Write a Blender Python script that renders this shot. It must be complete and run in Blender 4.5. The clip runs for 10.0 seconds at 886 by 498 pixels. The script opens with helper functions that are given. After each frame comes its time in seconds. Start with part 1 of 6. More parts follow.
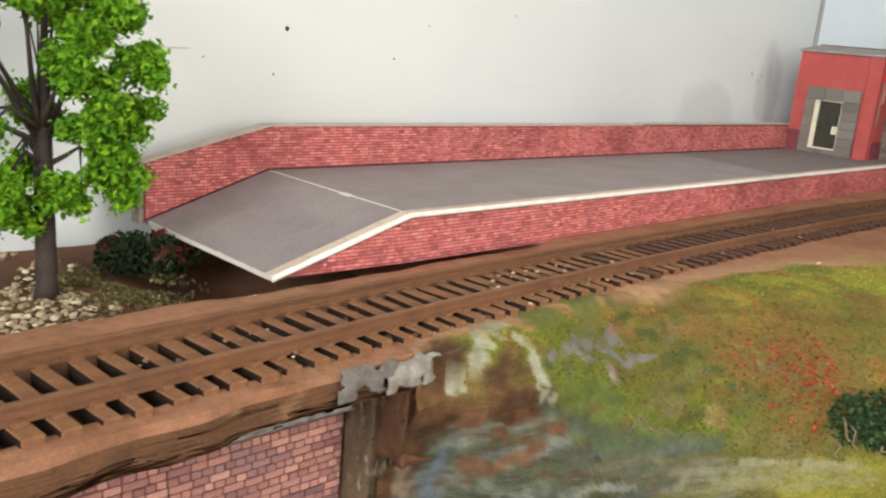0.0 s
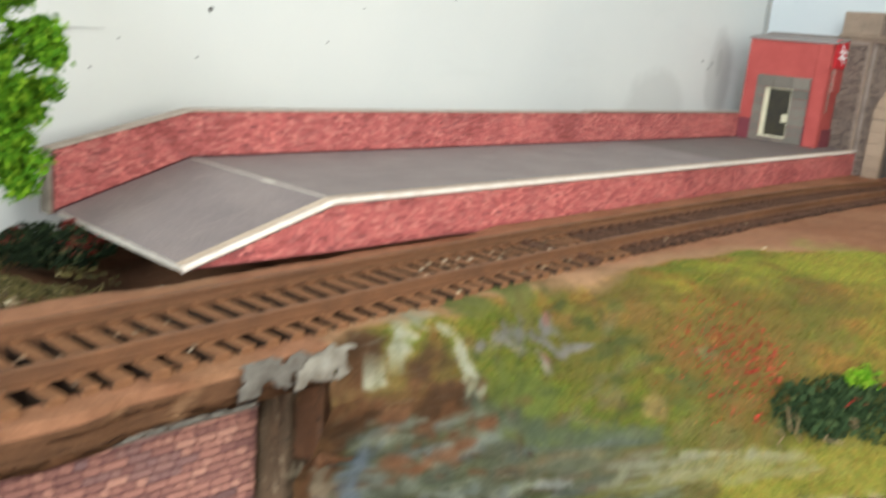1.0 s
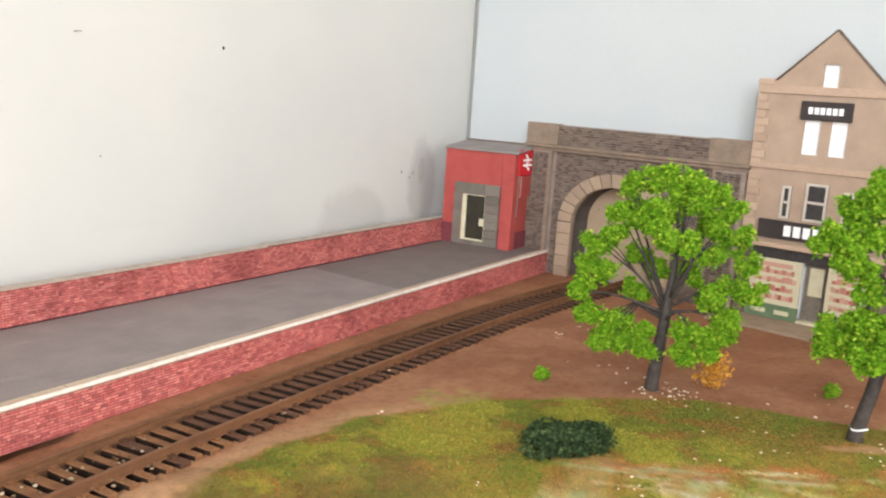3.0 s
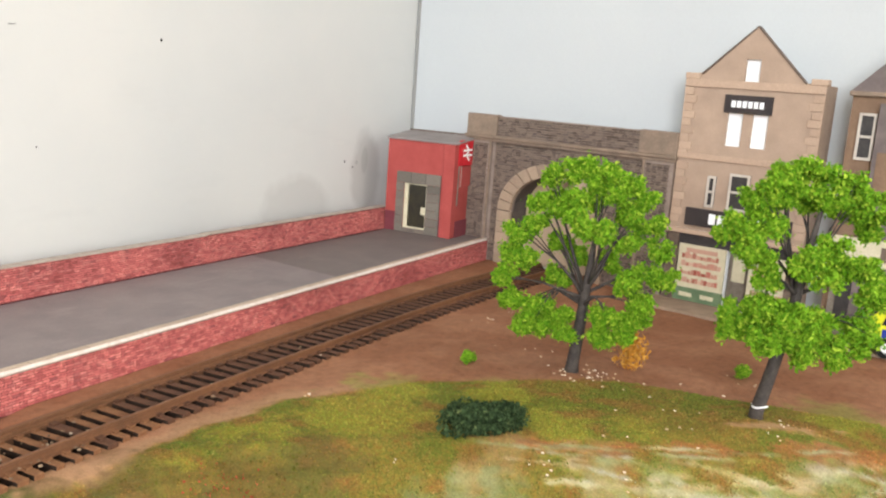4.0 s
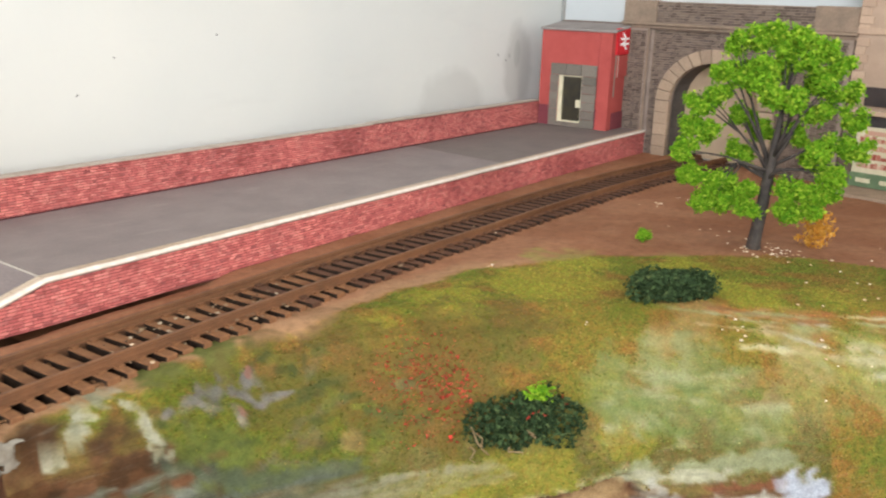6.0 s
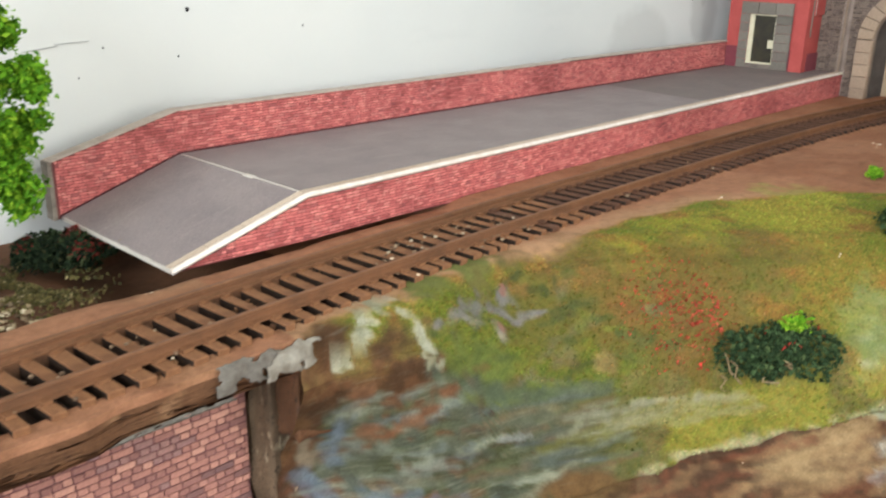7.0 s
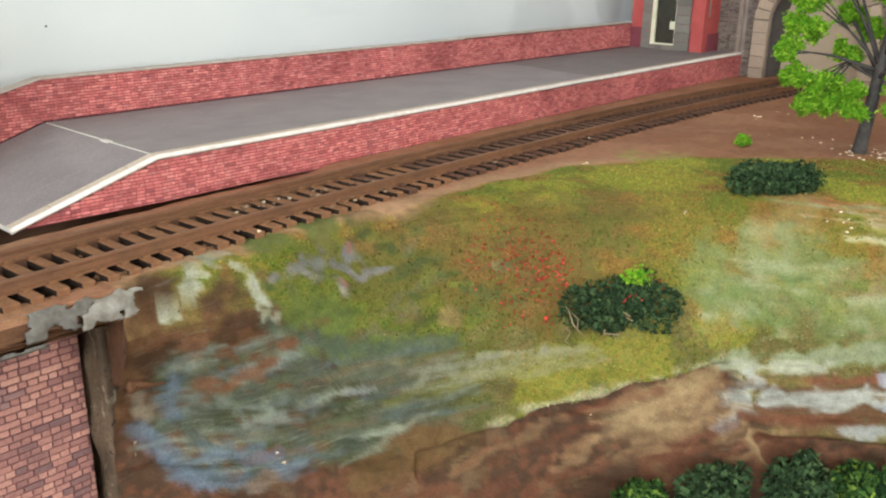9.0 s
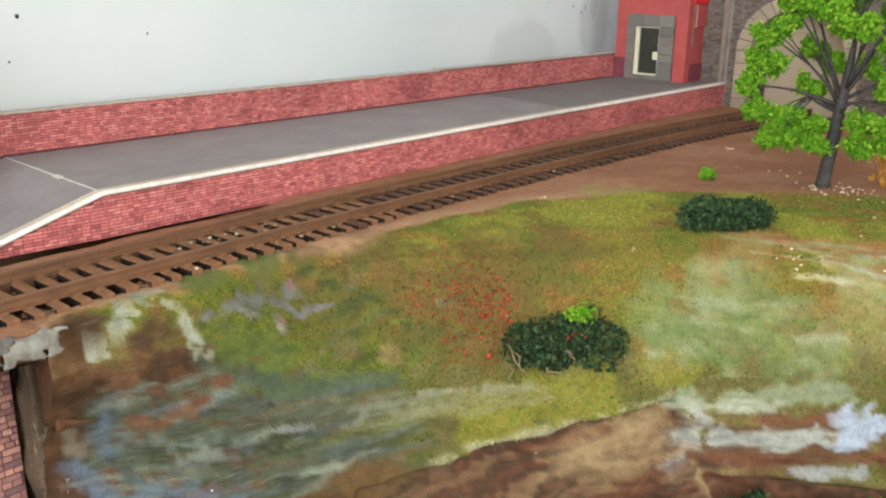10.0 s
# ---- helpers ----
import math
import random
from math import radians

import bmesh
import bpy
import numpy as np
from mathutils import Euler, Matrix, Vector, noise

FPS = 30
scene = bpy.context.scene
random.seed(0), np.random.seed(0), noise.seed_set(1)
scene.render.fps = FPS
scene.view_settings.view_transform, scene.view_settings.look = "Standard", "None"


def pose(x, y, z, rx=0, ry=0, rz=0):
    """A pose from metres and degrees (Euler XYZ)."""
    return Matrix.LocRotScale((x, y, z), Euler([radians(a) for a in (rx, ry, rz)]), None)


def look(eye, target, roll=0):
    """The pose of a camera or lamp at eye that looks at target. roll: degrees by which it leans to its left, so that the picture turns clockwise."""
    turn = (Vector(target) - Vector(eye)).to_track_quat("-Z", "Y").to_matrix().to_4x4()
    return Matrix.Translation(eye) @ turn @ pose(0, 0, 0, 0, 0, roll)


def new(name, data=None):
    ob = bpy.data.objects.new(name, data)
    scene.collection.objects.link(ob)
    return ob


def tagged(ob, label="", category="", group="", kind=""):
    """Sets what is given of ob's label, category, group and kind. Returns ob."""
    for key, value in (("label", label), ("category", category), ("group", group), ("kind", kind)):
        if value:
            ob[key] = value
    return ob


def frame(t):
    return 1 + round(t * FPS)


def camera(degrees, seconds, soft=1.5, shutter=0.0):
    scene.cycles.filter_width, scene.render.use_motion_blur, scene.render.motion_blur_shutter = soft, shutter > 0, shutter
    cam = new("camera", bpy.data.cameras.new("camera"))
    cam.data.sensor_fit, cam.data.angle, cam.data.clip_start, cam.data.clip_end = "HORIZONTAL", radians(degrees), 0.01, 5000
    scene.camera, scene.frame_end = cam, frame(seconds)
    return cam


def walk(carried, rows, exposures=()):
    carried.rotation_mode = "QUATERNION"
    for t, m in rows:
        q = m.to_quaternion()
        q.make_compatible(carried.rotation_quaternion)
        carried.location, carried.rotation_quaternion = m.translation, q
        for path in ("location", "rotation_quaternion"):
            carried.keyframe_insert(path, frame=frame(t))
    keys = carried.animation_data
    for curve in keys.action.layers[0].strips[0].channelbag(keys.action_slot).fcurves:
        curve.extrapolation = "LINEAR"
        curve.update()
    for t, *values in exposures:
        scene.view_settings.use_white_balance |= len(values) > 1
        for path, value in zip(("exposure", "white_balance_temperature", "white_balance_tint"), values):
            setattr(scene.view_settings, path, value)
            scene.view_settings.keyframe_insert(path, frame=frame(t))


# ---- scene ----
cam = camera(53.00, 10.0, soft=2.1, shutter=0.35)
PATH = [
    (0, (-0.14404, -0.21454, 0.04298), (1.2437, 1.1470, -0.4266), 5.67),
    (0.2, (-0.14515, -0.20938, 0.04059), (1.1620, 1.0895, -0.4222), 5.94),
    (0.5, (-0.14339, -0.20808, 0.02881), (1.2049, 1.1724, -0.4970), 5.00),
    (0.7, (-0.14124, -0.20900, 0.02730), (1.1526, 1.0912, -0.4681), 4.61),
    (1, (-0.13070, -0.21410, 0.03896), (1.3110, 1.0910, -0.4281), 5.48),
    (1.2, (-0.12284, -0.21438, 0.05140), (1.3148, 0.9557, -0.3659), 6.94),
    (1.5, (-0.10983, -0.21925, 0.06539), (1.4534, 0.9604, -0.3403), 7.33),
    (2, (-0.09980, -0.22818, 0.07656), (1.5186, 0.8690, -0.3444), 7.23),
    (2.5, (-0.09232, -0.24062, 0.08383), (1.5558, 0.8265, -0.2967), 5.90),
    (2.7, (-0.09039, -0.24929, 0.08247), (1.5778, 0.7976, -0.2655), 4.38),
    (3.8, (-0.09627, -0.26962, 0.09049), (1.6228, 0.6852, -0.2745), 4.51),
    (4, (-0.09475, -0.27418, 0.08725), (1.6286, 0.6692, -0.2868), 4.15),
    (4.5, (-0.09379, -0.27405, 0.08257), (1.6180, 0.6777, -0.3224), 3.75),
    (4.7, (-0.09085, -0.27264, 0.07382), (1.5253, 0.6383, -0.3364), 3.44),
    (5, (-0.09170, -0.26494, 0.06487), (1.5648, 0.7436, -0.4240), 3.07),
    (5.2, (-0.09235, -0.26071, 0.05988), (1.5291, 0.7913, -0.4541), 2.23),
    (6.3, (-0.11798, -0.26103, 0.07274), (1.3656, 0.9421, -0.5202), 1.56),
    (6.5, (-0.12447, -0.24866, 0.06184), (1.2947, 1.0118, -0.5683), 0.94),
    (7, (-0.13106, -0.23607, 0.05941), (1.2295, 1.0808, -0.5845), 1.00),
    (7.2, (-0.13553, -0.23521, 0.05109), (1.1430, 1.0198, -0.5816), 0.58),
    (7.5, (-0.13523, -0.23750, 0.05217), (1.2024, 1.0906, -0.6163), 0.79),
    (8, (-0.13238, -0.24376, 0.04947), (1.2288, 1.0597, -0.6202), 1.58),
    (8.5, (-0.12153, -0.25620, 0.04986), (1.2844, 1.0083, -0.6018), 1.30),
    (9, (-0.11606, -0.26234, 0.05160), (1.2979, 0.9965, -0.5934), 1.05),
    (9.5, (-0.11020, -0.27019, 0.05293), (1.3008, 0.9963, -0.5835), 0.40),
    (10, (-0.10255, -0.27528, 0.05514), (1.2975, 1.0225, -0.5410), 0.87),
]
walk(cam, [(t, look(eye, target, roll)) for t, eye, target, roll in PATH], [
    (0.0, -0.06, 6450, 10), (1.0, -0.02, 6250, 5), (2.0, 0.02, 6600, 12), (4.5, 0.0, 6600, 13), (5.0, -0.08, 6600, 13), (6.0, 0.0, 6500, 11), (7.5, 0.0, 6100, 6), (10.0, -0.09, 6050, 5)])

# ---- world, light, exposure ----
world = bpy.data.worlds.new("sky")
scene.world = world
world.use_nodes = True
wn = world.node_tree.nodes
sky = wn.new("ShaderNodeTexSky")
sky.sky_type, sky.sun_disc, sky.sun_elevation, sky.sun_rotation = "NISHITA", False, radians(40), radians(120)
world.node_tree.links.new(sky.outputs[0], wn["Background"].inputs[0])
wn["Background"].inputs[1].default_value = 0.1


def window_lamp(name, eye, target, sx, sy, watts, colour):
    lamp = bpy.data.lights.new(name, "AREA")
    lamp.shape, lamp.size, lamp.size_y, lamp.energy, lamp.color = "RECTANGLE", sx, sy, watts, colour
    ob = new(name, lamp)
    ob.matrix_world = look(eye, target)
    return ob


window_lamp("window_light_south", (0.40, -2.52, 0.75), (0.25, 0, 0.45), 1.1, 1.3, 47, (1.0, 0.97, 0.90))
window_lamp("window_light_west", (-2.32, -1.25, 0.75), (0, -1.15, 0.55), 1.5, 1.3, 88, (0.93, 0.97, 1.0))


# ---- materials ----
def srgb(r, g, b):
    return tuple(((c / 255 + 0.055) / 1.055) ** 2.4 if c > 10 else c / 255 / 12.92 for c in (r, g, b)) + (1,)


class Mat:
    """A node material with a noise-mottled base colour, roughness and relief."""

    def __init__(self, name, rough=0.7, metal=0.0, spec=0.3):
        self.m = bpy.data.materials.new(name)
        self.m.use_nodes = True
        self.t = self.m.node_tree
        self.b = self.t.nodes["Principled BSDF"]
        self.b.inputs["Roughness"].default_value = rough
        self.b.inputs["Metallic"].default_value = metal
        self.b.inputs["Specular IOR Level"].default_value = spec
        self.co = self.t.nodes.new("ShaderNodeTexCoord").outputs["Object"]

    def link(self, a, b):
        self.t.links.new(a, b)

    def scaled(self, s, turn=(0, 0, 0)):
        n = self.t.nodes.new("ShaderNodeMapping")
        n.inputs["Rotation"].default_value = [radians(a) for a in turn]
        n.inputs["Scale"].default_value = s
        self.link(self.co, n.inputs["Vector"])
        return n.outputs[0]

    def noise(self, scale, detail=4.0, vec=None, rough=0.6):
        n = self.t.nodes.new("ShaderNodeTexNoise")
        n.inputs["Scale"].default_value, n.inputs["Detail"].default_value, n.inputs["Roughness"].default_value = scale, detail, rough
        self.link(vec or self.co, n.inputs["Vector"])
        return n.outputs["Fac"]

    def ramp(self, fac, stops):
        n = self.t.nodes.new("ShaderNodeValToRGB")
        while len(n.color_ramp.elements) < len(stops):
            n.color_ramp.elements.new(0.5)
        for e, (p, c) in zip(n.color_ramp.elements, stops):
            e.position, e.color = p, c
        self.link(fac, n.inputs[0])
        return n.outputs["Color"]

    def math(self, op, a, b=0.5, c=0.0):
        n = self.t.nodes.new("ShaderNodeMath")
        n.operation = op
        for i, v in enumerate((a, b, c)):
            if isinstance(v, (int, float)):
                n.inputs[i].default_value = v
            else:
                self.link(v, n.inputs[i])
        return n.outputs[0]

    def mix(self, fac, a, b, mode="MIX"):
        n = self.t.nodes.new("ShaderNodeMix")
        n.data_type, n.blend_type = "RGBA", mode
        for sock, v in ((n.inputs[0], fac), (n.inputs[6], a), (n.inputs[7], b)):
            if isinstance(v, (int, float, tuple)):
                sock.default_value = v
            else:
                self.link(v, sock)
        return n.outputs[2]

    def colour(self, c):
        self.link(c, self.b.inputs["Base Color"])
        return self

    def bump(self, h, dist, strength=0.6):
        n = self.t.nodes.new("ShaderNodeBump")
        n.inputs["Distance"].default_value, n.inputs["Strength"].default_value = dist, strength
        self.link(h, n.inputs["Height"])
        self.link(n.outputs[0], self.b.inputs["Normal"])
        return self

    def attribute(self, name):
        n = self.t.nodes.new("ShaderNodeAttribute")
        n.attribute_name = name
        return n

    def island(self):
        return self.t.nodes.new("ShaderNodeNewGeometry").outputs["Random Per Island"]

    def random(self):
        return self.t.nodes.new("ShaderNodeObjectInfo").outputs["Random"]


def mottled(name, a, b, scale=400, rough=0.7, fine=2500, relief=0.0002, spec=0.3, amount=0.35, metal=0.0):
    """Two colours mottled by a broad noise, broken by a fine one."""
    k = Mat(name, rough, metal, spec)
    broad, small = k.noise(scale, 5), k.noise(fine, 3)
    c = k.mix(k.ramp(broad, [(0.3, (0, 0, 0, 1)), (0.7, (1, 1, 1, 1))]), a, b)
    f = k.ramp(small, [(0.25, (1 - amount,) * 3 + (1,)), (0.75, (1 + amount * 0.4,) * 3 + (1,))])
    k.colour(k.mix(1.0, c, f, "MULTIPLY")).bump(small, relief, 0.5)
    return k.m


def islands(name, stops, rough=0.8, fine=1500, amount=0.3, spec=0.2, relief=0.0001, through_light=0.0):
    """Each loose piece of the mesh takes its own colour from the stops."""
    k = Mat(name, rough, 0.0, spec)
    small = k.noise(fine, 3)
    f = k.ramp(small, [(0.25, (1 - amount,) * 3 + (1,)), (0.75, (1 + amount * 0.3,) * 3 + (1,))])
    k.colour(k.mix(1.0, k.ramp(k.island(), stops), f, "MULTIPLY")).bump(small, relief, 0.4)
    if through_light:
        thin, both = k.t.nodes.new("ShaderNodeBsdfTranslucent"), k.t.nodes.new("ShaderNodeMixShader")
        k.link(k.b.inputs["Base Color"].links[0].from_socket, thin.inputs["Color"])
        both.inputs[0].default_value = through_light
        k.link(k.b.outputs[0], both.inputs[1]), k.link(thin.outputs[0], both.inputs[2])
        k.link(both.outputs[0], k.t.nodes["Material Output"].inputs["Surface"])
    return k.m


def pieces(name, stops, rough=0.8, fine=1500, amount=0.3, relief=0.0001):
    """Each object takes its own colour from the stops."""
    k = Mat(name, rough, 0.0, 0.2)
    small = k.noise(fine, 3)
    f = k.ramp(small, [(0.25, (1 - amount,) * 3 + (1,)), (0.75, (1 + amount * 0.3,) * 3 + (1,))])
    k.colour(k.mix(1.0, k.ramp(k.random(), stops), f, "MULTIPLY")).bump(small, relief, 0.4)
    return k.m


def smudged_shaded_board():
    """White paint with thumbed grey smudges and painted-in contact shade where the shelter stands, and faint rubbed
    marks elsewhere.
    """
    k = Mat("painted_board", 0.55, 0.0, 0.3)
    broad, small = k.noise(9, 5), k.noise(900, 3)
    c = k.mix(k.ramp(broad, [(0.3, (0, 0, 0, 1)), (0.7, (1, 1, 1, 1))]), srgb(206, 205, 200), srgb(198, 199, 196))
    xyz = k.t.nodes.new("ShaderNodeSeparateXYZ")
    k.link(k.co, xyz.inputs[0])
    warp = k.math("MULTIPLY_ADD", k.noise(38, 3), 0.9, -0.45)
    # broad smudge, the shelter's contact shade put into the colour, a dark scuff
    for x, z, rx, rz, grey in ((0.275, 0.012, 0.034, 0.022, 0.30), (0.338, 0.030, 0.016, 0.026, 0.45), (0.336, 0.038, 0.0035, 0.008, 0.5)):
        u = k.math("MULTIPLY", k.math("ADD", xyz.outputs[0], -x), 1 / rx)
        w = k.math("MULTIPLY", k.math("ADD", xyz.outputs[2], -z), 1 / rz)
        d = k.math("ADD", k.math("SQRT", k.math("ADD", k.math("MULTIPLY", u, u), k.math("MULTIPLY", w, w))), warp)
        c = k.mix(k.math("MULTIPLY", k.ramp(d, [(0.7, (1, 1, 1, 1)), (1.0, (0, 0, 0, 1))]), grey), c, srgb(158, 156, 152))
    rub = k.noise(1.0, 5, k.scaled((14, 30, 60), (0, 20, 0)), 0.6)
    c = k.mix(k.math("MULTIPLY", k.ramp(rub, [(0.62, (0, 0, 0, 1)), (0.72, (1, 1, 1, 1))]), 0.12), c, srgb(180, 180, 178))
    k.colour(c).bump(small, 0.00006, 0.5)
    return k.m


M_board = smudged_shaded_board()
M_board_end = mottled("painted_end_board", srgb(195, 199, 199), srgb(189, 194, 196), 9, 0.55, 900, 0.00006, 0.3, 0.03)
M_wall = mottled("room_plaster", srgb(226, 222, 214), srgb(219, 215, 206), 3, 0.8, 60, 0.0005, 0.2, 0.04)
M_ceiling = mottled("ceiling_paint", srgb(236, 236, 233), srgb(230, 230, 228), 3, 0.9, 60, 0.0005, 0.2, 0.03)
M_roomfloor = mottled("carpet", srgb(150, 135, 118), srgb(128, 114, 98), 20, 0.95, 400, 0.002, 0.1, 0.3)
M_frame = mottled("white_gloss", srgb(235, 235, 232), srgb(228, 228, 225), 12, 0.4, 200, 0.0001, 0.4, 0.04)
def asphalt(name, a, b, worn):
    """Printed asphalt: broad tone, fine grain, thin rubbed scratches and pale flecks."""
    k = Mat(name, 0.7, 0.0, 0.28)
    broad, mid, small = k.noise(60, 5), k.noise(420, 4), k.noise(2400, 3)
    c = k.mix(k.ramp(broad, [(0.3, (0, 0, 0, 1)), (0.7, (1, 1, 1, 1))]), a, b)
    rub = k.noise(1.0, 5, k.scaled((45, 260, 100), (0, 0, 12)), 0.65)
    c = k.mix(k.math("MULTIPLY", k.ramp(rub, [(0.56, (0, 0, 0, 1)), (0.74, (1, 1, 1, 1))]), 0.35), c, worn)
    c = k.mix(k.ramp(mid, [(0.68, (0, 0, 0, 1)), (0.76, (0.4, 0.4, 0.4, 1))]), c, worn)
    f = k.ramp(small, [(0.3, (0.74, 0.74, 0.75, 1)), (0.7, (1.14, 1.14, 1.14, 1))])
    k.colour(k.mix(1.0, c, f, "MULTIPLY")).bump(small, 0.00005, 0.5)
    return k.m


M_slab = asphalt("platform_print", srgb(140, 128, 125), srgb(126, 115, 114), srgb(164, 152, 146))
M_slab_shaded = asphalt("platform_print_shaded", srgb(120, 109, 104), srgb(108, 98, 95), srgb(140, 128, 120))
M_coping = pieces("coping_card", [(0.0, srgb(186, 164, 142)), (0.5, srgb(198, 178, 158)), (1.0, srgb(178, 158, 140))], 0.7, 1400, 0.2)
M_worn = mottled("worn_card_edge", srgb(232, 222, 212), srgb(206, 190, 176), 420, 0.7, 2200, 0.00006, 0.25, 0.14)
M_capping = mottled("capping_card", srgb(186, 172, 160), srgb(160, 146, 134), 240, 0.75, 1800, 0.00005, 0.2, 0.2)
M_card = mottled("cut_card", srgb(206, 198, 186), srgb(190, 180, 168), 200, 0.8, 1800, 0.00004, 0.2, 0.12)
M_greyprint = mottled("grey_print", srgb(140, 130, 118), srgb(112, 102, 92), 300, 0.75, 1500, 0.00004, 0.2, 0.25)
M_mortar = mottled("dark_joint", srgb(118, 66, 63), srgb(100, 56, 55), 60, 0.8, 2000, 0.00002, 0.2, 0.2)
def printed_brick(name, stops, blotch):
    """Printed brick: each its own colour, with broad lighter and darker blotches in the print."""
    k = Mat(name, 0.75, 0.0, 0.2)
    broad, small = k.noise(blotch, 3, k.scaled((1, 1, 0.6))), k.noise(900, 3)
    f = k.ramp(broad, [(0.34, (0.66, 0.58, 0.6, 1)), (0.46, (0.95, 0.95, 0.95, 1)), (0.66, (1.12, 1.1, 1.08, 1))])
    g = k.ramp(small, [(0.25, (0.78, 0.78, 0.78, 1)), (0.75, (1.08, 1.08, 1.08, 1))])
    k.colour(k.mix(1.0, k.mix(1.0, k.ramp(k.island(), stops), f, "MULTIPLY"), g, "MULTIPLY"))
    return k.m


M_redbrick = printed_brick("red_brick_print", [(0.0, srgb(162, 84, 82)), (0.25, srgb(188, 101, 97)), (0.6, srgb(202, 113, 108)), (0.9, srgb(214, 132, 124)), (1.0, srgb(142, 75, 77))], 60)
M_footshade = mottled("foot_shade", srgb(86, 40, 42), srgb(62, 32, 36), 300, 0.8, 1800, 0.00003, 0.2, 0.3)
M_redcard = mottled("red_card", srgb(176, 82, 76), srgb(158, 68, 64), 90, 0.72, 1600, 0.00003, 0.25, 0.16)
M_purplecard = mottled("purple_brick_print", srgb(128, 62, 68), srgb(110, 54, 62), 120, 0.75, 1600, 0.00003, 0.25, 0.2)
M_roofgrey = mottled("roof_card", srgb(150, 142, 138), srgb(128, 120, 118), 90, 0.7, 1600, 0.00004, 0.25, 0.15)
M_stoneprint = mottled("stone_surround", srgb(128, 116, 106), srgb(98, 90, 84), 350, 0.75, 1800, 0.00004, 0.2, 0.3)
M_surround = pieces("surround_stone", [(0.0, srgb(104, 98, 90)), (0.5, srgb(126, 118, 108)), (1.0, srgb(114, 104, 96))], 0.75, 1100, 0.3)
M_doorglass = mottled("dark_door_print", srgb(62, 56, 36), srgb(34, 32, 28), 160, 0.5, 1500, 0.00002, 0.4, 0.3)
M_cream = mottled("cream_print", srgb(214, 206, 178), srgb(198, 190, 160), 200, 0.65, 1500, 0.00003, 0.3, 0.1)
M_white = mottled("white_paper", srgb(250, 250, 248), srgb(244, 246, 247), 60, 0.6, 1200, 0.00002, 0.3, 0.02)
M_signred = mottled("sign_red", srgb(206, 38, 48), srgb(190, 32, 42), 120, 0.6, 1500, 0.00002, 0.35, 0.08)
M_portal = islands("grey_stone_print", [(0.0, srgb(84, 72, 64)), (0.35, srgb(106, 92, 82)), (0.7, srgb(128, 112, 100)), (1.0, srgb(96, 84, 78))], 0.75, 1500, 0.25)
M_portal_joint = mottled("stone_joint", srgb(158, 142, 130), srgb(134, 118, 108), 120, 0.8, 1500, 0.00002, 0.2, 0.2)
M_voussoir = pieces("arch_stone", [(0.0, srgb(160, 138, 116)), (0.5, srgb(178, 156, 134)), (1.0, srgb(150, 130, 112))], 0.75, 1200, 0.25)
M_dressed = mottled("dressed_stone_print", srgb(152, 132, 114), srgb(128, 112, 98), 160, 0.75, 1500, 0.00004, 0.2, 0.22)
M_lining = mottled("shaded_lining_card", srgb(104, 96, 90), srgb(80, 74, 70), 120, 0.8, 1500, 0.00003, 0.2, 0.2)
M_tunnel = mottled("tan_card", srgb(184, 160, 134), srgb(172, 150, 126), 60, 0.75, 1500, 0.00003, 0.2, 0.08)
M_facade = mottled("tan_render_print", srgb(180, 156, 136), srgb(164, 142, 124), 90, 0.75, 1800, 0.00003, 0.2, 0.14)
M_quoin = pieces("quoin_stone", [(0.0, srgb(182, 157, 136)), (0.5, srgb(192, 166, 144)), (1.0, srgb(174, 149, 129))], 0.75, 1500, 0.2)
M_edge = mottled("dark_card_edge", srgb(122, 106, 94), srgb(98, 84, 74), 160, 0.8, 1500, 0.00003, 0.2, 0.2)
M_signblack = mottled("sign_charcoal", srgb(62, 54, 52), srgb(50, 44, 44), 160, 0.55, 1500, 0.00002, 0.35, 0.1)
M_sashdark = mottled("dark_window_print", srgb(70, 66, 64), srgb(46, 44, 46), 300, 0.4, 1500, 0.00002, 0.4, 0.25)
M_shopgreen = mottled("shop_green", srgb(112, 132, 100), srgb(92, 114, 86), 200, 0.6, 1500, 0.00002, 0.3, 0.15)
M_shoppink = islands("shelf_goods", [(0.0, srgb(186, 112, 98)), (0.4, srgb(206, 160, 140)), (0.7, srgb(160, 84, 70)), (1.0, srgb(222, 190, 168))], 0.7, 1500, 0.2)
M_pave = mottled("pavement_card", srgb(166, 144, 124), srgb(144, 124, 106), 140, 0.8, 1500, 0.00004, 0.2, 0.18)
M_orangebrick = mottled("ochre_brick_print", srgb(142, 116, 94), srgb(124, 100, 82), 140, 0.75, 1700, 0.00004, 0.2, 0.25)
M_slate = mottled("slate_print", srgb(124, 112, 108), srgb(104, 94, 92), 200, 0.7, 1600, 0.00004, 0.25, 0.2)
M_rail = mottled("painted_rail", srgb(122, 82, 54), srgb(98, 66, 44), 150, 0.6, 1800, 0.00004, 0.35, 0.2)
M_sleeper = mottled("painted_sleeper", srgb(140, 98, 66), srgb(110, 74, 50), 200, 0.75, 1500, 0.00006, 0.25, 0.3)
M_sleeper_side = mottled("dark_sleeper_sides", srgb(56, 40, 30), srgb(32, 25, 20), 300, 0.7, 1500, 0.00004, 0.25, 0.3)
M_sleeper_dark = mottled("grey_brown_sleeper", srgb(104, 70, 50), srgb(74, 50, 38), 200, 0.75, 1500, 0.00006, 0.25, 0.3)
M_bark = mottled("grey_bark", srgb(84, 76, 70), srgb(54, 49, 46), 300, 0.7, 1600, 0.00015, 0.3, 0.3)
M_bark_brown = mottled("brown_bark", srgb(68, 54, 46), srgb(44, 36, 32), 300, 0.7, 1600, 0.00015, 0.3, 0.3)
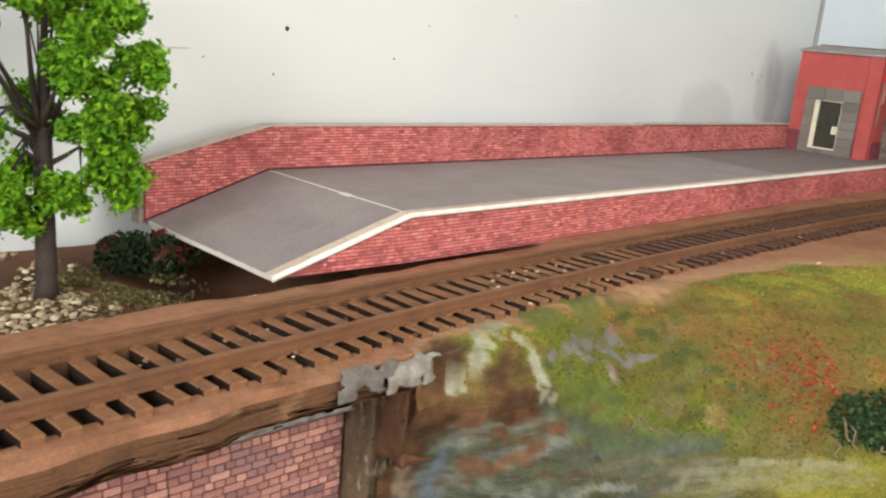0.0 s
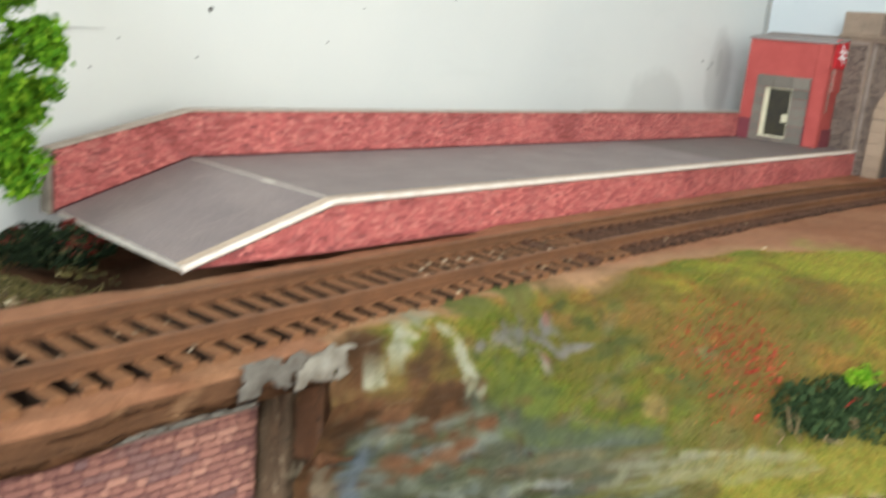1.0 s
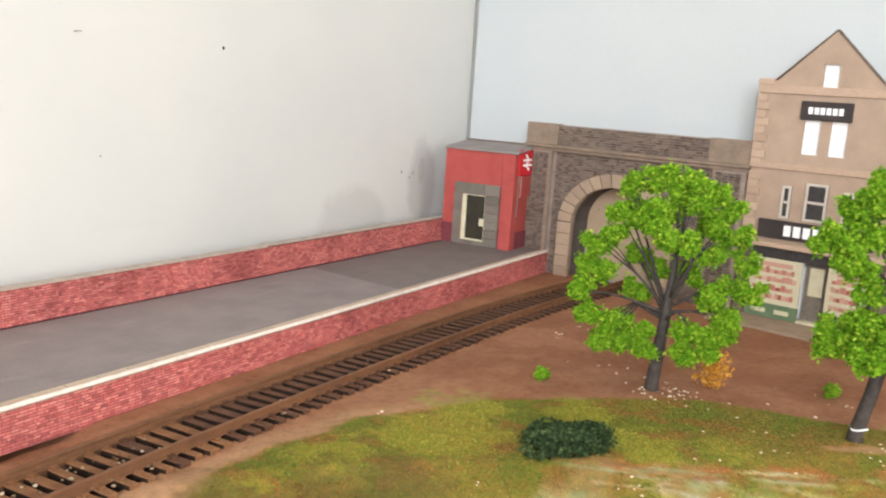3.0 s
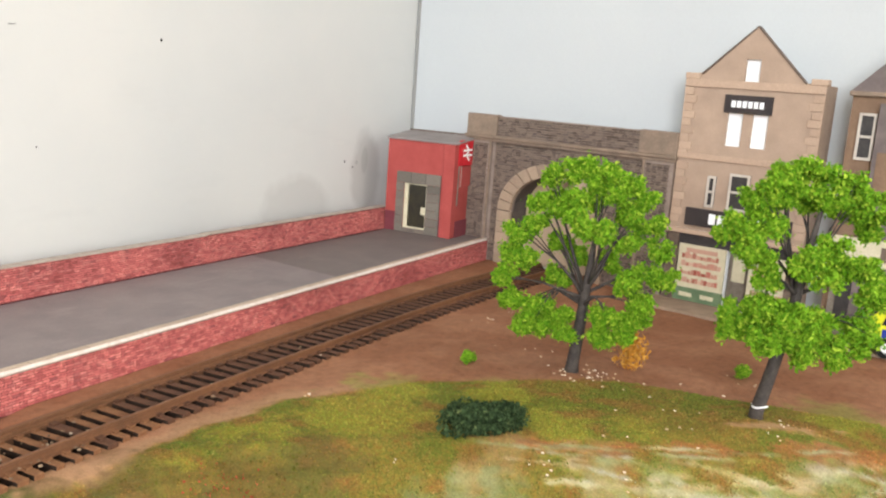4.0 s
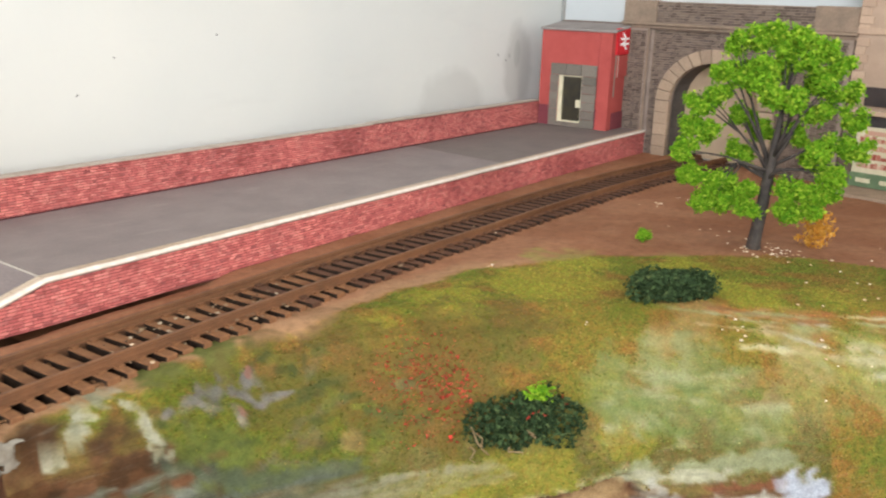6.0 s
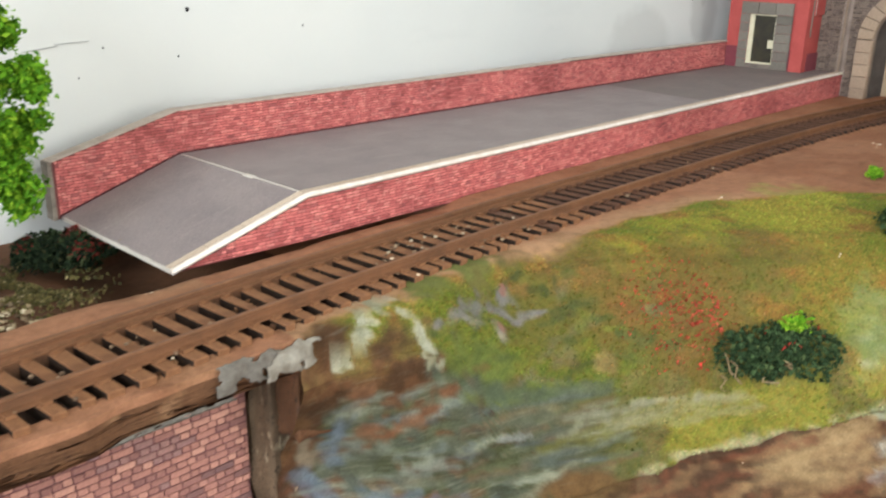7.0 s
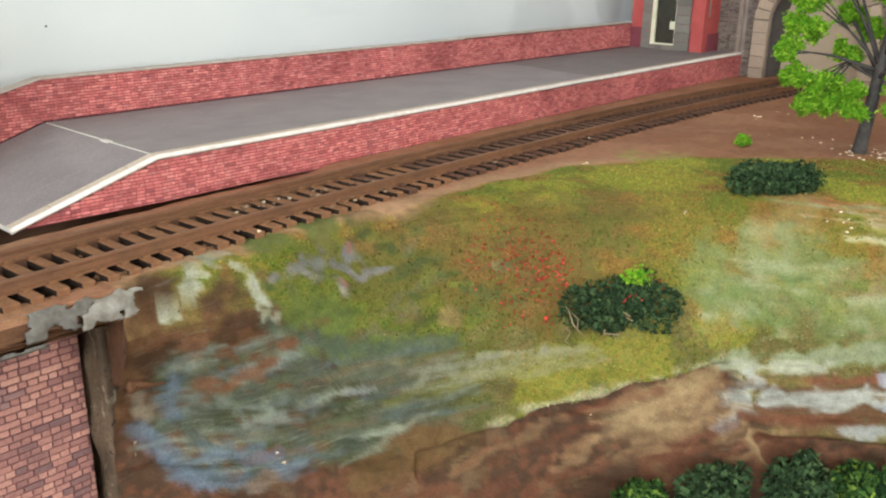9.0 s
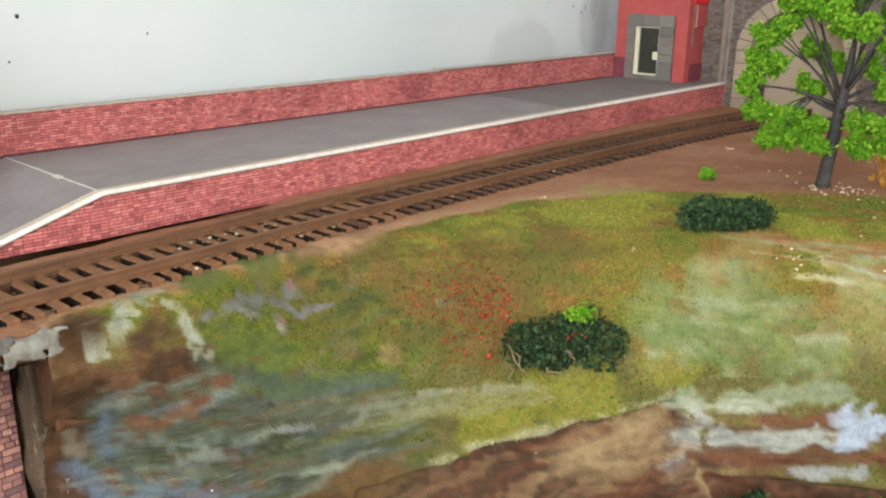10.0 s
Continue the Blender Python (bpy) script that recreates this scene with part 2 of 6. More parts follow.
M_leaf = islands("bright_leaf", [(0.0, srgb(84, 134, 24)), (0.4, srgb(116, 168, 32)), (0.75, srgb(142, 188, 44)), (1.0, srgb(184, 208, 68))], 0.8, 1500, 0.2, 0.2, 0.00005, 0.2)
M_leaf_olive = islands("olive_leaf", [(0.0, srgb(64, 108, 18)), (0.4, srgb(90, 140, 24)), (0.75, srgb(114, 162, 30)), (1.0, srgb(148, 182, 46))], 0.8, 1500, 0.2, 0.2, 0.00005, 0.2)
M_foam = islands("dark_green_foam", [(0.0, srgb(38, 52, 32)), (0.5, srgb(56, 74, 46)), (0.9, srgb(72, 92, 56)), (1.0, srgb(98, 110, 68))], 0.9, 1500, 0.3, 0.1)
M_foam_mixed = islands("mixed_green_foam", [(0.0, srgb(34, 54, 30)), (0.5, srgb(52, 80, 36)), (0.85, srgb(86, 112, 48)), (1.0, srgb(116, 134, 52))], 0.9, 1500, 0.3, 0.1)
M_foam_bright = islands("bright_green_foam", [(0.0, srgb(50, 92, 26)), (0.5, srgb(84, 136, 36)), (1.0, srgb(124, 168, 52))], 0.9, 1500, 0.3, 0.1)
M_foam_black = islands("blackish_green_foam", [(0.0, srgb(26, 34, 24)), (0.6, srgb(40, 52, 34)), (0.95, srgb(58, 70, 44)), (1.0, srgb(84, 84, 56))], 0.9, 1500, 0.3, 0.1)
M_redleaf = islands("dull_red_foam", [(0.0, srgb(84, 34, 30)), (0.6, srgb(128, 46, 40)), (1.0, srgb(150, 70, 58))], 0.85, 1500, 0.25)
M_flower = islands("red_scatter", [(0.0, srgb(130, 44, 34)), (0.6, srgb(168, 62, 46)), (0.93, srgb(190, 90, 66)), (1.0, srgb(214, 60, 52))], 0.8, 1500, 0.2)
M_ochre = islands("ochre_foam", [(0.0, srgb(176, 116, 36)), (0.6, srgb(206, 146, 56)), (1.0, srgb(222, 174, 84))], 0.85, 1500, 0.2)
M_twig = mottled("pale_twig", srgb(160, 138, 104), srgb(120, 100, 72), 300, 0.8, 1500, 0.0001, 0.2, 0.2)
M_chip = islands("pale_chips", [(0.0, srgb(196, 160, 124)), (0.5, srgb(222, 196, 164)), (1.0, srgb(238, 222, 200))], 0.85, 1500, 0.2)
M_gravel = islands("gravel", [(0.0, srgb(92, 76, 58)), (0.4, srgb(146, 126, 98)), (0.8, srgb(180, 162, 130)), (1.0, srgb(212, 198, 170))], 0.85, 1500, 0.25)
M_trackchip = islands("track_grit", [(0.0, srgb(84, 64, 50)), (0.5, srgb(128, 104, 82)), (0.85, srgb(160, 138, 112)), (1.0, srgb(196, 180, 156))], 0.85, 1500, 0.25)
M_trackdirt = islands("track_dirt", [(0.0, srgb(78, 54, 38)), (0.6, srgb(108, 76, 52)), (1.0, srgb(128, 96, 68))], 0.9, 1500, 0.3)
M_moss = islands("moss", [(0.0, srgb(62, 58, 34)), (0.5, srgb(90, 84, 46)), (0.9, srgb(112, 98, 58)), (1.0, srgb(150, 136, 100))], 0.9, 1500, 0.3)
M_stonebrick = pieces("pink_brick_print", [(0.0, srgb(138, 98, 92)), (0.3, srgb(160, 113, 103)), (0.65, srgb(180, 128, 114)), (1.0, srgb(198, 147, 129))], 0.75, 1100, 0.3)
M_stonebrick_grey = pieces("grey_brick_print", [(0.0, srgb(146, 110, 106)), (0.5, srgb(160, 120, 112)), (1.0, srgb(140, 110, 110))], 0.75, 1100, 0.3)
M_lowbrick = islands("pink_brick_courses", [(0.0, srgb(122, 92, 90)), (0.15, srgb(142, 101, 94)), (0.5, srgb(168, 118, 107)), (1.0, srgb(194, 142, 125))], 0.75, 1100, 0.3)
M_brickjoint = mottled("plum_joint", srgb(118, 80, 78), srgb(98, 66, 66), 200, 0.8, 1500, 0.00003, 0.2, 0.25)
M_plaster = mottled("grey_plaster", srgb(122, 116, 108), srgb(90, 82, 74), 320, 0.8, 900, 0.0003, 0.2, 0.25)
M_plaster_white = mottled("white_plaster", srgb(150, 144, 132), srgb(116, 106, 94), 320, 0.8, 900, 0.0003, 0.2, 0.2)


def chipped(name, base, dark, chip):
    """Dark plaster with pale chipped patches."""
    k = Mat(name, 0.7, 0.0, 0.3)
    broad, mid, small = k.noise(90, 4), k.noise(260, 5, k.scaled((1, 1, 0.45))), k.noise(1100, 3)
    c = k.mix(k.ramp(broad, [(0.35, (0, 0, 0, 1)), (0.65, (1, 1, 1, 1))]), base, dark)
    c = k.mix(k.ramp(mid, [(0.60, (0, 0, 0, 1)), (0.66, (0.85, 0.85, 0.85, 1))]), c, chip)
    c = k.mix(k.ramp(small, [(0.30, (0.9, 0.9, 0.9, 1)), (0.42, (0, 0, 0, 1))]), c, srgb(40, 32, 26))
    k.colour(c).bump(k.math("ADD", mid, small), 0.0006, 0.7)
    return k.m


# plaster tones lightened to offset the shade under the deck overhang
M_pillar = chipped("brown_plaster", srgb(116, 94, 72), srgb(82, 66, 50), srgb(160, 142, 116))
M_rockfill = chipped("brown_rock", srgb(104, 70, 46), srgb(78, 52, 34), srgb(122, 90, 62))
M_chipplaster = mottled("tan_plaster", srgb(150, 130, 108), srgb(118, 98, 80), 220, 0.8, 900, 0.0003, 0.2, 0.25)
M_bluewash = mottled("blue_wash", srgb(150, 164, 176), srgb(176, 182, 180), 90, 0.7, 900, 0.0002, 0.3, 0.15)
M_speck = mottled("dark_speck", srgb(60, 58, 56), srgb(44, 42, 42), 500, 0.8, 1500, 0.0001, 0.2, 0.2)
M_scuff = mottled("pencil_scuff", srgb(158, 158, 156), srgb(176, 174, 170), 300, 0.7, 900, 0.00002, 0.2, 0.1)
M_caryellow = mottled("car_yellow", srgb(220, 222, 40), srgb(210, 214, 36), 60, 0.35, 900, 0.00001, 0.5, 0.03)
M_carblue = mottled("car_blue", srgb(36, 60, 150), srgb(30, 52, 138), 60, 0.35, 900, 0.00001, 0.5, 0.03)
M_carwhite = mottled("car_white", srgb(232, 234, 236), srgb(226, 228, 230), 60, 0.35, 900, 0.00001, 0.5, 0.03)
M_glass = mottled("car_glass", srgb(40, 46, 52), srgb(30, 34, 40), 60, 0.15, 900, 0.00001, 0.6, 0.05)
M_tyre = mottled("tyre", srgb(36, 34, 34), srgb(28, 27, 27), 300, 0.85, 1500, 0.00005, 0.2, 0.2)


def ground_material():
    """Painted scenery: the hand-laid paint of the sheet, broken by turf speckle and brushed streaks."""
    k = Mat("painted_scenery", 0.8, 0.0, 0.2)
    a, b = k.attribute("paint"), k.attribute("brush")
    sb = k.t.nodes.new("ShaderNodeSeparateColor")
    k.link(b.outputs["Color"], sb.inputs[0])
    fine, mid = k.noise(1900, 5), k.noise(620, 6)
    lean = k.t.nodes.new("ShaderNodeMapping")
    lean.inputs["Rotation"].default_value = (0, radians(6), 0)
    k.link(k.co, lean.inputs["Vector"])
    stretch = k.t.nodes.new("ShaderNodeMapping")
    stretch.inputs["Scale"].default_value = (120, 160, 1500)
    k.link(lean.outputs[0], stretch.inputs["Vector"])
    streak = k.noise(1.0, 8, stretch.outputs[0], 0.7)
    patch = k.noise(150, 3)
    hue = k.ramp(mid, [(0.25, srgb(150, 160, 92)), (0.42, srgb(190, 190, 134)), (0.58, srgb(214, 192, 140)), (0.75, srgb(206, 156, 116))])
    turf = k.mix(1.0, k.mix(1.0, a.outputs["Color"], hue, "MULTIPLY"), (1.9, 1.9, 1.9, 1), "MULTIPLY")
    c = k.mix(sb.outputs[0], a.outputs["Color"], turf)
    light = k.math("MULTIPLY", k.ramp(streak, [(0.52, (0, 0, 0, 1)), (0.68, (1, 1, 1, 1))]), k.ramp(patch, [(0.38, (0.05, 0.05, 0.05, 1)), (0.65, (1, 1, 1, 1))]))
    c = k.mix(k.math("MULTIPLY", light, k.math("MULTIPLY", sb.outputs[1], 0.5)), c, srgb(150, 150, 134))
    dark = k.ramp(streak, [(0.34, (1, 1, 1, 1)), (0.46, (0, 0, 0, 1))])
    c = k.mix(k.math("MULTIPLY", dark, k.math("MULTIPLY", sb.outputs[1], 0.45)), c, srgb(70, 66, 48))
    f = k.ramp(fine, [(0.3, (0.6, 0.6, 0.6, 1)), (0.7, (1.25, 1.25, 1.25, 1))])
    blot = k.ramp(k.noise(330, 5, None, 0.65), [(0.3, (0.7, 0.68, 0.62, 1)), (0.5, (1, 1, 1, 1)), (0.72, (1.22, 1.2, 1.16, 1))])
    c = k.mix(0.75, c, k.mix(1.0, c, blot, "MULTIPLY"))
    k.colour(k.mix(k.math("MULTIPLY_ADD", sb.outputs[0], 0.45, 0.5), c, k.mix(1.0, c, f, "MULTIPLY")))
    k.bump(k.math("ADD", fine, k.math("MULTIPLY", mid, 1.5)), 0.0004, 0.5)
    return k.m


M_ground = ground_material()


# ---- mesh helpers ----
def finish(name, bm, material, parent=None, label="", smooth=False, m=None):
    me = bpy.data.meshes.new(name)
    bm.to_mesh(me)
    bm.free()
    me.materials.append(material)
    if smooth:
        me.polygons.foreach_set("use_smooth", [True] * len(me.polygons))
    ob = new(name, me)
    if parent is not None:
        ob.parent = parent
    if m is not None:
        ob.matrix_basis = m
    if label:
        ob["label"] = label
    return ob


def part(name, bm, material, parent, label="", smooth=False, m=None):
    return finish(name, bm, material, parent, label, smooth, m)


def thing(name, m, label, category, group="", kind=""):
    ob = new(name)
    ob.empty_display_size = 0.005
    ob.matrix_basis = m
    return tagged(ob, label, category, group, kind)


def structure(name, bm, material, label="", smooth=False):
    return tagged(finish(name, bm, material, None, "", smooth), label, "", "", "structure")


def box(bm, x0, x1, y0, y1, z0, z1, bevel=0.0, m=None):
    """A box with optional rounded edges, added to bm."""
    t = bmesh.new()
    r = bmesh.ops.create_cube(t, size=1)
    for v in r["verts"]:
        v.co = Vector(((x0 + x1) / 2 + v.co.x * (x1 - x0), (y0 + y1) / 2 + v.co.y * (y1 - y0), (z0 + z1) / 2 + v.co.z * (z1 - z0)))
    if bevel:
        bmesh.ops.bevel(t, geom=t.edges[:], offset=bevel, segments=1, affect="EDGES")
    join(bm, t, m)
    return bm


def join(bm, t, m=None):
    """Adds the faces of t to bm and frees t."""
    if m is not None:
        t.transform(m)
    t.verts.index_update()
    vs = [bm.verts.new(v.co) for v in t.verts]
    for f in t.faces:
        bm.faces.new([vs[v.index] for v in f.verts])
    t.free()


def boxed(*a, **k):
    return box(bmesh.new(), *a, **k)


def prism(points, y0, y1, bevel=0.0):
    """A solid from an outline in x and z, between two values of y."""
    bm = bmesh.new()
    a = [bm.verts.new((x, y0, z)) for x, z in points]
    b = [bm.verts.new((x, y1, z)) for x, z in points]
    bm.faces.new(a), bm.faces.new(b[::-1])
    for i in range(len(a)):
        j = (i + 1) % len(a)
        bm.faces.new((a[j], a[i], b[i], b[j]))
    bmesh.ops.recalc_face_normals(bm, faces=bm.faces[:])
    if bevel:
        bmesh.ops.bevel(bm, geom=bm.edges[:], offset=bevel, segments=1, affect="EDGES")
    return bm


def tube(bm, points, radii, sides=7):
    """A tapered, bent limb through the points."""
    rings = []
    for i, p in enumerate(points):
        d = (points[min(i + 1, len(points) - 1)] - points[max(i - 1, 0)]).normalized()
        u = d.orthogonal().normalized()
        w = d.cross(u)
        rings.append([bm.verts.new(p + radii[i] * (math.cos(a) * u + math.sin(a) * w)) for a in [2 * math.pi * k / sides for k in range(sides)]])
    for r0, r1 in zip(rings, rings[1:]):
        best = min(range(sides), key=lambda o: sum((r0[k].co - r1[(k + o) % sides].co).length for k in range(sides)))
        for k in range(sides):
            bm.faces.new((r0[k], r0[(k + 1) % sides], r1[(k + 1 + best) % sides], r1[(k + best) % sides]))
    bm.faces.new(rings[-1]), bm.faces.new(rings[0][::-1])


def pebble(bm, c, r, rng, flat=0.7):
    """A rough little stone."""
    t = bmesh.new()
    bmesh.ops.create_icosphere(t, subdivisions=1, radius=1)
    q = Euler((rng.uniform(0, 6), rng.uniform(0, 6), rng.uniform(0, 6))).to_matrix()
    for v in t.verts:
        p = q @ v.co
        p *= rng.uniform(0.7, 1.15)
        v.co = Vector(c) + Vector((p.x * r, p.y * r, p.z * r * flat))
    join(bm, t)


def crumb(bm, c, r, rng):
    """A crumb of scatter: a skewed tetrahedron."""
    d = [Vector((rng.gauss(0, 1), rng.gauss(0, 1), rng.gauss(0, 1))).normalized() * r for _ in range(4)]
    v = [bm.verts.new(Vector(c) + x) for x in d]
    for i in ((0, 1, 2), (0, 2, 3), (0, 3, 1), (1, 3, 2)):
        bm.faces.new([v[k] for k in i])


def leaf(bm, c, r, rng, up=0.3):
    """A leaf: two faces folded along its rib."""
    n = Vector((rng.gauss(0, 1), rng.gauss(0, 1), rng.gauss(0, 1) + up)).normalized()
    u = n.orthogonal().normalized()
    u = (Matrix.Rotation(rng.uniform(0, 6.28), 3, n) @ u)
    w = n.cross(u)
    c = Vector(c)
    a, b = bm.verts.new(c - u * r), bm.verts.new(c + u * r)
    p, q = bm.verts.new(c + w * r * 0.62 + n * r * 0.35), bm.verts.new(c - w * r * 0.62 + n * r * 0.35)
    bm.faces.new((a, b, p)), bm.faces.new((b, a, q))


def lerp(xs, ys, x):
    return float(np.interp(x, xs, ys))


def smooth_lerp(xs, ys, x):
    """A rounded curve through a few plan points."""
    return (lerp(xs, ys, x - 0.012) + 2 * lerp(xs, ys, x) + lerp(xs, ys, x + 0.012)) / 4


def nz(x, y, z, s, seed=0.0):
    return noise.noise(Vector((x * s + seed, y * s - seed, z * s + 2 * seed)))


# ---- the room round the layout ----
def room():
    x0, x1, y0, y1, z0, z1 = -2.4, 2.6, -2.6, 0.6, -0.95, 1.55
    structure("floor", boxed(x0 - 0.1, x1 + 0.1, y0 - 0.1, y1 + 0.1, z0 - 0.1, z0), M_roomfloor, "brown carpet floor of the room")
    structure("ceiling", boxed(x0 - 0.1, x1 + 0.1, y0 - 0.1, y1 + 0.1, z1, z1 + 0.1), M_ceiling, "plain white ceiling")
    structure("wall_north", boxed(x0, x1, y1, y1 + 0.1, z0, z1), M_wall, "plain painted wall behind the boards")
    structure("wall_east", boxed(x1, x1 + 0.1, y0 - 0.1, y1 + 0.1, z0, z1), M_wall, "plain painted wall")

    def holed(name, along_x, at, lo, hi, a, b, c, d):
        bm = bmesh.new()
        for p, q, r, s in ((lo, a, z0, z1), (b, hi, z0, z1), (a, b, z0, c), (a, b, d, z1)):
            if along_x:
                box(bm, p, q, at - 0.1, at, r, s)
            else:
                box(bm, at, at + 0.1, p, q, r, s)
        structure(name, bm, M_wall, "plain painted wall with a window opening")
    holed("wall_south", True, y0, x0, x1, -0.20, 1.00, 0.05, 1.45)
    holed("wall_west", False, x0 - 0.1, y0 - 0.1, y1 + 0.1, -2.05, -0.45, 0.05, 1.45)
    for name, m, w in (("window_1", pose(0.40, y0 - 0.05, 0.05), 1.2), ("window_2", pose(x0 - 0.05, -1.25, 0.05, 0, 0, 90), 1.6)):
        win = thing(name, m, "white window frame in the room's wall", "", "", "structure")
        f = bmesh.new()
        for a, b, c, d in ((-w / 2, w / 2, 0, 0.05), (-w / 2, w / 2, 1.35, 1.4), (-w / 2, -w / 2 + 0.05, 0.05, 1.35), (w / 2 - 0.05, w / 2, 0.05, 1.35), (-0.02, 0.02, 0.05, 1.35)):
            box(f, a, b, -0.04, -0.005, c, d)
        part("window_frame", f, M_frame, win)
    # baseboard that the layout stands on
    structure("table_top", boxed(-1.1, 0.62, -0.75, 0.03, -0.135, -0.115), M_card, "plain board under the model landscape")
    for x in (-1.03, 0.55):
        for y in (-0.68, -0.04):
            structure("table_leg", boxed(x - 0.025, x + 0.025, y - 0.025, y + 0.025, z0, -0.135, 0.004), M_card, "plain wooden table leg")
    b = bmesh.new()
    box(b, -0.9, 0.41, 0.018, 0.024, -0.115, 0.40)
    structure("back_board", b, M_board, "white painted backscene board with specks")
    e = boxed(-0.0565, 0.75, 0.019, 0.025, -0.115, 0.40)
    e.transform(END)
    structure("end_board", e, M_board_end, "pale blue-white painted end board")


# frame of the far end: x along the portal and houses, y into the end board
END = pose(0.358, -0.038, 0, 0, 0, -97.93)
GROUND_Z = -0.0125
room()


# ---- the ground: one modelled sheet with bank and cliff ----
EDGE_X = (-0.036, -0.03, -0.02, -0.01, 0.0, 0.04, 0.07, 0.09, 0.11, 0.14, 0.17, 0.20, 0.30, 0.45)
EDGE_Y = (-0.1050, -0.1055, -0.1065, -0.1085, -0.1110, -0.1335, -0.153, -0.1745, -0.196, -0.228, -0.262, -0.30, -0.36, -0.40)
TURF_X = (-0.03, 0.0, 0.06, 0.12, 0.15, 0.18, 0.20, 0.21, 0.23)
TURF_Y = (-0.1040, -0.1025, -0.1035, -0.114, -0.134, -0.162, -0.19, -0.24, -0.34)
FALL_R = (-0.034, -0.020, -0.010, -0.003, 0.000, 0.002, 0.005, 0.011, 0.022, 0.05)
FALL_Z = (-0.0125, -0.0170, -0.0255, -0.0340, -0.042, -0.054, -0.073, -0.086, -0.093, -0.100)
SHARP_R = (-0.0095, -0.005, -0.001, 0.001, 0.0022, 0.0035, 0.0055, 0.011, 0.022, 0.05)
SHARP_Z = (-0.0125, -0.0140, -0.0200, -0.0255, -0.040, -0.058, -0.074, -0.086, -0.093, -0.100)


def smoothstep(a, b, x):
    t = min(1.0, max(0.0, (x - a) / (b - a)))
    return t * t * (3 - 2 * t)


def fall(x, r):
    """Height of the bank at a distance from its edge: sharp by the bridge, rounded further along."""
    k = smoothstep(-0.005, 0.03, x)
    return lerp(FALL_R, FALL_Z, r) * k + lerp(SHARP_R, SHARP_Z, r) * (1 - k)


def mound(x, y):
    """Low heaps at the feet of the two trees on the turf."""
    return sum(h * smoothstep(r, 0.0, math.hypot(x - a, y - b)) for a, b, h, r in ((0.1955, -0.171, 0.0008, 0.02), (0.1895, -0.2355, 0.0018, 0.02)))



def shelf(x, y, z):
    """The ground kept level with the sleepers beside the track."""
    return z + (GROUND_Z - z) * smoothstep(-0.026, -0.0165, y - track_y(x)) if x > -0.036 and z > -0.03 else z


def track_y(x):
    """Centre line of the track."""
    return sum(lerp((-0.4, -0.09, -0.05, 0.0, 0.06, 0.12, 0.20, 0.26, 0.305, 0.345, 0.42), (-0.114, -0.0900, -0.0870, -0.0838, -0.0816, -0.0806, -0.0805, -0.082, -0.0855, -0.0900, -0.099), x + d) for d in (-0.02, -0.01, 0.0, 0.01, 0.02)) / 5


def lin(r, g, b):
    return np.array(srgb(r, g, b)[:3])


EARTH, EARTH_RED, SAND, DIRT = lin(152, 107, 80), lin(139, 94, 68), lin(170, 134, 101), lin(108, 74, 50)
RECESS_SHADE = lin(34, 26, 20)
OLIVE, GREEN, BROWN_TURF, LUSH = lin(114, 106, 60), lin(96, 104, 52), lin(124, 96, 64), lin(138, 136, 68)
WASH, PALE, WHITE, BLUE = lin(72, 74, 56), lin(136, 140, 98), lin(158, 156, 140), lin(72, 76, 76)
ROCK, ROCK_RED, TAN, GREY, RED = lin(72, 50, 34), lin(98, 62, 42), lin(148, 122, 86), lin(128, 124, 120), lin(132, 70, 48)
TURQ, GRASS = lin(108, 120, 78), lin(88, 98, 44)
SPOTS = []


def dabs(colour, weight, brushed, *spots):
    """Painted patches: x, y, z of each middle and a radius, in millimetres."""
    SPOTS.append((colour, weight, brushed, spots))


dabs(LUSH, 0.65, 0, (83, -122, -12, 12), (114, -138, -12, 16), (140, -130, -12, 12), (147, -186, -12, 12), (60, -118, -14, 9), (160, -160, -12, 10), (163, -207, -12, 8), (213, -257, -12, 12))
dabs(GRASS, 0.9, 0, (18, -114, -31, 12), (33, -123, -30, 12), (5, -101, -16, 7), (5, -114, -27, 7), (24, -120, -31, 9), (20, -100, -16, 8), (12, -116, -30, 8), (39, -128, -34, 8))
dabs(OLIVE, 0.8, 0, (120, -188, -20, 10), (97, -157, -17, 12), (166, -223, -14, 14))
dabs(RED, 0.26, 0, (55, -129, -24, 7), (63, -140, -28, 8), (56, -140, -34, 6), (70, -134, -20, 8), (62, -130, -21, 14), (48, -126, -22, 9))
dabs(TAN, 0.6, 0, (124, -179, -14, 9), (139, -204, -18, 9), (36, -130, -35, 2.5), (112, -176, -16, 6))
dabs(LUSH, 0.6, 0, (57, -147, -56, 8), (73, -159, -49, 8), (90, -172, -41, 6))
dabs(lin(88, 74, 38), 0.55, 0, (50, -122, -22, 18), (70, -134, -22, 16), (30, -114, -20, 14), (85, -140, -20, 12))
dabs(TURQ, 0.6, 0.5, (94, -172, -31, 8), (101, -176, -27, 7), (112, -189, -28, 9), (113, -196, -36, 9), (104, -180, -33, 7))
dabs(PALE, 0.42, 0.5, (172, -254, -28, 10), (144, -222, -29, 10), (135, -206, -22, 6), (184, -262, -20, 9), (126, -208, -32, 9), (104, -178, -25, 8))


def lip_z(x):
    return lerp((-0.031, -0.026, -0.022, -0.014, -0.005, 0.0, 0.011, 0.017, 0.025, 0.032, 0.043, 0.069, 0.092, 0.098, 0.13), (-0.050, -0.059, -0.066, -0.0705, -0.070, -0.0675, -0.0684, -0.064, -0.061, -0.0625, -0.065, -0.0586, -0.0498, -0.070, -0.074), x)


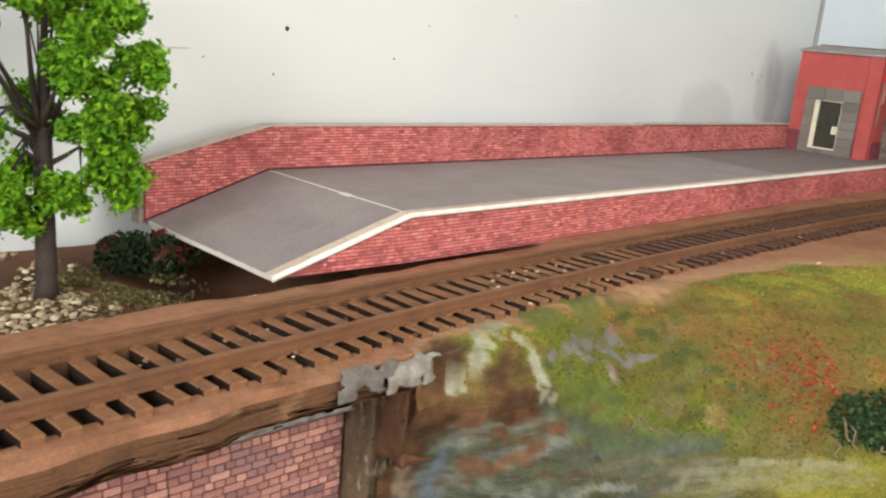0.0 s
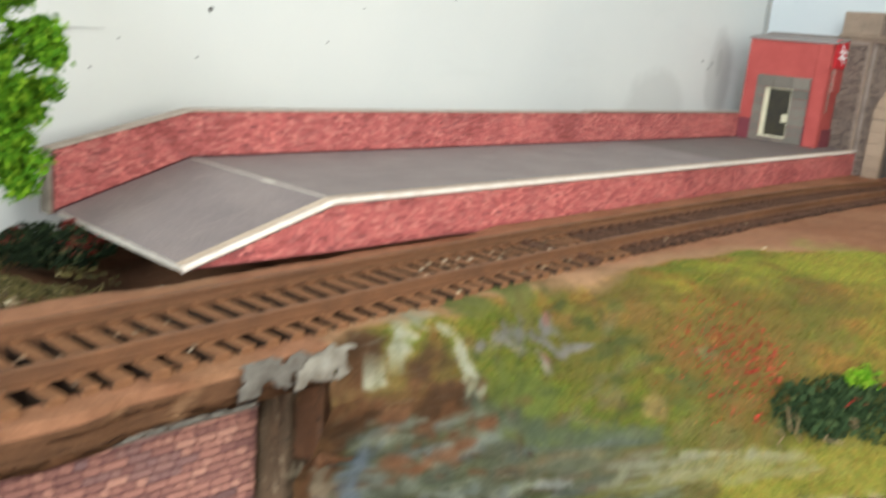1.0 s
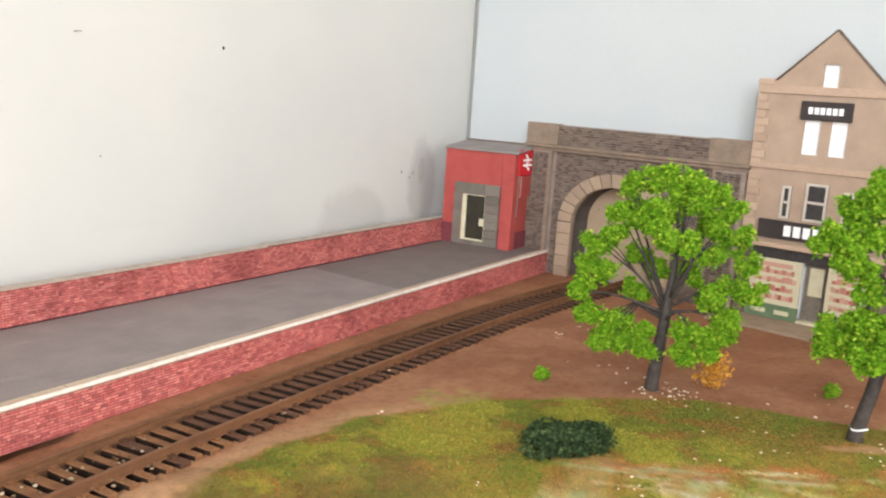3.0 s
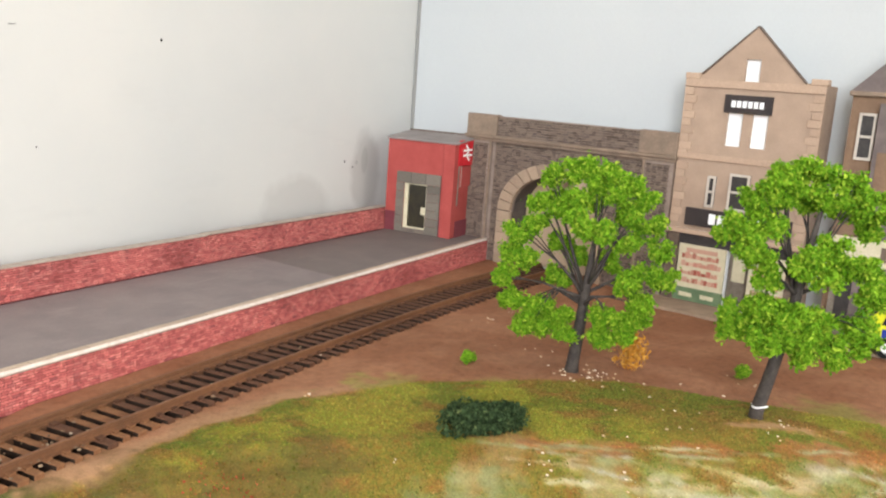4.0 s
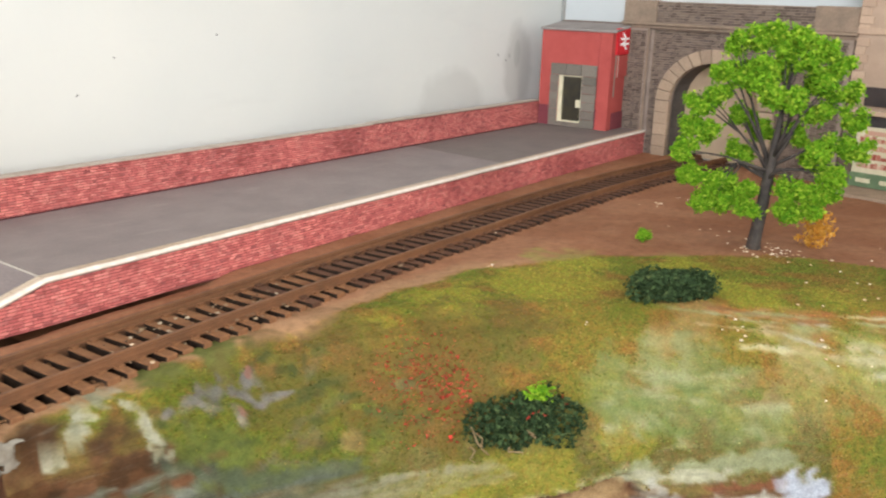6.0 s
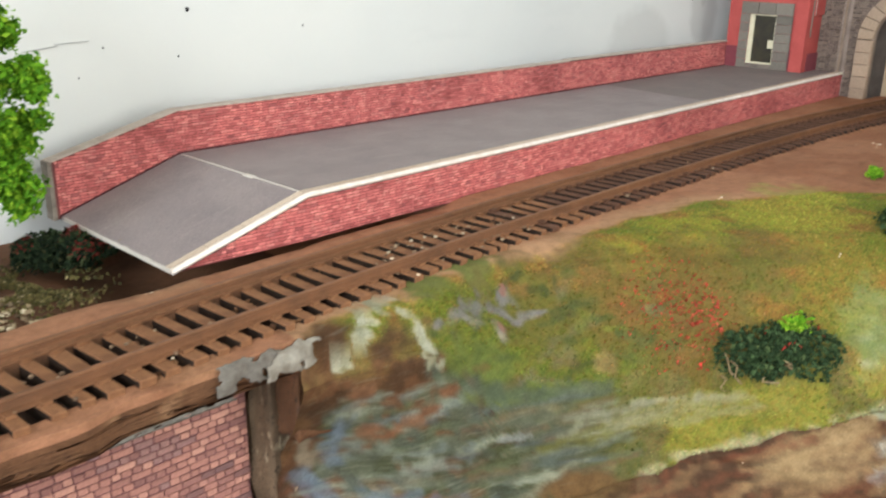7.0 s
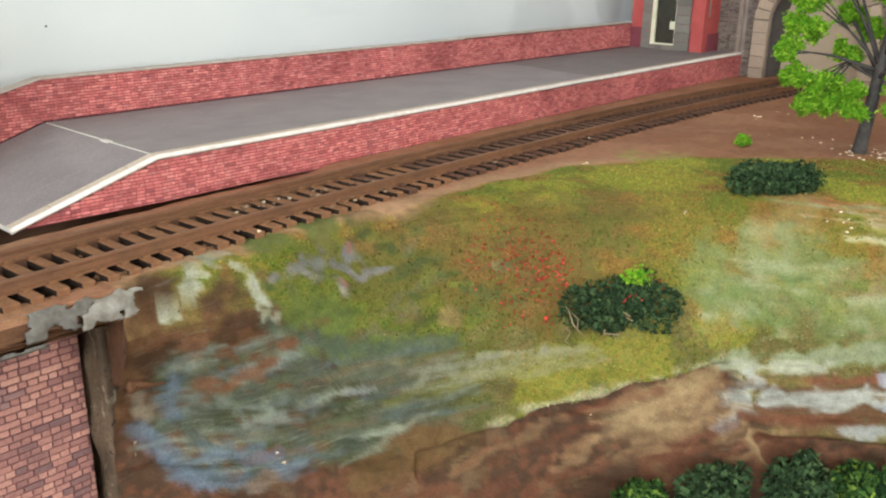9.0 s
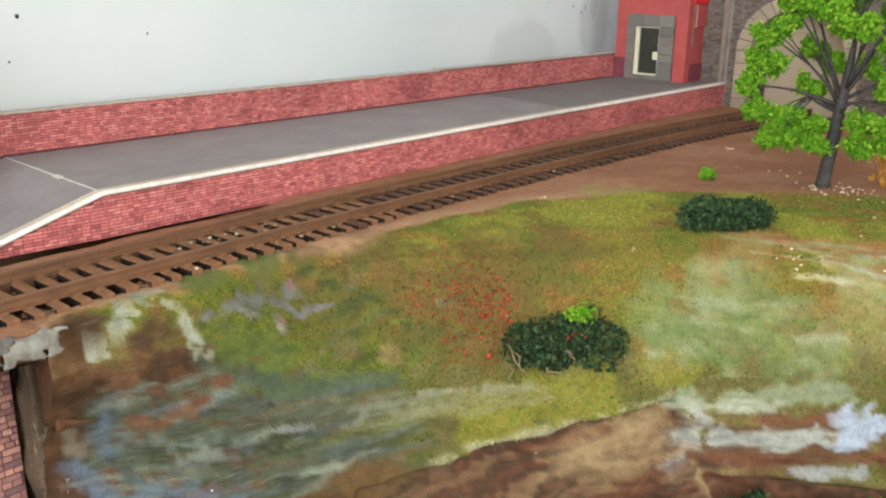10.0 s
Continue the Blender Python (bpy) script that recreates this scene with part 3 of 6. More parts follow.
def painted(x, y, r, z):
    """The paint at a place on the ground, and how far it is turf and how far brushed."""
    w, v, u = nz(x, y, z, 55, 3.1), nz(x, y, z, 150, 7.7), nz(x, y, z, 420, 1.7)
    c = EARTH + (EARTH_RED - EARTH) * smoothstep(-0.3, 0.4, w + 0.5 * v)
    turf = brush = 0.0
    if x > -0.036:
        g = lerp(TURF_X, TURF_Y, x) - y + 0.005 * w + 0.003 * v + 0.0015 * u
        c = c + (SAND - c) * 0.7 * smoothstep(-0.014, -0.004, g) * smoothstep(0.16, 0.11, x)
        t = smoothstep(-0.002, 0.003, g)
        green = OLIVE + (GREEN - OLIVE) * smoothstep(-0.3, 0.3, w + 0.5 * u)
        green = green + (BROWN_TURF - green) * 0.8 * smoothstep(0.0, 0.45, v - 0.3 * w)
        c, turf = c + (green - c) * t, t
        f = smoothstep(-0.0035, 0.001, r + 0.003 * v + 0.0015 * u)
        if x < 0.13:
            face = WASH + (lin(58, 62, 38) - WASH) * smoothstep(-0.3, 0.4, w + 0.3 * u) + (BLUE - WASH) * 0.35 * smoothstep(0.0, 0.4, v - 0.4 * w)
            sown = smoothstep(0.018, 0.050, x + 0.006 * w + 0.004 * v)
            sward = lin(87, 88, 44) + (lin(102, 96, 66) - lin(87, 88, 44)) * smoothstep(-0.2, 0.4, v + 0.5 * u)
            face = face + (sward - face) * sown
            bare = smoothstep(-0.004, -0.008, x + 0.003 * v + 0.002 * u) * smoothstep(-0.036, -0.029, z + 0.004 * v)
            bare = max(bare, smoothstep(-0.0262, -0.0285, x + 0.003 * v + 0.002 * u))
            rough = lin(84, 58, 34) + (lin(68, 46, 28) - lin(84, 58, 34)) * smoothstep(-0.3, 0.3, v + 0.6 * u)
            face = face + (rough - face) * bare
            scab = smoothstep(0.06, 0.26, nz(x, y, z * 1.6, 120, 9.3) + 0.4 * u) * smoothstep(0.012, -0.006, x)
            face = face + (lin(92, 62, 40) - face) * 0.8 * scab
            c, turf, brush = c + (face - c) * f, turf * (1 - f * (0.85 - 0.6 * sown)), f * (0.7 - 0.45 * sown) * (1 - 0.5 * bare)
        else:
            brush = 0.5 * f
        for colour, weight, b, spots in SPOTS:
            k = 0.0
            for sx, sy, sz, sr in spots:
                d = math.sqrt((x - sx * 1e-3) ** 2 + ((z - sz * 1e-3) ** 2 if r > -0.005 else (y - sy * 1e-3) ** 2 + 0.2 * (z - sz * 1e-3) ** 2)) / (sr * 1.25e-3)
                if d < 1.6:
                    k = max(k, smoothstep(1.1, 0.55, d + 0.55 * v + 0.35 * u))
            k *= weight
            if k > 0:
                c = c + (colour - c) * k
                brush = brush + (b - brush) * k
                if colour is not LUSH and colour is not GRASS and colour is not OLIVE and colour is not RED:
                    turf *= 1 - 0.9 * k
        below = lip_z(x) - z + 0.0015 * v + 0.0008 * u
        if r > 0:
            e = smoothstep(-0.0030, -0.0012, below) * smoothstep(0.034, 0.048, x + 0.004 * v) * smoothstep(0.10, 0.093, x)
            c = c + (WHITE - c) * 0.8 * e * smoothstep(-0.5, 0.2, v + u)
            k = smoothstep(-0.0012, 0.0014, below)
            if x < 0.097:
                tan = smoothstep(0.066, 0.078, x + 0.006 * v) * smoothstep(0.018, 0.010, below) * smoothstep(0.003, 0.006, below)
                low = ROCK_RED + (ROCK - ROCK_RED) * smoothstep(-0.2, 0.4, w + u)
                low = low + (TAN - low) * max(tan, 0.2 * smoothstep(0.25, 0.55, v + 0.4 * u))
                low = low + (lin(92, 70, 38) - low) * 0.8 * smoothstep(0.006, 0.016, x + 0.004 * v) * smoothstep(0.046, 0.036, x + 0.004 * v) * smoothstep(0.016, 0.008, below + 0.004 * u)
            else:
                low = ROCK_RED + (ROCK - ROCK_RED) * smoothstep(-0.2, 0.4, w + u)
            c, turf, brush = c + (low - c) * k, turf * (1 - k), brush * (1 - k) + 0.15 * k
    else:
        c = c + (SAND - c) * 0.3 * smoothstep(0.0, 0.5, w)
        c = c + (DIRT - c) * 0.35 * smoothstep(-0.1, 0.4, nz(x, y * 3, z, 80, 4.1) + 0.4 * u)
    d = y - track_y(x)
    # shade in the gaps between sleepers, painted near black into the ground
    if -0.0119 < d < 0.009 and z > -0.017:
        c = c + ((RECESS_SHADE if -0.0119 < d < 0.0078 else DIRT) - c) * (0.95 + 0.2 * v)
    # dirt beside the ramp, its colour darkened further for the shade there
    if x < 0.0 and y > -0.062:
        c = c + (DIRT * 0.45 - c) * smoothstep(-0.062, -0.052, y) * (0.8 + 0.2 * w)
    return np.clip(c, 0.01, 0.9), turf, brush, v, u


STROKES = []


def stroke(colour, weight, x, h, length, width, angle, plan=False, turf=0.0):
    """One drag of the brush, in millimetres: on the face (x, z) or on the level (x, y)."""
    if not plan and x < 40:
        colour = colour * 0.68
    STROKES.append((colour, weight, x * 1e-3, h * 1e-3, length * 5e-4, width * 5e-4, radians(angle), plan, turf))


def lay_strokes():
    rng = random.Random(31)
    tan, rust = lin(140, 112, 78), lin(104, 60, 40)
    # soft shadow below the green shoulder painted in, then the washes over it
    for x, z, a in ((0, -33.5, -30), (6, -36.5, -20), (14, -39, -6), (22, -40.5, -2), (30, -41, 0)):
        stroke(lin(88, 98, 76), 0.7, x, z, 14, 4.5, a)
    for _ in range(170):
        x = rng.uniform(-27, 36)
        low, top = lip_z(x * 1e-3) * 1e3 + 2, (-42 if x > 0 else -36)
        z = rng.uniform(low, top)
        stroke(rng.choice((lin(114, 118, 98), lin(122, 124, 104), lin(92, 98, 78), lin(96, 100, 66), lin(96, 104, 104), lin(150, 152, 130), lin(84, 84, 62), lin(112, 84, 58))), rng.uniform(0.3, 0.65), x, z, rng.uniform(6, 18), rng.uniform(1.2, 2.2), rng.uniform(-4, 12))
    # pale weathered ridges through the sown part
    for _ in range(46):
        x = rng.uniform(26, 66)
        stroke(rng.choice((lin(134, 130, 102), lin(126, 122, 84), lin(140, 138, 114), lin(112, 110, 50), lin(120, 116, 60))), rng.uniform(0.25, 0.55), x, -45 - rng.uniform(0, 6) - max(0, 45 - x) * 0.18, rng.uniform(8, 20), rng.uniform(1.2, 2.2), rng.uniform(2, 14), False, 0.6)
    for x, z, n, a in ((48, -45.5, 20, -4), (38, -46.5, 16, 6), (30, -49.5, 14, 12), (12, -67, 10, 24), (18, -63.5, 11, 24), (25, -60.5, 10, 16)):
        stroke(lin(142, 140, 116), 0.6, x, z, n, 1.8, a, False, 0.3)
    # broken greens and browns over the shoulder, and drags over the pale wash beyond the bush
    for _ in range(70):
        stroke(rng.choice((lin(66, 78, 40), lin(104, 80, 50), lin(118, 114, 90), lin(112, 118, 54), lin(76, 84, 50))), rng.uniform(0.3, 0.65), rng.uniform(-1, 60), rng.uniform(-38, -16), rng.uniform(3, 9), rng.uniform(1.0, 2.6), rng.uniform(-20, 40), False, 0.8)
    for _ in range(60):
        stroke(rng.choice((lin(132, 138, 102), lin(96, 112, 64), lin(152, 152, 122), lin(118, 120, 58), lin(128, 108, 74))), rng.uniform(0.3, 0.65), rng.uniform(86, 124), rng.uniform(-44, -25), rng.uniform(4, 13), rng.uniform(0.8, 2.4), rng.uniform(-10, 35), False, 0.5)
    # pale rim round the bare corner by the bridge
    for x, z, n, w, a in ((-18.6, -15.6, 5, 3, 20), (-21, -17.5, 5, 3.4, 50), (-23.5, -19.5, 5, 4, 55), (-25.5, -22.6, 6, 3.4, 60), (-13.6, -14.3, 6, 2, 5), (-9, -15.2, 5, 2, -25), (-7.4, -18.5, 6, 2.6, -75), (-7.3, -22, 6, 2.4, -80), (-6.2, -25.6, 6, 2.4, -65), (-4.5, -28.5, 5, 2, -40)):
        for _ in range(5):
            stroke(rng.choice((lin(182, 180, 158), lin(172, 168, 138), lin(160, 160, 134))), rng.uniform(0.5, 0.8), x + rng.uniform(-1, 1) * w * 0.5, z + rng.uniform(-0.35, 0.35) * n, n * rng.uniform(0.4, 0.7), max(1.3, w * rng.uniform(0.4, 0.7)), a + rng.uniform(-35, 35))
    # thin wash dragged across below the bare corner
    for _ in range(30):
        stroke(rng.choice((lin(150, 152, 136), lin(136, 140, 124), lin(120, 128, 124))), rng.uniform(0.3, 0.6), rng.uniform(-25, -2), rng.uniform(-58, -31), rng.uniform(4, 11), rng.uniform(1.3, 2.2), rng.uniform(-2, 16))
    for x, z, n, w, a in ((-0.8, -34.8, 5, 3.2, 5), (-18, -41.2, 5, 5, 0), (-15, -43, 5, 4.5, 10), (-9.9, -40.5, 5, 3, 10), (-6, -38.5, 4, 2.6, 20), (-21.8, -30, 6, 4, 10), (-9, -62, 8, 2.6, 5)):
        for _ in range(3):
            stroke(rng.choice((lin(126, 84, 56), lin(132, 92, 64), lin(116, 76, 48))), 0.65, x + rng.uniform(-0.8, 0.8), z + rng.uniform(-0.8, 0.8), n, w * 0.7, a + rng.uniform(-20, 20))
    for x, z, n, w, a in ((-29.5, -53, 8, 5, -60), (-26, -58, 11, 6, -58), (-22.5, -64, 12, 6, -48), (-15, -67.5, 14, 6, -8), (-2, -65.5, 9, 7, 0), (-15, -60.5, 12, 6, 0), (-24.5, -41, 9, 4, -80), (-24, -48, 9, 4.5, -75)):
        stroke(lin(106, 118, 132), 0.55, x, z, n, w, a)
        stroke(lin(126, 136, 148), 0.45, x + rng.uniform(-1, 1), z + rng.uniform(-1, 1), n * 0.6, w * 0.4, a)
    stroke(lin(140, 124, 102), 0.9, -31, -42.5, 7, 3.2, -65)
    stroke(lin(140, 124, 102), 0.9, -29.3, -47.4, 6, 4.2, -30)
    stroke(lin(132, 108, 86), 0.8, -9.6, -68.6, 6, 4, 40)
    stroke(lin(146, 148, 142), 0.8, 13.2, -49.9, 8, 2.2, 8)
    stroke(lin(150, 132, 104), 0.9, -16.4, -57.2, 2.4, 1.4, 0)
    stroke(lin(72, 44, 36), 0.9, 8.6, -42.8, 1.7, 1.7, 0)
    # broad dry-brushed ledges at the end of the bank
    stroke(lin(98, 66, 44), 0.9, 110, -62, 44, 20, 0)
    for x, z, n, w, a, c in ((108, -48.6, 36, 6, 5, lin(132, 136, 104)), (101, -51.5, 16, 4, 3, lin(158, 156, 132)), (101, -55.2, 13, 2.6, 3, lin(118, 100, 54)), (115, -54.6, 16, 2.4, 3, lin(112, 70, 46)), (108, -60.2, 32, 5.6, 2, lin(164, 162, 150)), (124, -57.5, 12, 8, 60, lin(164, 170, 182)), (95.5, -59.5, 12, 4, 80, lin(168, 166, 154)), (91, -66.5, 9, 3, 30, lin(156, 156, 150)), (120, -69.5, 14, 4, 4, lin(140, 138, 130)), (107, -66.6, 24, 3, 0, lin(104, 64, 42)), (127, -65, 8, 4, -20, lin(116, 72, 48))):
        stroke(c, 0.9, x, z, n, w, a)
        for _ in range(4):
            stroke(c * rng.uniform(0.75, 1.25), rng.uniform(0.3, 0.6), x + rng.uniform(-0.4, 0.4) * n, z + rng.uniform(-0.45, 0.45) * w, n * rng.uniform(0.25, 0.5), max(1.2, w * rng.uniform(0.2, 0.4)), a + rng.uniform(-6, 6))
    # tan soil under the lip
    for x, z, n, w in ((80, -60, 18, 7), (87, -56, 9, 6), (74, -65, 14, 6)):
        stroke(TAN, 0.85, x, z, n, w, 22)
    for _ in range(60):
        x = rng.uniform(30, 96)
        stroke(rng.choice((tan, rust, ROCK, ROCK_RED, lin(124, 96, 66), ROCK)), rng.uniform(0.35, 0.7), x, lip_z(x * 1e-3) * 1e3 - rng.uniform(3, 22), rng.uniform(9, 24), rng.uniform(1.3, 2.6), rng.uniform(14, 28))
    for x, z, n, w, a in ((5.6, -19, 9, 3.4, 10), (11.9, -20.6, 8, 3.6, 5), (-0.9, -19.8, 5, 2, 10), (22.8, -20.6, 5, 4.4, 70), (15.2, -25.4, 5, 3, 60), (18, -22.5, 8, 2, -40), (25, -24.6, 10, 1.3, 0)):
        for _ in range(3):
            stroke(rng.choice((lin(128, 124, 126), lin(140, 134, 134), lin(116, 114, 112))), 0.55, x + rng.uniform(-1.2, 1.2), z + rng.uniform(-0.6, 0.6), n * rng.uniform(0.7, 1.1), w * rng.uniform(0.7, 1.2), a + rng.uniform(-15, 15), False, 0.3)
    stroke(lin(156, 108, 92), 0.8, 24, -19.4, 3.4, 2, 60)
    stroke(lin(160, 112, 94), 0.8, 16.4, -24.8, 2.6, 1.8, 40)
    stroke(lin(166, 158, 132), 0.9, 14.8, -26.2, 2, 1.6, 0)
    # reddish and pale drags over the level behind the edge
    for x, y in ((135, -190), (146, -204), (162, -224), (183, -251), (192, -265)):
        stroke(lin(156, 96, 70), 0.6, x, y, 24, 6, -53, True, 0.4)
    stroke(SAND, 0.85, 188, -242, 36, 5, -56, True)
    stroke(lin(150, 120, 84), 0.7, 140, -196, 16, 5, -50, True, 0.3)
    for _ in range(110):
        x = rng.uniform(122, 198)
        stroke(rng.choice((PALE, WHITE, lin(168, 148, 112), lin(176, 168, 136), LUSH, BROWN_TURF)), rng.uniform(0.4, 0.85), x, -190 - (x - 135) * 1.31 - rng.uniform(-2, 20), rng.uniform(6, 24), rng.uniform(0.6, 1.8), rng.uniform(-60, -46), True, 0.3)


def brushed(co, out, paint, mask, v, u):
    """Lay the strokes over the paint, with ragged ends."""
    for colour, weight, x, h, a, b, t, plan, turf in STROKES:
        p, q = co[:, 0] - x, (co[:, 1] if plan else co[:, 2]) - h
        l = np.clip((p * math.cos(t) + q * math.sin(t)) / a, -9, 9)
        w = np.clip((q * math.cos(t) - p * math.sin(t)) / b, -9, 9)
        d = np.sqrt(l ** 4 + w ** 2) + (0.5 + 0.6 * np.abs(np.clip(l, -1, 1))) * (v + 0.9 * u)
        k = np.clip((1.15 - d) / 0.6, 0, 1) * weight * ((out < -0.002) if plan else (out > -0.024)) * (co[:, 0] > -0.036)
        paint[:, :3] += (colour - paint[:, :3]) * k[:, None]
        mask[:, 0] *= 1 - k * (1 - turf)
        if plan:
            mask[:, 1] *= 1 - 0.5 * k


def ground():
    xs = np.concatenate([np.arange(-0.42, -0.12, 0.005), np.arange(-0.12, -0.04, 0.0016), np.arange(-0.04, 0.15, 0.0008), np.arange(0.15, 0.24, 0.0012), np.arange(0.24, 0.47, 0.004)])
    outer = np.concatenate([np.linspace(0, 0.0065, 72)[1:], np.linspace(0.0069, 0.012, 16), np.linspace(0.0125, 0.05, 20), np.linspace(0.06, 0.35, 8)])
    n_in, n_a, n_b = 150, 24, 62
    verts, faces, paint, brush, out, grain = [], [], [], [], [], []
    for x in xs:
        x = float(x)
        deck = x < -0.036
        ye = min(-0.1055, track_y(x) - 0.0178) + 0.0012 * nz(x, 0, 0, 90, 1.2) if deck else smooth_lerp(EDGE_X, EDGE_Y, max(x, -0.03)) + 0.0025 * nz(x, 0, 0, 45, 5)
        ty = track_y(x)
        for i in range(n_in):
            # rows behind the track, rows under it, and rows from the track to the edge
            if i < n_a:
                y = 0.0178 + (i / n_a) * (ty + 0.010 - 0.0178)
            elif i < n_b:
                y = ty + 0.010 - 0.027 * (i - n_a) / (n_b - n_a)
            else:
                y = ty - 0.017 + (i - n_b) / (n_in - 1 - n_b) * (ye - ty + 0.017)
            r = (ye - y) * 0.872
            z = GROUND_Z if deck else shelf(x, y, fall(x, r) + mound(x, y))
            z += 0.0004 * nz(x, y, 0, 70) + 0.00025 * nz(x, y, 0, 220)
            if deck and i > n_in - 14:
                z -= 0.0018 * ((i - n_in + 14) / 13) ** 2
            if -0.06 < x < 0.06 and -0.0640 < y < 0.002:
                z -= 0.0058 * min(1, (y + 0.0640) / 0.003) * smoothstep(-0.06, -0.03, x) * smoothstep(0.06, 0.03, x)
            if y > -0.068:
                z -= 0.0095 * smoothstep(-0.068, -0.050, y + 0.003 * nz(x, y, 0, 60, 4)) * smoothstep(0.01, -0.03, x)
            t = y - ty
            if -0.0122 < t < 0.0078 and r < -0.002:
                z -= 0.0028
            elif t <= -0.0122:
                z -= 0.0013 if deck else 0.0014 * smoothstep(-0.034, -0.0170, t)
            elif 0.0078 <= t and x > -0.2:
                z += 0.0012 * max(0, 1 - (t - 0.0078) / 0.030)
            verts.append((x, y, z))
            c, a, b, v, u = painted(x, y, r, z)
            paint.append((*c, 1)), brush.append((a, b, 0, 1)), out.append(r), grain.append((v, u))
        for i, s in enumerate(outer):
            s = float(s)
            if deck:
                k = i / (len(outer) - 1)
                y = ye - 0.0008 * math.sin(math.pi * min(1, k * 1.8)) + (0 if k < 0.5 else 0.022 * (k - 0.5) / 0.5)
                y += 0.0010 * nz(x, 0, k * 0.02, 130) * min(1, k * 6)
                z = GROUND_Z - 0.0031 - 0.0049 * min(1, k / 0.5) + 0.0007 * nz(x, 0.3, k, 100) * min(1, k * 4)
                c = DIRT * (0.75 + 0.25 * nz(x, y, z, 200)) + SAND * 0.35 * smoothstep(0.25, 0.5, nz(x, y, z, 160, 6))
                a = b = v = u = 0.0
            else:
                z = fall(x, s)
                ledge = 0.0030 * nz(x * 0.35, 0, z + 0.28 * x, 110, 2.2) + 0.0014 * nz(x * 0.5, 0, z + 0.3 * x, 330, 4.4)
                ledge *= min(1, s / 0.003)
                below = lip_z(x) - z
                if x > 0.024:
                    below = below - 0.006 * smoothstep(0.044, 0.026, x)
                    ledge -= 0.0022 * smoothstep(-0.0005, 0.0008, below) * smoothstep(0.016, 0.004, below)
                    ledge += 0.0008 * smoothstep(-0.004, -0.0008, below) * smoothstep(0.0008, 0.0, below)
                y = ye - s / 0.872 - ledge + lerp((-0.036, -0.03, -0.02, -0.01, 0.0), (0.0135, 0.0125, 0.0100, 0.0045, 0), x) * smoothstep(0.0008, 0.0032, s)
                z += 0.0006 * nz(x, y, z, 200)
                if s > 0.012:
                    z += 0.004 * nz(x, y, 0, 40, 9)
                c, a, b, v, u = painted(x, y, s, z)
            verts.append((x, y, z))
            paint.append((*c, 1)), brush.append((a, b, 0, 1)), out.append(s), grain.append((v, u))
    n = n_in + len(outer)
    for i in range(len(xs) - 1):
        seam = xs[i] < -0.036 <= xs[i + 1]
        for j in range(n_in - 1 if seam else n - 1):
            a = i * n + j
            faces.append((a, a + 1, a + n + 1, a + n))
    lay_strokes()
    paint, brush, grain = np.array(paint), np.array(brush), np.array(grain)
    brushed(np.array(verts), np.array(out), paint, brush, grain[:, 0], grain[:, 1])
    me = bpy.data.meshes.new("ground")
    me.from_pydata(verts, [], faces)
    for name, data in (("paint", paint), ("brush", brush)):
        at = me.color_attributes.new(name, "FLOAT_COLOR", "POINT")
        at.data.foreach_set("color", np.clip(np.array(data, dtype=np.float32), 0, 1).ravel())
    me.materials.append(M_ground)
    me.polygons.foreach_set("use_smooth", [True] * len(me.polygons))
    ob = new("ground", me)
    tagged(ob, "painted model ground of earth, turf and plaster bank", "", "", "structure")
    low = bmesh.new()
    bmesh.ops.create_grid(low, x_segments=90, y_segments=60, size=0.5)
    for v in low.verts:
        v.co = Vector((v.co.x * 1.5 - 0.3, v.co.y * 0.72 - 0.36, -0.103 + 0.004 * nz(v.co.x, v.co.y, 0, 30)))
    structure("lower_ground", low, mottled("dark_earth", srgb(110, 76, 52), srgb(84, 62, 44), 60, 0.85, 900, 0.0005, 0.2, 0.3), "dark brown earth below the bank", True)
    return np.array(verts), np.array(faces), paint[:, :3], brush


SHEET = ground()


def ground_height(x, y):
    if x < -0.036:
        return GROUND_Z - 0.0095 * smoothstep(-0.068, -0.050, y)
    ye = smooth_lerp(EDGE_X, EDGE_Y, max(x, -0.03))
    return shelf(x, y, fall(x, (ye - y) * 0.872) + mound(x, y))


# ---- the platform ----
PLAT_LEN, PLAT_BACK, PLAT_FRONT0, PLAT_FRONT1 = 0.357, 0.0, -0.0611, -0.0555
RAMP_X, RAMP_Z = -0.0370, -0.0120


def front_y(x):
    return PLAT_FRONT0 + (PLAT_FRONT1 - PLAT_FRONT0) * max(x, 0) / PLAT_LEN + (0.0025 * (-x / 0.0370) if x < 0 else 0)


def brick_strip(x0, x1, low, high, y_of, rng, pitch=0.00088, length=0.0024, side=-1):
    """Courses of printed bricks on a strip, proud of the joint by a hair."""
    bm = bmesh.new()
    z = -0.0125
    row = 0
    while z < 0.016:
        x = x0 - length * (0.5 if row % 2 else 0) - rng.uniform(0, 0.0004)
        while x < x1:
            ln = length * (1 if rng.random() < 0.7 else 0.5)
            a, b = max(x + 0.0001, x0), min(x + ln - 0.0001, x1)
            if b - a > 0.0004:
                la, lb = max(low(a), z), max(low(b), z)
                ha, hb = min(high(a), z + pitch - 0.00021), min(high(b), z + pitch - 0.00021)
                if ha - la > 0.0002 and hb - lb > 0.0002:
                    v = []
                    for xx, zz, off in ((a, la, 0), (b, lb, 0), (b, hb, 0), (a, ha, 0), (a, la, 1), (b, lb, 1), (b, hb, 1), (a, ha, 1)):
                        v.append(bm.verts.new((xx, y_of(xx) + side * 0.00007 * off, zz)))
                    for q in ((4, 5, 6, 7), (0, 1, 5, 4), (1, 2, 6, 5), (2, 3, 7, 6), (3, 0, 4, 7)):
                        bm.faces.new([v[i] for i in q])
            x += ln
        z += pitch
        row += 1
    return bm


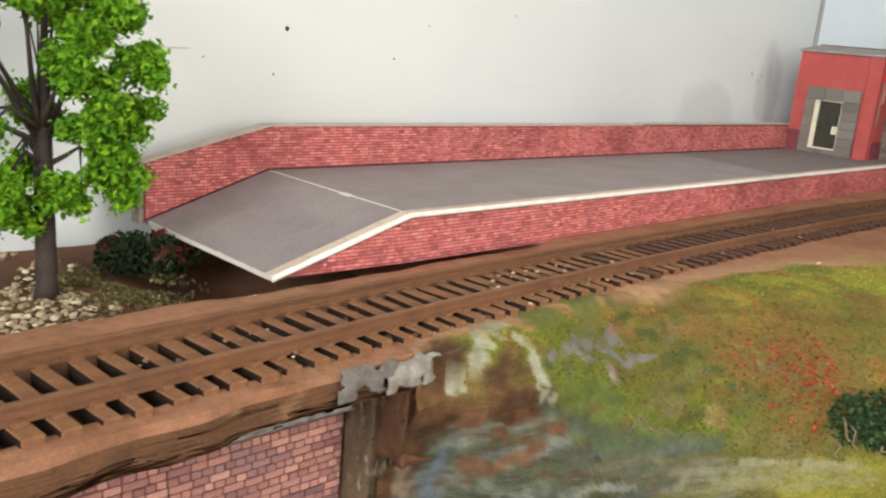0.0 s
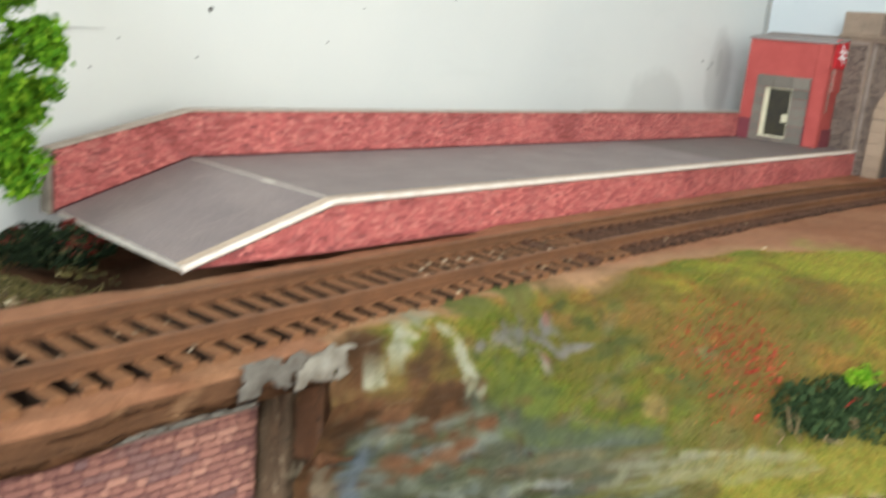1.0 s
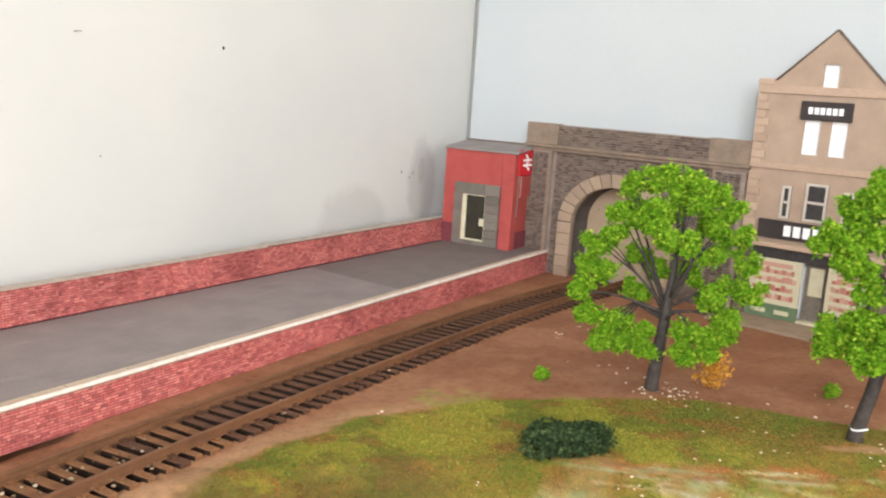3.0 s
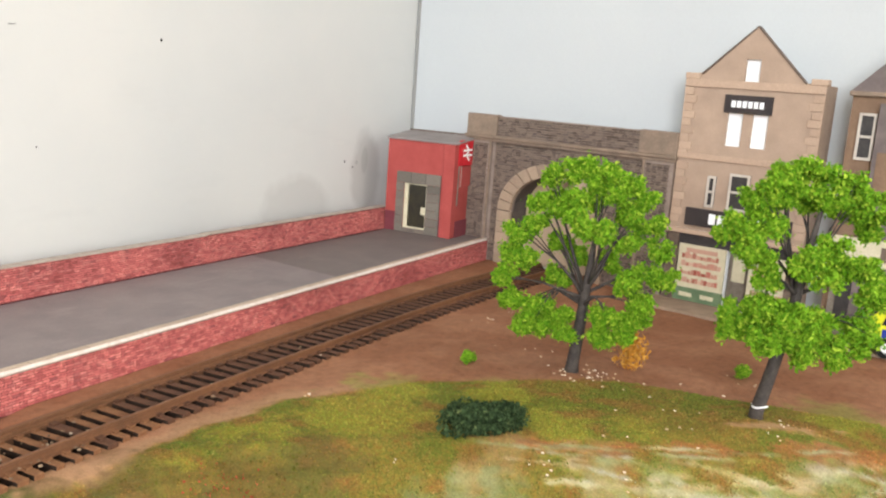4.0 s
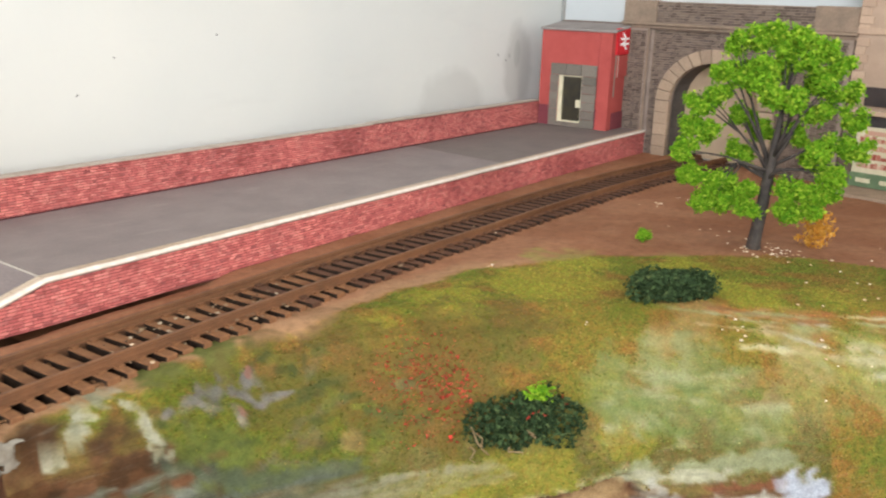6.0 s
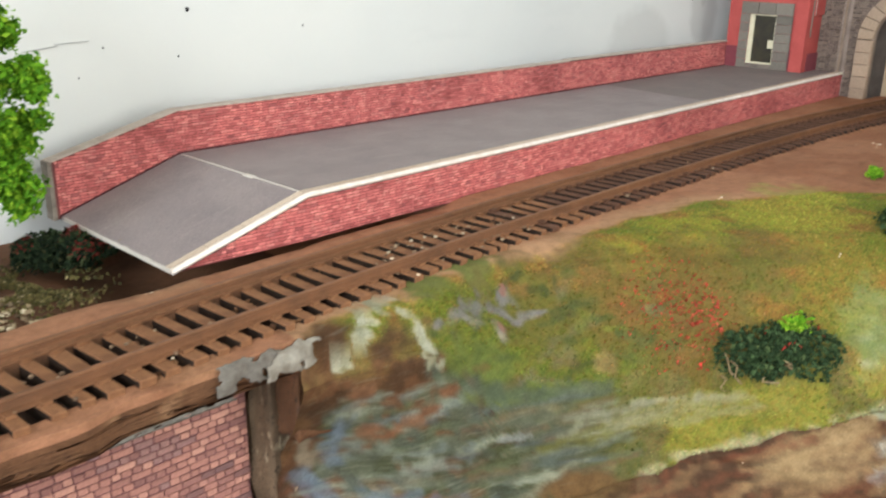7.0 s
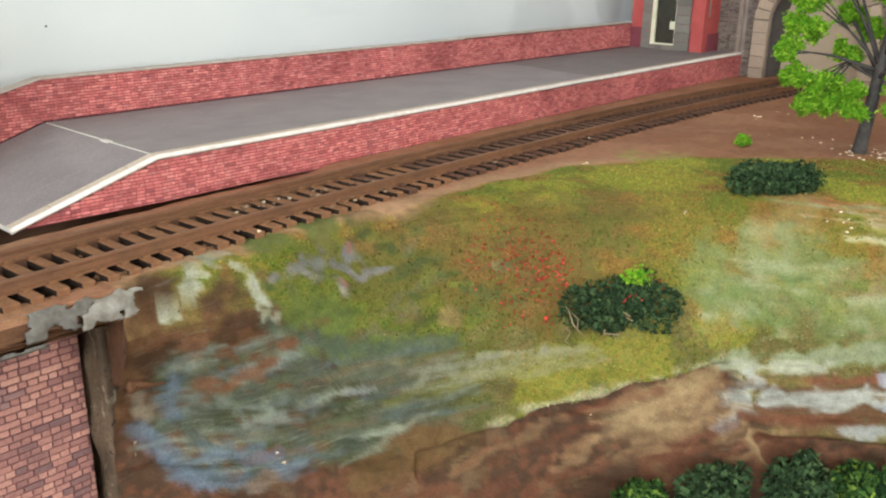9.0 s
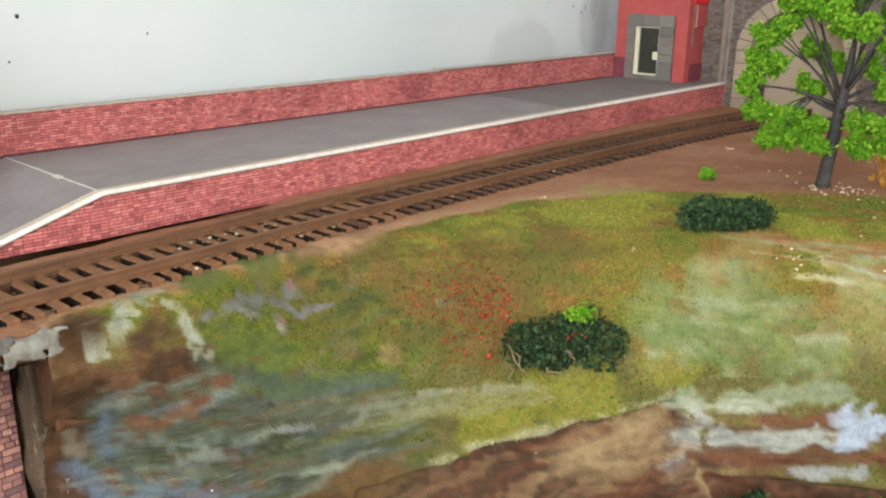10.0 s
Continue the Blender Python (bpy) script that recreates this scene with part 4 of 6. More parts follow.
def platform():
    rng = random.Random(4)
    p = thing("station_platform", pose(0, 0, 0), "card model platform with grey surface, ramp and red brick front", "platform")

    def foot(x):
        return -0.0122 if x < 0.05 else -0.0130

    def deck_z(x):
        return RAMP_Z * (x / RAMP_X) if x < 0 else 0.0
    # surface: ramp and level, as cards 1 mm thick
    # the last card is darker, with the shelter's shadow taken into its colour
    for name, a, b, mm in (("ramp_surface", RAMP_X, -0.0002, M_slab), ("surface", 0.0002, 0.2135, M_slab), ("surface", 0.2136, PLAT_LEN, M_slab_shaded)):
        bm = bmesh.new()
        n = 14
        top, bot = [], []
        for i in range(n + 1):
            x = a + (b - a) * i / n
            sk = 0.006 if (i == n and b == 0.2135) or (i == 0 and a == 0.2136) else 0.0
            top.append((bm.verts.new((x, front_y(x) + 0.0031, deck_z(x))), bm.verts.new((x + sk, PLAT_BACK, deck_z(x)))))
            bot.append((bm.verts.new((x, front_y(x) + 0.0031, deck_z(x) - 0.001)), bm.verts.new((x + sk, PLAT_BACK, deck_z(x) - 0.001))))
        for i in range(n):
            bm.faces.new((top[i][0], top[i + 1][0], top[i + 1][1], top[i][1]))
            bm.faces.new((bot[i][0], bot[i][1], bot[i + 1][1], bot[i + 1][0]))
            bm.faces.new((top[i][0], bot[i][0], bot[i + 1][0], top[i + 1][0]))
        bm.faces.new((top[0][0], top[0][1], bot[0][1], bot[0][0]))
        bm.faces.new((top[n][1], top[n][0], bot[n][0], bot[n][1]))
        part(name, bm, mm, p, "grey printed asphalt card")
    # white cut line between ramp and level
    bm = bmesh.new()
    for k in range(26):
        y = front_y(0) + 0.0034 + k * 0.00218
        w = 0.00016 + 0.00012 * abs(nz(0, y, 0, 300, 3)) + (0.0006 if k in (9, 10) else 0)
        box(bm, -w, w, y, y + 0.00218, -0.0003, 0.00018)
    part("fold_line", bm, M_card, p, "worn pale fold line")
    # worn pale edge of the ramp
    bm = bmesh.new()
    for k in range(22):
        y = front_y(RAMP_X) + 0.0006 + k * 0.00255
        w = 0.00012 + 0.0004 * max(0, nz(0, y, 0, 260, 8)) + (0.0008 if k == 8 else 0)
        box(bm, RAMP_X - 0.00025, RAMP_X + w, y, y + 0.00255, RAMP_Z - 0.0008, RAMP_Z + 0.00016)
    part("ramp_edge", bm, M_card, p, "worn pale card edge")
    # coping: slabs along the front edge
    slab = []
    x = RAMP_X
    while x < PLAT_LEN - 0.001:
        step = 0.0099 if x < 0 else 0.0101
        b = min(x + step, PLAT_LEN)
        if x < 0 < b and x < -0.001:
            b = 0.0
        bm = bmesh.new()
        g = 0.00013
        v = []
        for xx in (x + g, b - g):
            for yy, dz in ((front_y(xx) + 0.0008, -0.0009), (front_y(xx) + 0.0008, 0.0002), (front_y(xx) + 0.0031, 0.0002), (front_y(xx) + 0.0031, -0.0009)):
                v.append(bm.verts.new((xx, yy, deck_z(xx) + dz)))
        for q in ((0, 1, 2, 3), (7, 6, 5, 4), (1, 5, 6, 2), (0, 4, 5, 1), (3, 2, 6, 7), (0, 3, 7, 4)):
            bm.faces.new([v[i] for i in q])
        bmesh.ops.recalc_face_normals(bm, faces=bm.faces[:])
        part("coping_slab", bm, M_coping, p)
        x = b
    # worn white nosing, a ragged bead along the edge
    bm = bmesh.new()
    rings = []
    for x in [RAMP_X - 0.0002 + 0.0021 * i for i in range(18)] + [0.0] + list(np.arange(0.002, PLAT_LEN, 0.004)) + [PLAT_LEN]:
        x = float(x)
        w = (0.0005 if x < 0 else 0.0002) + 0.0006 * nz(x, 0, 0, 190, 4)
        rings.append([bm.verts.new((x, front_y(x) + dy, deck_z(x) + dz)) for dy, dz in ((-0.0006, -0.0010), (-0.0008, -0.0003), (-0.0004, 0.0003), (w, 0.00034), (w + 0.0001, -0.0006))])
    for a, b in zip(rings, rings[1:]):
        for i in range(5):
            bm.faces.new((a[i], b[i], b[(i + 1) % 5], a[(i + 1) % 5]))
    bm.faces.new(rings[0]), bm.faces.new(rings[-1][::-1])
    bmesh.ops.recalc_face_normals(bm, faces=bm.faces[:])
    part("nosing", bm, M_worn, p, "worn white card edge", True)
    # front wall with its courses
    bm = bmesh.new()
    v = []
    prof = [RAMP_X + 0.0005] + [0.0] + [PLAT_LEN * i / 12 for i in range(1, 13)]
    for x in prof:
        top = deck_z(x) - 0.0009
        v.append([bm.verts.new((x, front_y(x), foot(x))), bm.verts.new((x, front_y(x), top)), bm.verts.new((x, front_y(x) + 0.0015, top)), bm.verts.new((x, front_y(x) + 0.0015, foot(x)))])
    for a, b in zip(v, v[1:]):
        for i in range(4):
            bm.faces.new((a[i], b[i], b[(i + 1) % 4], a[(i + 1) % 4]))
    bm.faces.new(v[0]), bm.faces.new(v[-1][::-1])
    bmesh.ops.recalc_face_normals(bm, faces=bm.faces[:])
    front = part("front_wall", bm, M_mortar, p, "red brick-paper front wall")
    bricks = part("brickwork", brick_strip(RAMP_X + 0.001, PLAT_LEN, foot, lambda x: deck_z(x) - 0.0010, front_y, rng), M_redbrick, front)
    bricks["kind"] = "stuff"
    # rear wall with capping
    def top_z(x):
        return 0.0128 if x >= 0 else 0.0128 + (0.0036 - 0.0128) * (x / RAMP_X)
    end = 0.334
    bm = bmesh.new()
    v = []
    for x in (RAMP_X - 0.001, 0.0, end):
        v.append([bm.verts.new((x, 0.0005, -0.0128)), bm.verts.new((x, 0.0005, top_z(x))), bm.verts.new((x, 0.0035, top_z(x))), bm.verts.new((x, 0.0035, -0.0128))])
    for a, b in zip(v, v[1:]):
        for i in range(4):
            bm.faces.new((a[i], b[i], b[(i + 1) % 4], a[(i + 1) % 4]))
    bm.faces.new(v[0]), bm.faces.new(v[-1][::-1])
    bmesh.ops.recalc_face_normals(bm, faces=bm.faces[:])
    rear = part("rear_wall", bm, M_mortar, p, "low red brick-paper rear wall")
    bricks = part("brickwork", brick_strip(RAMP_X, end, lambda x: deck_z(x) - 0.0005, lambda x: top_z(x) - 0.0004, lambda x: 0.0005, rng), M_redbrick, rear)
    bricks["kind"] = "stuff"
    # dark strip added for the contact shade where wall meets surface
    foot_line = bmesh.new()
    v = []
    for x in (RAMP_X, 0.0, end):
        v.append([foot_line.verts.new((x, y, deck_z(x) + z)) for y, z in ((0.0002, -0.0004), (0.0002, 0.0004), (0.0006, 0.0004), (0.0006, -0.0004))])
    for a, b in zip(v, v[1:]):
        for i in range(4):
            foot_line.faces.new((a[i], b[i], b[(i + 1) % 4], a[(i + 1) % 4]))
    foot_line.faces.new(v[0]), foot_line.faces.new(v[-1][::-1])
    bmesh.ops.recalc_face_normals(foot_line, faces=foot_line.faces[:])
    part("foot_shade_strip", foot_line, M_footshade, rear, "dark strip for the contact shade at the wall foot")
    bm = bmesh.new()
    v = []
    for x in (RAMP_X - 0.0016, 0.0, 0.19, 0.191, end):
        lift = 0.0004 if 0.1905 < x else 0
        v.append([bm.verts.new((x, -0.0001, top_z(x) - 0.0002 + lift)), bm.verts.new((x, -0.0001, top_z(x) + 0.0003 + lift)), bm.verts.new((x, 0.0042, top_z(x) + 0.0003 + lift)), bm.verts.new((x, 0.0042, top_z(x) - 0.0002 + lift))])
    for a, b in zip(v, v[1:]):
        for i in range(4):
            bm.faces.new((a[i], b[i], b[(i + 1) % 4], a[(i + 1) % 4]))
    bm.faces.new(v[0]), bm.faces.new(v[-1][::-1])
    bmesh.ops.recalc_face_normals(bm, faces=bm.faces[:])
    part("capping", bm, M_capping, p, "thin grey card capping")
    part("end_strip", boxed(RAMP_X - 0.0022, RAMP_X - 0.0010, -0.0001, 0.0040, -0.0128, 0.0034), M_greyprint, p, "grey card end strip")


platform()


# ---- the track ----
def track():
    t = thing("railway_track", pose(0, 0, 0), "brown-painted model railway track on sleepers", "track")
    for side in (1, -1):
        bm = bmesh.new()
        prof = ((-0.0011, 0), (0.0011, 0), (0.0011, 0.0004), (0.0003, 0.0007), (0.0003, 0.0019), (0.0006, 0.0021), (0.0006, 0.0026), (0.0004, 0.0028), (-0.0004, 0.0028), (-0.0006, 0.0026), (-0.0006, 0.0021), (-0.0003, 0.0019), (-0.0003, 0.0007), (-0.0011, 0.0004))
        rings = []
        for x in np.arange(-0.41, 0.368, 0.006):
            y = track_y(float(x)) + side * 0.0086
            rings.append([bm.verts.new((x, y + a, -0.0126 + b)) for a, b in prof])
        for a, b in zip(rings, rings[1:]):
            for i in range(len(prof)):
                j = (i + 1) % len(prof)
                bm.faces.new((a[i], a[j], b[j], b[i]))
        bm.faces.new(rings[0][::-1]), bm.faces.new(rings[-1])
        part("rail", bm, M_rail, t, "brown-painted rail")
    bm = boxed(-0.0014, 0.0014, -0.0146, 0.0127, -0.0030, 0, 0.0002)
    for yy in (-0.0086, 0.0086):
        box(bm, -0.0009, 0.0009, yy - 0.0022, yy + 0.0022, 0, 0.0006)
    bm.normal_update()
    # faces along the sleeper's length, below its top, get the darker material
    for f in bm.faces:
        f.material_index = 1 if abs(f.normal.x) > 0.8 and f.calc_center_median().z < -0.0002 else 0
    me = bpy.data.meshes.new("sleeper")
    bm.to_mesh(me)
    bm.free()
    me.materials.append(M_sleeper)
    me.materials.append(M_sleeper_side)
    dark = me.copy()
    dark.materials[0] = M_sleeper_dark
    rng = random.Random(8)
    x = -0.3
    while x < 0.364:
        s = new("sleeper", dark if x + rng.uniform(-0.02, 0.02) > 0.075 else me)
        s.parent = t
        s.matrix_basis = pose(x, track_y(x) + rng.uniform(-0.0004, 0.0004), -0.0126 + rng.uniform(-0.0001, 0.0001), 0, 0, 3 + rng.uniform(-3, 3)) @ Matrix.Diagonal((rng.uniform(0.85, 1.25), 1, 1, 1))
        x += 0.0054


track()


# ---- the shelter ----
def shelter_build():
    m = pose(0.3372, -0.0412, 0, 0, 0, 92.5)      # local x runs along the door face to the back wall, local y points to -x
    s = thing("platform_shelter", m, "red card shelter with grey roof and dark glazed door", "shelter")
    W, D, H, RISE = 0.0425, 0.0215, 0.0525, 0.0026
    o0, o1, z0, z1 = 0.0160, 0.0306, 0.0024, 0.0282
    # walls: front with the door opening, two sloping sides, back
    bm = bmesh.new()
    for a, b, c, d in ((0, o0, 0, H), (o1, W, 0, H), (o0, o1, z1, H), (o0, o1, 0, z0)):
        box(bm, a, b, -0.0015, 0, c, d)
    part("wall", bm, M_redcard, s, "red printed brick card front")
    for a in (0, W - 0.0015):
        side = bmesh.new()
        v = [side.verts.new((x, y, z)) for x in (a, a + 0.0015) for y, z in ((-0.0015, 0), (-0.0015, H), (-D, H + RISE), (-D, 0))]
        for q in ((0, 1, 2, 3), (7, 6, 5, 4), (0, 4, 5, 1), (1, 5, 6, 2), (2, 6, 7, 3), (3, 7, 4, 0)):
            side.faces.new([v[i] for i in q])
        bmesh.ops.recalc_face_normals(side, faces=side.faces[:])
        part("wall", side, M_redcard, s, "red card side wall")
    part("wall", boxed(0.0015, W - 0.0015, -D, -D + 0.0015, 0, H + RISE - 0.0004), M_redcard, s, "red card rear wall")
    part("corner_pier", boxed(-0.0006, 0.0062, -0.0042, 0.0016, 0, 0.0522, 0.0002), M_redcard, s, "plain red corner pier")
    part("plinth", boxed(-0.0008, 0, -D, -0.0046, 0, 0.0092), M_purplecard, s, "dark purple brick plinth")
    part("door_plinth", boxed(0.0356, W, 0, 0.0004, 0, 0.0110), M_purplecard, s, "dark purple brick plinth")
    part("door_plinth", boxed(0.0062, 0.0074, 0, 0.0004, 0, 0.0110), M_purplecard, s, "dark purple brick plinth")
    # stone blocks round the door
    zz = 0.0
    for k in range(6):
        h = 0.0047
        for a, b in ((0.0074, o0), (o1, 0.0356)):
            part("surround_block", boxed(a, b, 0, 0.0008 + 0.0001 * (k % 2), zz + 0.00008, zz + h - 0.00008, 0.0001), M_surround, s)
        zz += h
    for k in range(3):
        a = 0.0074 + k * 0.0094
        part("surround_block", boxed(a + 0.00008, a + 0.00932, 0, 0.0009, zz + 0.0001, 0.0345, 0.0001), M_surround, s)
    part("door_step", boxed(o0, o1, -0.0014, 0.0006, 0, z0, 0.0001), M_stoneprint, s, "dark stone door step")
    door = part("door", boxed(o0, o1, -0.0027, -0.0014, z0, z1), M_doorglass, s, "dark glazed door")
    fr = bmesh.new()
    for a, b, c, d in ((o0, o0 + 0.0007, z0, z1), (o1 - 0.0024, o1, z0, z1), (o0 + 0.0007, o1 - 0.0024, z1 - 0.0006, z1), (o0 + 0.0007, o1 - 0.0024, z0, z0 + 0.0008)):
        box(fr, a, b, -0.0014, -0.0003, c, d)
    part("door_frame", fr, M_cream, door, "cream door frame")
    part("notice", boxed(o0 + 0.0011, o0 + 0.0040, -0.0014, -0.0012, 0.0108, 0.0150), M_cream, door, "small pale notice")
    roof = boxed(-0.0020, W + 0.0006, -0.0245, 0.0012, 0, 0.0012, 0.0002)
    part("roof", roof, M_roofgrey, s, "sloping grey card roof", m=pose(0, 0, H, -math.degrees(math.atan2(RISE, D))))
    part("roof_edge", boxed(-0.0018, W + 0.0004, -0.0262, -0.0245, 0.0002, 0.0018, 0.0002), M_edge, s, "dark rear roof edge", m=pose(0, 0, H, -math.degrees(math.atan2(RISE, D))))
    sign = part("station_sign", boxed(-0.0016, -0.0006, -D - 0.0005, -0.0030, 0.0408, 0.0548, 0.0001), M_signred, s, "red station sign with white mark")
    # white mark on the sign: two bars and two slanted strokes
    mk = bmesh.new()
    cy, cz = -D / 2 - 0.0016, 0.0478
    for dz in (0.0014, -0.0014):
        box(mk, -0.00185, -0.0016, cy - 0.0055, cy + 0.0055, cz + dz - 0.0006, cz + dz + 0.0006)
    for y0, w0, y1, w1 in ((0.0028, 0.0044, -0.0012, 0.0016), (-0.0012, 0.0012, 0.0018, -0.0012), (0.0016, -0.0014, -0.0026, -0.0044)):
        L = math.hypot(y1 - y0, w1 - w0)
        t = boxed(-0.00185, -0.00158, -L / 2, L / 2, -0.0006, 0.0006)
        join(mk, t, Matrix.Translation((0, cy + (y0 + y1) / 2, cz + (w0 + w1) / 2)) @ Matrix.Rotation(math.atan2(w1 - w0, y1 - y0), 4, "X"))
    part("sign_mark", mk, M_white, sign, "white bars and strokes")
    part("side_panel", boxed(-0.0012, -0.0001, -D, -0.0064, 0.0288, 0.0404, 0.0001), M_redcard, s, "plain red side panel")
    part("edge_strip", boxed(-0.0010, -0.0004, -0.0050, -0.0044, 0.0180, 0.0405, 0.0001), M_greyprint, s, "thin worn edge strip")
    part("edge_strip", boxed(-0.0014, -0.0004, -0.0070, -0.0065, 0.0288, 0.0404, 0.0001), M_capping, s, "thin worn edge strip")


shelter_build()


# ---- the tunnel portal ----
ARCH_WIDE = 1.18


def arch_pts(cx, r, z0, a0=0, a1=180, n=16):
    return [(cx - ARCH_WIDE * r * math.cos(radians(a0 + (a1 - a0) * i / n)), z0 + r * math.sin(radians(a0 + (a1 - a0) * i / n))) for i in range(n + 1)]


def portal():
    p = thing("tunnel_portal", END, "grey stone-print tunnel portal with arched mouth", "tunnel portal")
    W, B = 0.1245, GROUND_Z - 0.0008
    cx, r, zs = 0.0572, 0.0215, 0.0180
    rw = r * ARCH_WIDE
    inner = arch_pts(cx, r, zs)
    pts = [(0.0, B), (0.0, 0.0565)] + [(W, 0.0565), (W, B), (cx + rw, B)] + inner[::-1] + [(cx - rw, B)]
    part("wall", prism(pts, 0.0012, 0.0035), M_portal_joint, p, "grey coursed stone-print wall")
    # coursed stones
    rng = random.Random(2)

    def course(bm, a, b, y, z0, z1):
        v = [bm.verts.new(c) for c in ((a, y, z0), (b, y, z0), (b, y, z1), (a, y, z1), (a, y + 0.0002, z0), (b, y + 0.0002, z0), (b, y + 0.0002, z1), (a, y + 0.0002, z1))]
        for q in ((0, 1, 2, 3), (1, 0, 4, 5), (2, 1, 5, 6), (3, 2, 6, 7), (0, 3, 7, 4)):
            bm.faces.new([v[k] for k in q])
    bm = bmesh.new()
    z = B
    row = 0
    ro = r + 0.0070
    while z < 0.0545:
        zt = min(z + 0.00122, 0.0550)
        x = 0.0182 - (0.0015 if row % 2 else 0)
        while x < W - 0.0175:
            ln = rng.uniform(0.0020, 0.0036)
            a, b = max(0.0182, x), min(x + ln - 0.0002, W - 0.0175)
            mid = (z + zt) / 2
            half = ARCH_WIDE * (ro if mid < zs else math.sqrt(max(0, ro * ro - (mid - zs) ** 2)) if mid < zs + ro else 0)
            for c, d in ((a, min(b, cx - half)), (max(a, cx + half), b)):
                if d - c > 0.0005:
                    course(bm, c, d, 0.0010, z, zt - 0.0002)
            x += ln
        z = zt + 0.00002
        row += 1
    st = part("stonework", bm, M_portal, p)
    st["kind"] = "stuff"
    # pilasters
    for a in (0.0, W - 0.0165):
        pil = part("pilaster", boxed(a, a + 0.0165, -0.0008, 0.0010, B, 0.0555, 0.0002), M_portal_joint, p, "plain stone pilaster with pale edges")
        q = bmesh.new()
        z = B + 0.0003
        row = 0
        while z < 0.054:
            x = a + 0.0018
            off = 0.0025 if row % 2 else 0
            x -= off
            while x < a + 0.0145:
                l, h = max(x, a + 0.0018), min(x + 0.0029, a + 0.0146)
                if h - l > 0.0005:
                    course(q, l, h - 0.0002, -0.0010, z, z + 0.00102)
                x += 0.0030
            z += 0.00122
            row += 1
        sc = part("stonework", q, M_portal, pil)
        sc["kind"] = "stuff"
        part("edge_strip", boxed(a + 0.0152, a + 0.0165, -0.0014, -0.0008, B, 0.0555, 0.0001) if a == 0.0 else boxed(a, a + 0.0013, -0.0014, -0.0008, B, 0.0555, 0.0001), M_dressed, pil, "pale strip")
    # cornice, parapet
    part("string_course", boxed(-0.0010, W + 0.0010, -0.0015, 0.0035, 0.0553, 0.0567, 0.0002), M_dressed, p, "pale moulded string course")
    part("string_course", boxed(-0.0015, W + 0.0015, -0.0026, 0.0035, 0.0570, 0.0585, 0.0002), M_dressed, p, "pale moulded string course")
    part("string_groove", boxed(-0.0005, W + 0.0005, -0.0008, 0.0035, 0.0567, 0.0570), M_edge, p, "dark groove between mouldings")
    for a, b in ((-0.0008, 0.0195), (W - 0.0195, W + 0.0008)):
        part("parapet_block", boxed(a, b, -0.0016, 0.0035, 0.0585, 0.0700, 0.0003), M_dressed, p, "plain end block")
    par = part("parapet", boxed(0.0195, W - 0.0195, -0.0006, 0.0035, 0.0585, 0.0695, 0.0002), M_portal_joint, p, "stone-print parapet")
    q = bmesh.new()
    for k in range(8):
        x = 0.0197 - (0.002 if k % 2 else 0)
        while x < W - 0.0197:
            ln = rng.uniform(0.0024, 0.0042)
            a, b = max(x, 0.0197), min(x + ln - 0.0002, W - 0.0197)
            if b - a > 0.0006:
                course(q, a, b, -0.0008, 0.0588 + k * 0.00130, 0.0588 + k * 0.00130 + 0.0011)
            x += ln
    sc = part("stonework", q, M_portal, par)
    sc["kind"] = "stuff"
    # arch stones
    n = 15
    for i in range(n):
        a0, a1 = 180 * i / n + 0.5, 180 * (i + 1) / n - 0.5
        pts = arch_pts(cx, r, zs, a0, a1, 2) + arch_pts(cx, r + 0.0070, zs, a0, a1, 2)[::-1]
        part("arch_stone", prism(pts, -0.0010, 0.0030, 0.00015), M_voussoir, p)
    z = B
    while z < zs - 0.001:
        h = min(0.0062, zs - z)
        for a in (cx - rw - 0.0070 * ARCH_WIDE, cx + rw):
            part("arch_stone", boxed(a, a + 0.0070 * ARCH_WIDE, -0.0010, 0.0030, z + 0.0001, z + h - 0.0001, 0.00015), M_voussoir, p)
        z += h
    # lining, with the mouth's inner shadow put into its dark grey, and backing
    lin = bmesh.new()
    prof = [(cx - rw, B)] + inner + [(cx + rw, B)]
    a = [lin.verts.new((x, 0.0030, z)) for x, z in prof]
    b = [lin.verts.new((x, 0.0172, z)) for x, z in prof]
    c = [lin.verts.new((cx + (x - cx) * 1.06, 0.0172, z + 0.0008)) for x, z in prof]
    d = [lin.verts.new((cx + (x - cx) * 1.06, 0.0030, z + 0.0008)) for x, z in prof]
    for i in range(len(prof) - 1):
        for u, v in ((a, b), (b, c), (c, d), (d, a)):
            lin.faces.new((u[i], u[i + 1], v[i + 1], v[i]))
    bmesh.ops.recalc_face_normals(lin, faces=lin.faces[:])
    part("lining", lin, M_lining, p, "card tunnel lining, dark grey for its inner shadow")
    part("backing", boxed(cx - rw - 0.004, cx + rw + 0.004, 0.0172, 0.0180, B, zs + r + 0.004), M_tunnel, p, "plain tan card backing")


portal()


# ---- the shop ----
def sash(parent, x0, x1, z0, z1, y, bars=(0.5,)):
    w = part("window", boxed(x0, x1, y - 0.0006, y + 0.0006, z0, z1), M_sashdark, parent, "dark printed sash window")
    fr = bmesh.new()
    t = 0.0011
    for a, b, c, d in ((x0, x1, z0, z0 + t), (x0, x1, z1 - t, z1), (x0, x0 + t, z0 + t, z1 - t), (x1 - t, x1, z0 + t, z1 - t)):
        box(fr, a, b, y - 0.0012, y - 0.0006, c, d)
    for f in bars:
        z = z0 + f * (z1 - z0)
        box(fr, x0 + t, x1 - t, y - 0.0012, y - 0.0006, z - t / 2, z + t / 2)
    part("window_frame", fr, M_card, w, "pale window frame")
    return w


